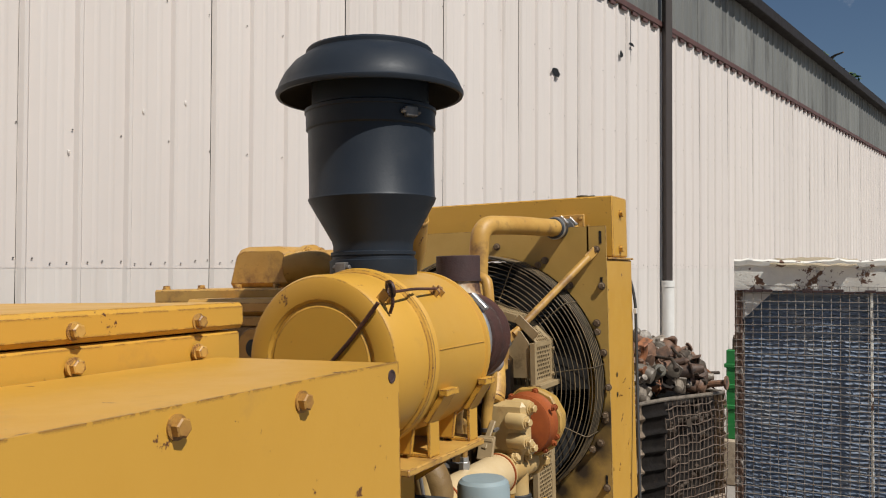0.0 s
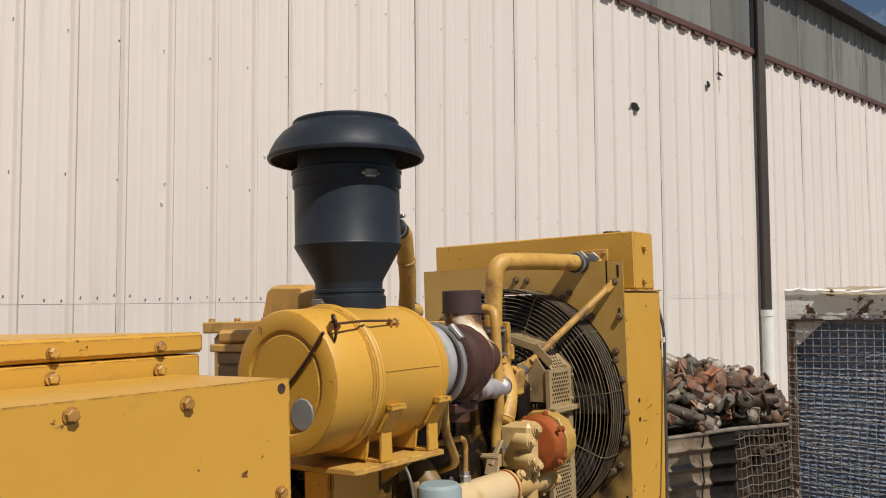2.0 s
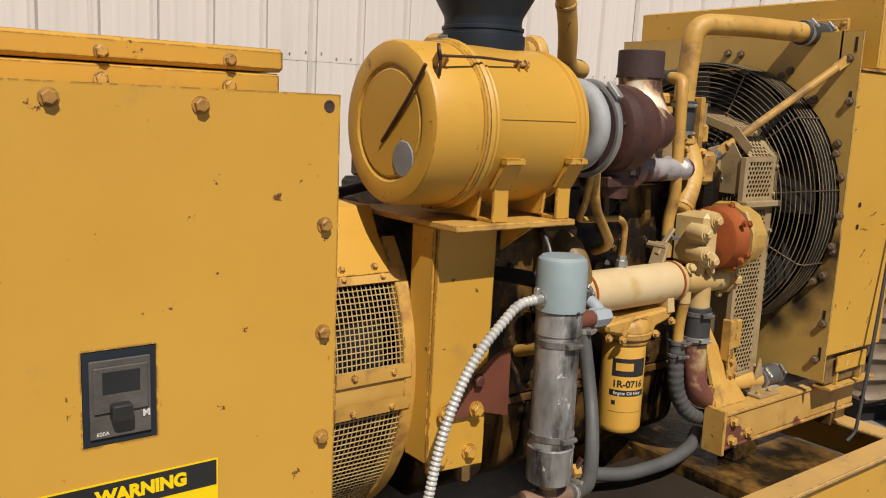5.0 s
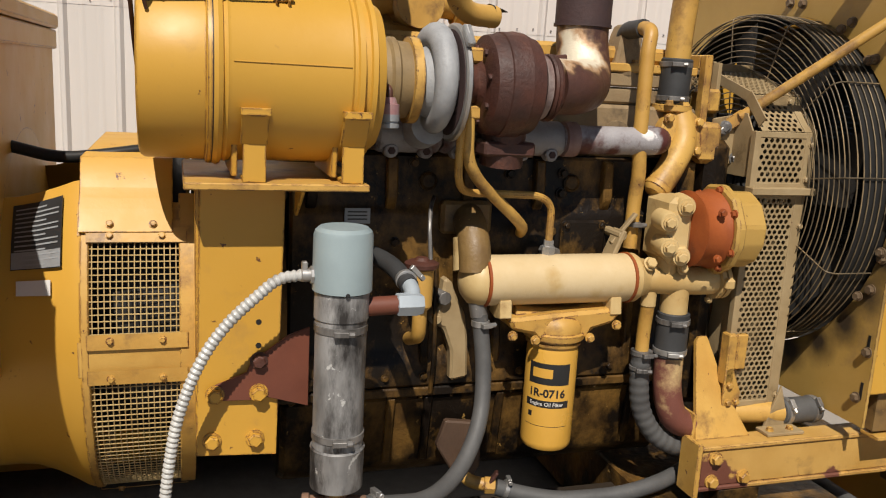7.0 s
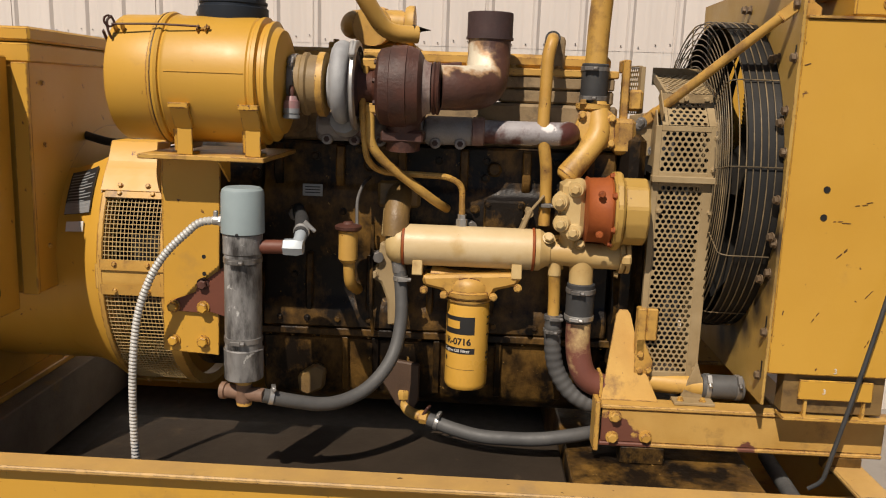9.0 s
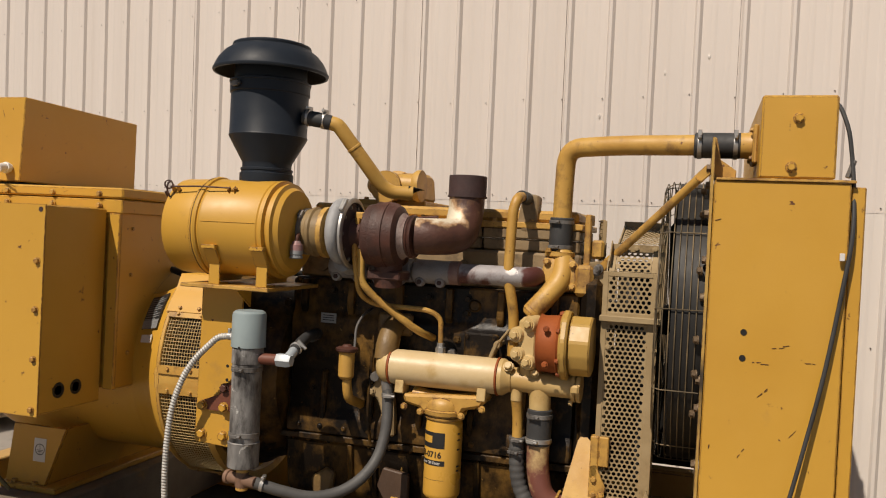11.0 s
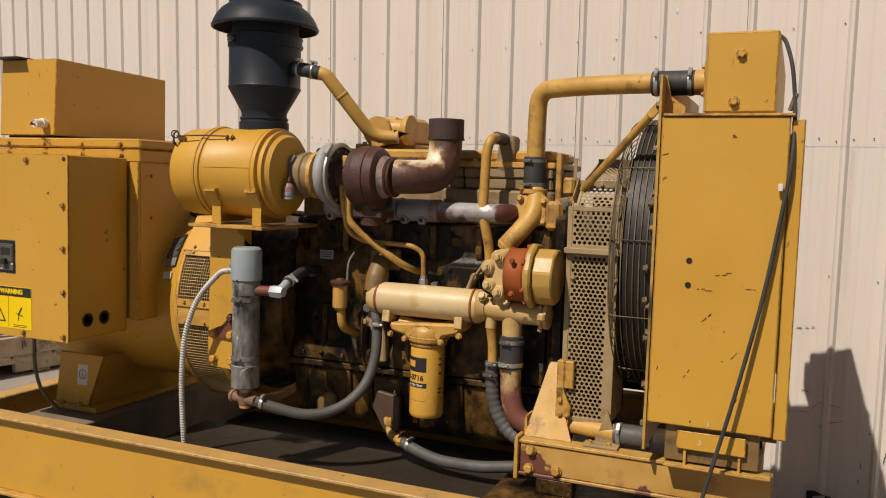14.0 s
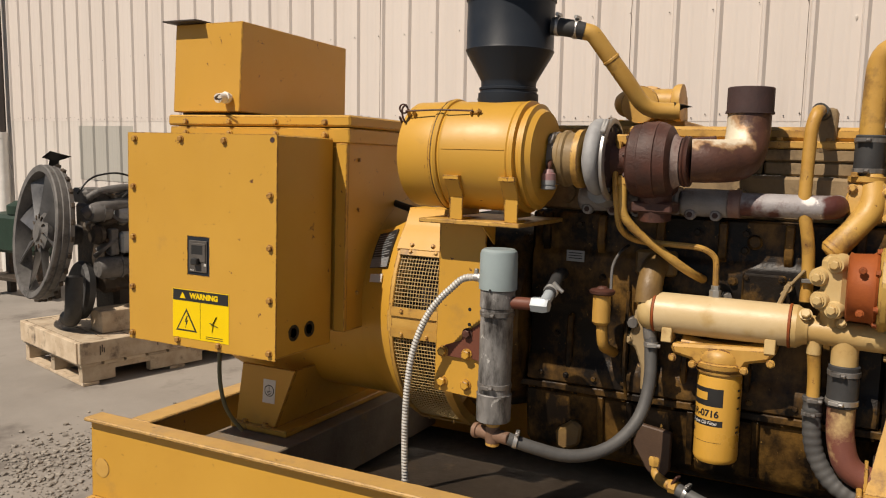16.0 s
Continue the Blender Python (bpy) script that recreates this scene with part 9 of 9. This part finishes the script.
def pallet_engine():
    t = thing("pallet", at(0.42, 0.6, 0), "weathered wooden pallet with low side boards", "pallet")
    for a in (0.03, 0.42, 0.81):
        bm = bmesh.new()
        for b0, b1 in ((0.0, 0.20), (0.42, 0.78), (1.0, 1.20)):
            oriented(bm, at(a, (b0 + b1) / 2, 0.068), (b1 - b0, 0.05, 0.095), P2, 0.003)
        oriented(bm, at(a, 0.6, 0.098), (1.2, 0.048, 0.034), P2, 0)
        part("stringer", bm, wood, t)
    for b in (0.05, 0.6, 1.15):
        bm = bmesh.new()
        oriented(bm, at(0.42, b, 0.011), (0.84, 0.10, 0.018), P1, 0.002)
        part("bottom_board", bm, wood, t)
    for i in range(9):
        bm = bmesh.new()
        oriented(bm, at(0.42, 0.05 + i * 0.1375, 0.126), (0.86, 0.12, 0.018), P1, 0.002)
        part("deck_board", bm, wood, t)
    for a in (-0.005, 0.845):
        bm = bmesh.new()
        oriented(bm, at(a, 0.6, 0.20), (1.24, 0.03, 0.125), P2, 0.003)
        part("side_board", bm, wood, t)
    for b in (-0.015, 1.215):
        bm = bmesh.new()
        oriented(bm, at(0.42, b, 0.20), (0.82, 0.03, 0.125), P1, 0.003)
        part("side_board", bm, wood, t)
    for i in range(8):
        bm = bmesh.new()
        oriented(bm, at(0.42, 0.085 + i * 0.147, 0.250), (0.81, 0.138, 0.020), P1, 0.002)
        part("top_board", bm, wood, t)
    for a, b in ((-0.0215, 0.10), (-0.0215, 0.46), (-0.0215, 0.70)):
        bm = bmesh.new()
        for k in range(3):
            oriented(bm, at(a, b + 0.012 * k, 0.205 + 0.012 * (k % 2)), (0.006, 0.002, 0.055 - 0.012 * k), P2, 0)
        part("stencil_mark", bm, old_wood, t, "dark stencil mark")
    e = thing("spare_engine", at(0.42, 0.6, 0.262), "grey dirty truck engine standing on a pallet", "engine")
    dust = material("dusty_grey_casting", (0.15, 0.142, 0.135), (0.075, 0.07, 0.066), 0.65, 0.1, 12, (0.03, 0.027, 0.025), 0.42, 9, None, 0, 40, 0.3, 90)
    bm = bmesh.new()
    oriented(bm, at(0.44, 0.68, 0.76), (0.86, 0.34, 0.56), P2, 0.03)
    part("block", bm, scrap_dark, e)
    bm = bmesh.new()
    oriented(bm, at(0.44, 0.70, 0.41), (0.70, 0.30, 0.24), P2, 0.03)
    part("oil_pan", bm, scrap_dark, e)
    for i in range(4):
        bm = bmesh.new()
        oriented(bm, at(0.36, 0.25 + i * 0.19, 1.085), (0.17, 0.20, 0.09), P2, 0.02)
        part("rocker_cover", bm, dust, e)
    # inlet pipes, pump, starter and the control module on the near side
    for b0, z, r, mat in ((0.15, 1.02, 0.035, dust), (0.18, 1.12, 0.022, dust), (0.20, 0.93, 0.018, scrap_dark), (0.22, 0.80, 0.014, dust)):
        bm = bmesh.new()
        tube(bm, [at(0.24, b0, z - 0.04), at(0.20, b0 + 0.05, z), at(0.19, b0 + 0.2, z + 0.02), at(0.22, b0 + 0.5, z)], r, 12, 0.06)
        part("pipe", bm, mat, e)
    for b0, z, r, n_, mat in ((0.20, 0.655, 0.066, 0.24, dust), (0.17, 0.99, 0.055, 0.12, dust), (0.33, 0.98, 0.045, 0.10, alu), (0.17, 0.86, 0.06, 0.07, scrap_dark)):
        bm = bmesh.new()
        lathe(bm, at(0.20, b0, z), P2, [(0, r * 0.5), (0.002, r * 0.85), (0.02, r), (n_ * 0.55, r), (n_ * 0.56, r * 1.08), (n_ * 0.62, r * 1.08), (n_ * 0.64, r * 0.9), (n_, r * 0.8), (n_ + 0.01, r * 0.4)], 20)
        part("accessory", bm, mat, e)
    bm = bmesh.new()
    oriented(bm, at(0.165, 0.385, 0.805), (0.105, 0.05, 0.13), P2, 0.012)
    part("control_module", bm, zinc_dull, e, "pale grey control module")
    bm = bmesh.new()
    oriented(bm, at(0.19, 0.30, 0.81), (0.05, 0.05, 0.16), P2, 0.006)
    part("bracket", bm, dust, e)
    rng = random.Random(4)
    for i in range(30):
        b, z = rng.uniform(0.14, 0.60), rng.uniform(0.55, 1.14)
        bm = bmesh.new()
        if i % 2:
            tube(bm, [at(0.26, b, z), at(0.18, b + 0.03, z + rng.uniform(-0.08, 0.08)), at(0.17, b + 0.10, z + rng.uniform(-0.12, 0.12)), at(0.26, b + 0.16, z)], rng.uniform(0.005, 0.016), 8, 0.04)
            part("hose", bm, rng.choice([scrap_dark, dust, rubber]), e)
        else:
            lathe(bm, at(0.27, b, z), -P1, [(0, 0.03), (0.05, 0.032), (0.052, 0.02), (0.08, 0.018), (0.082, 0.01)], 8)
            part("fitting", bm, rng.choice([scrap_dark, dust, scrap_grey]), e)
    bm = bmesh.new()
    tube(bm, [at(0.3, 0.14, 1.10), at(0.3, 0.22, 1.20), at(0.3, 0.40, 1.23), at(0.32, 0.62, 1.14)], 0.006, 8, 0.08)
    part("wire_loop", bm, black, e)
    # fan in its flared ring, leaning a little
    blade_m = material("sooty_fan_blade", (0.05, 0.05, 0.052), (0.12, 0.12, 0.125), 0.4, 0.1, 5, (0.02, 0.02, 0.02), 0.4, 7, None, 0, 40, 0.1, 90)
    up = Vector((0, 0, 1))
    F1, F2 = Vector((-0.3486, -0.9373, 0)), Vector((-0.9373, 0.3486, 0))
    FA = (F2 * math.cos(radians(8)) - up * math.sin(radians(8))).normalized()
    FU = F1.cross(FA) if F1.cross(FA).z > 0 else FA.cross(F1)
    c = Vector((-1.946, -2.067, 0.870))
    bm = bmesh.new()
    lathe(bm, c, FA, [(0.0, 0.365), (-0.004, 0.400), (0.004, 0.406), (0.030, 0.402), (0.034, 0.410), (0.068, 0.402), (0.072, 0.408), (0.100, 0.400), (0.105, 0.375), (0.100, 0.362), (0.0, 0.365)], 56, cap=False)
    part("fan_shroud", bm, dust, e, "dusty grey plastic fan ring")
    for i in range(26):
        a = i * 2 * math.pi / 26
        d = F1 * math.cos(a) + FU * math.sin(a)
        bm = bmesh.new()
        oriented(bm, c + d * 0.409 + FA * 0.085, (0.022, 0.022, 0.030), d, 0.003)
        part("ring_lug", bm, scrap_dark, e)
    for i in range(8):
        a = i * 2 * math.pi / 8 + 0.25
        r, q = F1 * math.cos(a) + FU * math.sin(a), -F1 * math.sin(a) + FU * math.cos(a)
        bm = bmesh.new()
        rows = []
        for d in (0.10, 0.18, 0.27, 0.358):
            w = 0.030 + 0.17 * (d - 0.09)
            rows.append([bm.verts.new(c + r * d + q * (s * w + 0.08 * d) + FA * (0.055 + 0.035 * s + th)) for th in (-0.002, 0.002) for s in (-1, 0, 1)])
        for p_, q_ in zip(rows, rows[1:]):
            for k0, k1 in ((0, 1), (1, 2), (2, 5), (5, 4), (4, 3), (3, 0)):
                bm.faces.new((p_[k0], p_[k1], q_[k1], q_[k0]))
        bm.faces.new([rows[-1][k] for k in (0, 1, 2, 5, 4, 3)])
        part("fan_blade", bm, blade_m, e, "dull grey fan blade")
    bm = bmesh.new()
    lathe(bm, c + FA * 0.01, FA, [(0, 0.02), (0.0, 0.055), (0.012, 0.060), (0.014, 0.095), (0.03, 0.125), (0.06, 0.125), (0.08, 0.09), (0.26, 0.06)], 32)
    part("fan_hub", bm, dust, e)
    for i in range(12):
        a = i * 2 * math.pi / 12
        d = F1 * math.cos(a) + FU * math.sin(a)
        bm = bmesh.new()
        oriented(bm, c + d * 0.095 + FA * 0.020, (0.030, 0.010, 0.008), d, 0.002)
        part("cooling_rib", bm, scrap_dark, e)
    bm = bmesh.new()
    lathe(bm, at(0.40, 0.15, 0.50), FA, [(0, 0.05), (0, 0.17), (0.02, 0.185), (0.06, 0.175), (0.065, 0.06)], 32)
    part("crank_pulley", bm, rubber, e)
    bm = bmesh.new()
    tube(bm, [at(0.20, 0.06, 0.62), at(0.20, 0.05, 0.44), at(0.30, 0.08, 0.34), at(0.46, 0.12, 0.32)], 0.05, 14, 0.12)
    part("lower_hose", bm, rubber, e, "black coolant hose")
    bm = bmesh.new()
    tip = c + FU * 0.405 + FA * 0.06
    vs = [bm.verts.new(tip + P2 * x + up * z + P1 * y) for x, y, z in ((-0.02, 0, -0.01), (0.045, 0, -0.01), (0.05, 0.01, 0.03), (0.125, 0.0, 0.055), (0.05, 0.0, 0.075), (-0.005, 0.0, 0.09), (-0.05, 0.01, 0.05), (-0.01, 0, 0.035))]
    bm.faces.new(vs)
    bmesh.ops.solidify(bm, geom=bm.faces[:], thickness=0.012)
    part("torn_bracket", bm, black, e, "torn black bracket on the fan ring")
    w = thing("wood_chock", at(0.42, 0.35, 0.262), "brown timber chock under the engine", "block")
    bm = bmesh.new()
    oriented(bm, at(0.22, 0.34, 0.330), (0.30, 0.16, 0.135), P2, 0.005)
    part("timber", bm, wood, w)
    g = thing("green_machine", (-3.5, -4.3, 0), "green painted machine on a rack beyond the pallet", "machine")
    bm = bmesh.new()
    box(bm, -3.62, -3.36, -4.7, -3.9, 0.40, 0.74, 0.03)
    lathe(bm, (-3.5, -4.3, 0.74), (0, 0, 1), [(0, 0.12), (0.01, 0.13), (0.08, 0.13), (0.12, 0.06)], 20)
    part("housing", bm, green_dark, g)
    bm = bmesh.new()
    for x in (-3.57, -3.40):
        for y in (-4.6, -4.0):
            box(bm, x - 0.03, x + 0.03, y - 0.03, y + 0.03, 0, 0.399, 0.003)
    box(bm, -3.62, -3.36, -4.7, -3.9, 0.15, 0.18, 0.003)
    part("rack", bm, scrap_dark, g, "dark steel rack")
    bm = bmesh.new()
    tube(bm, [(-3.4, -4.1, 0.6), (-3.3, -4.0, 0.66), (-3.28, -3.9, 0.45)], 0.035, 12, 0.1)
    part("pipe", bm, green_dark, g)


guarded_core()
scrap_bin()
jack_stand()
pallet_engine()
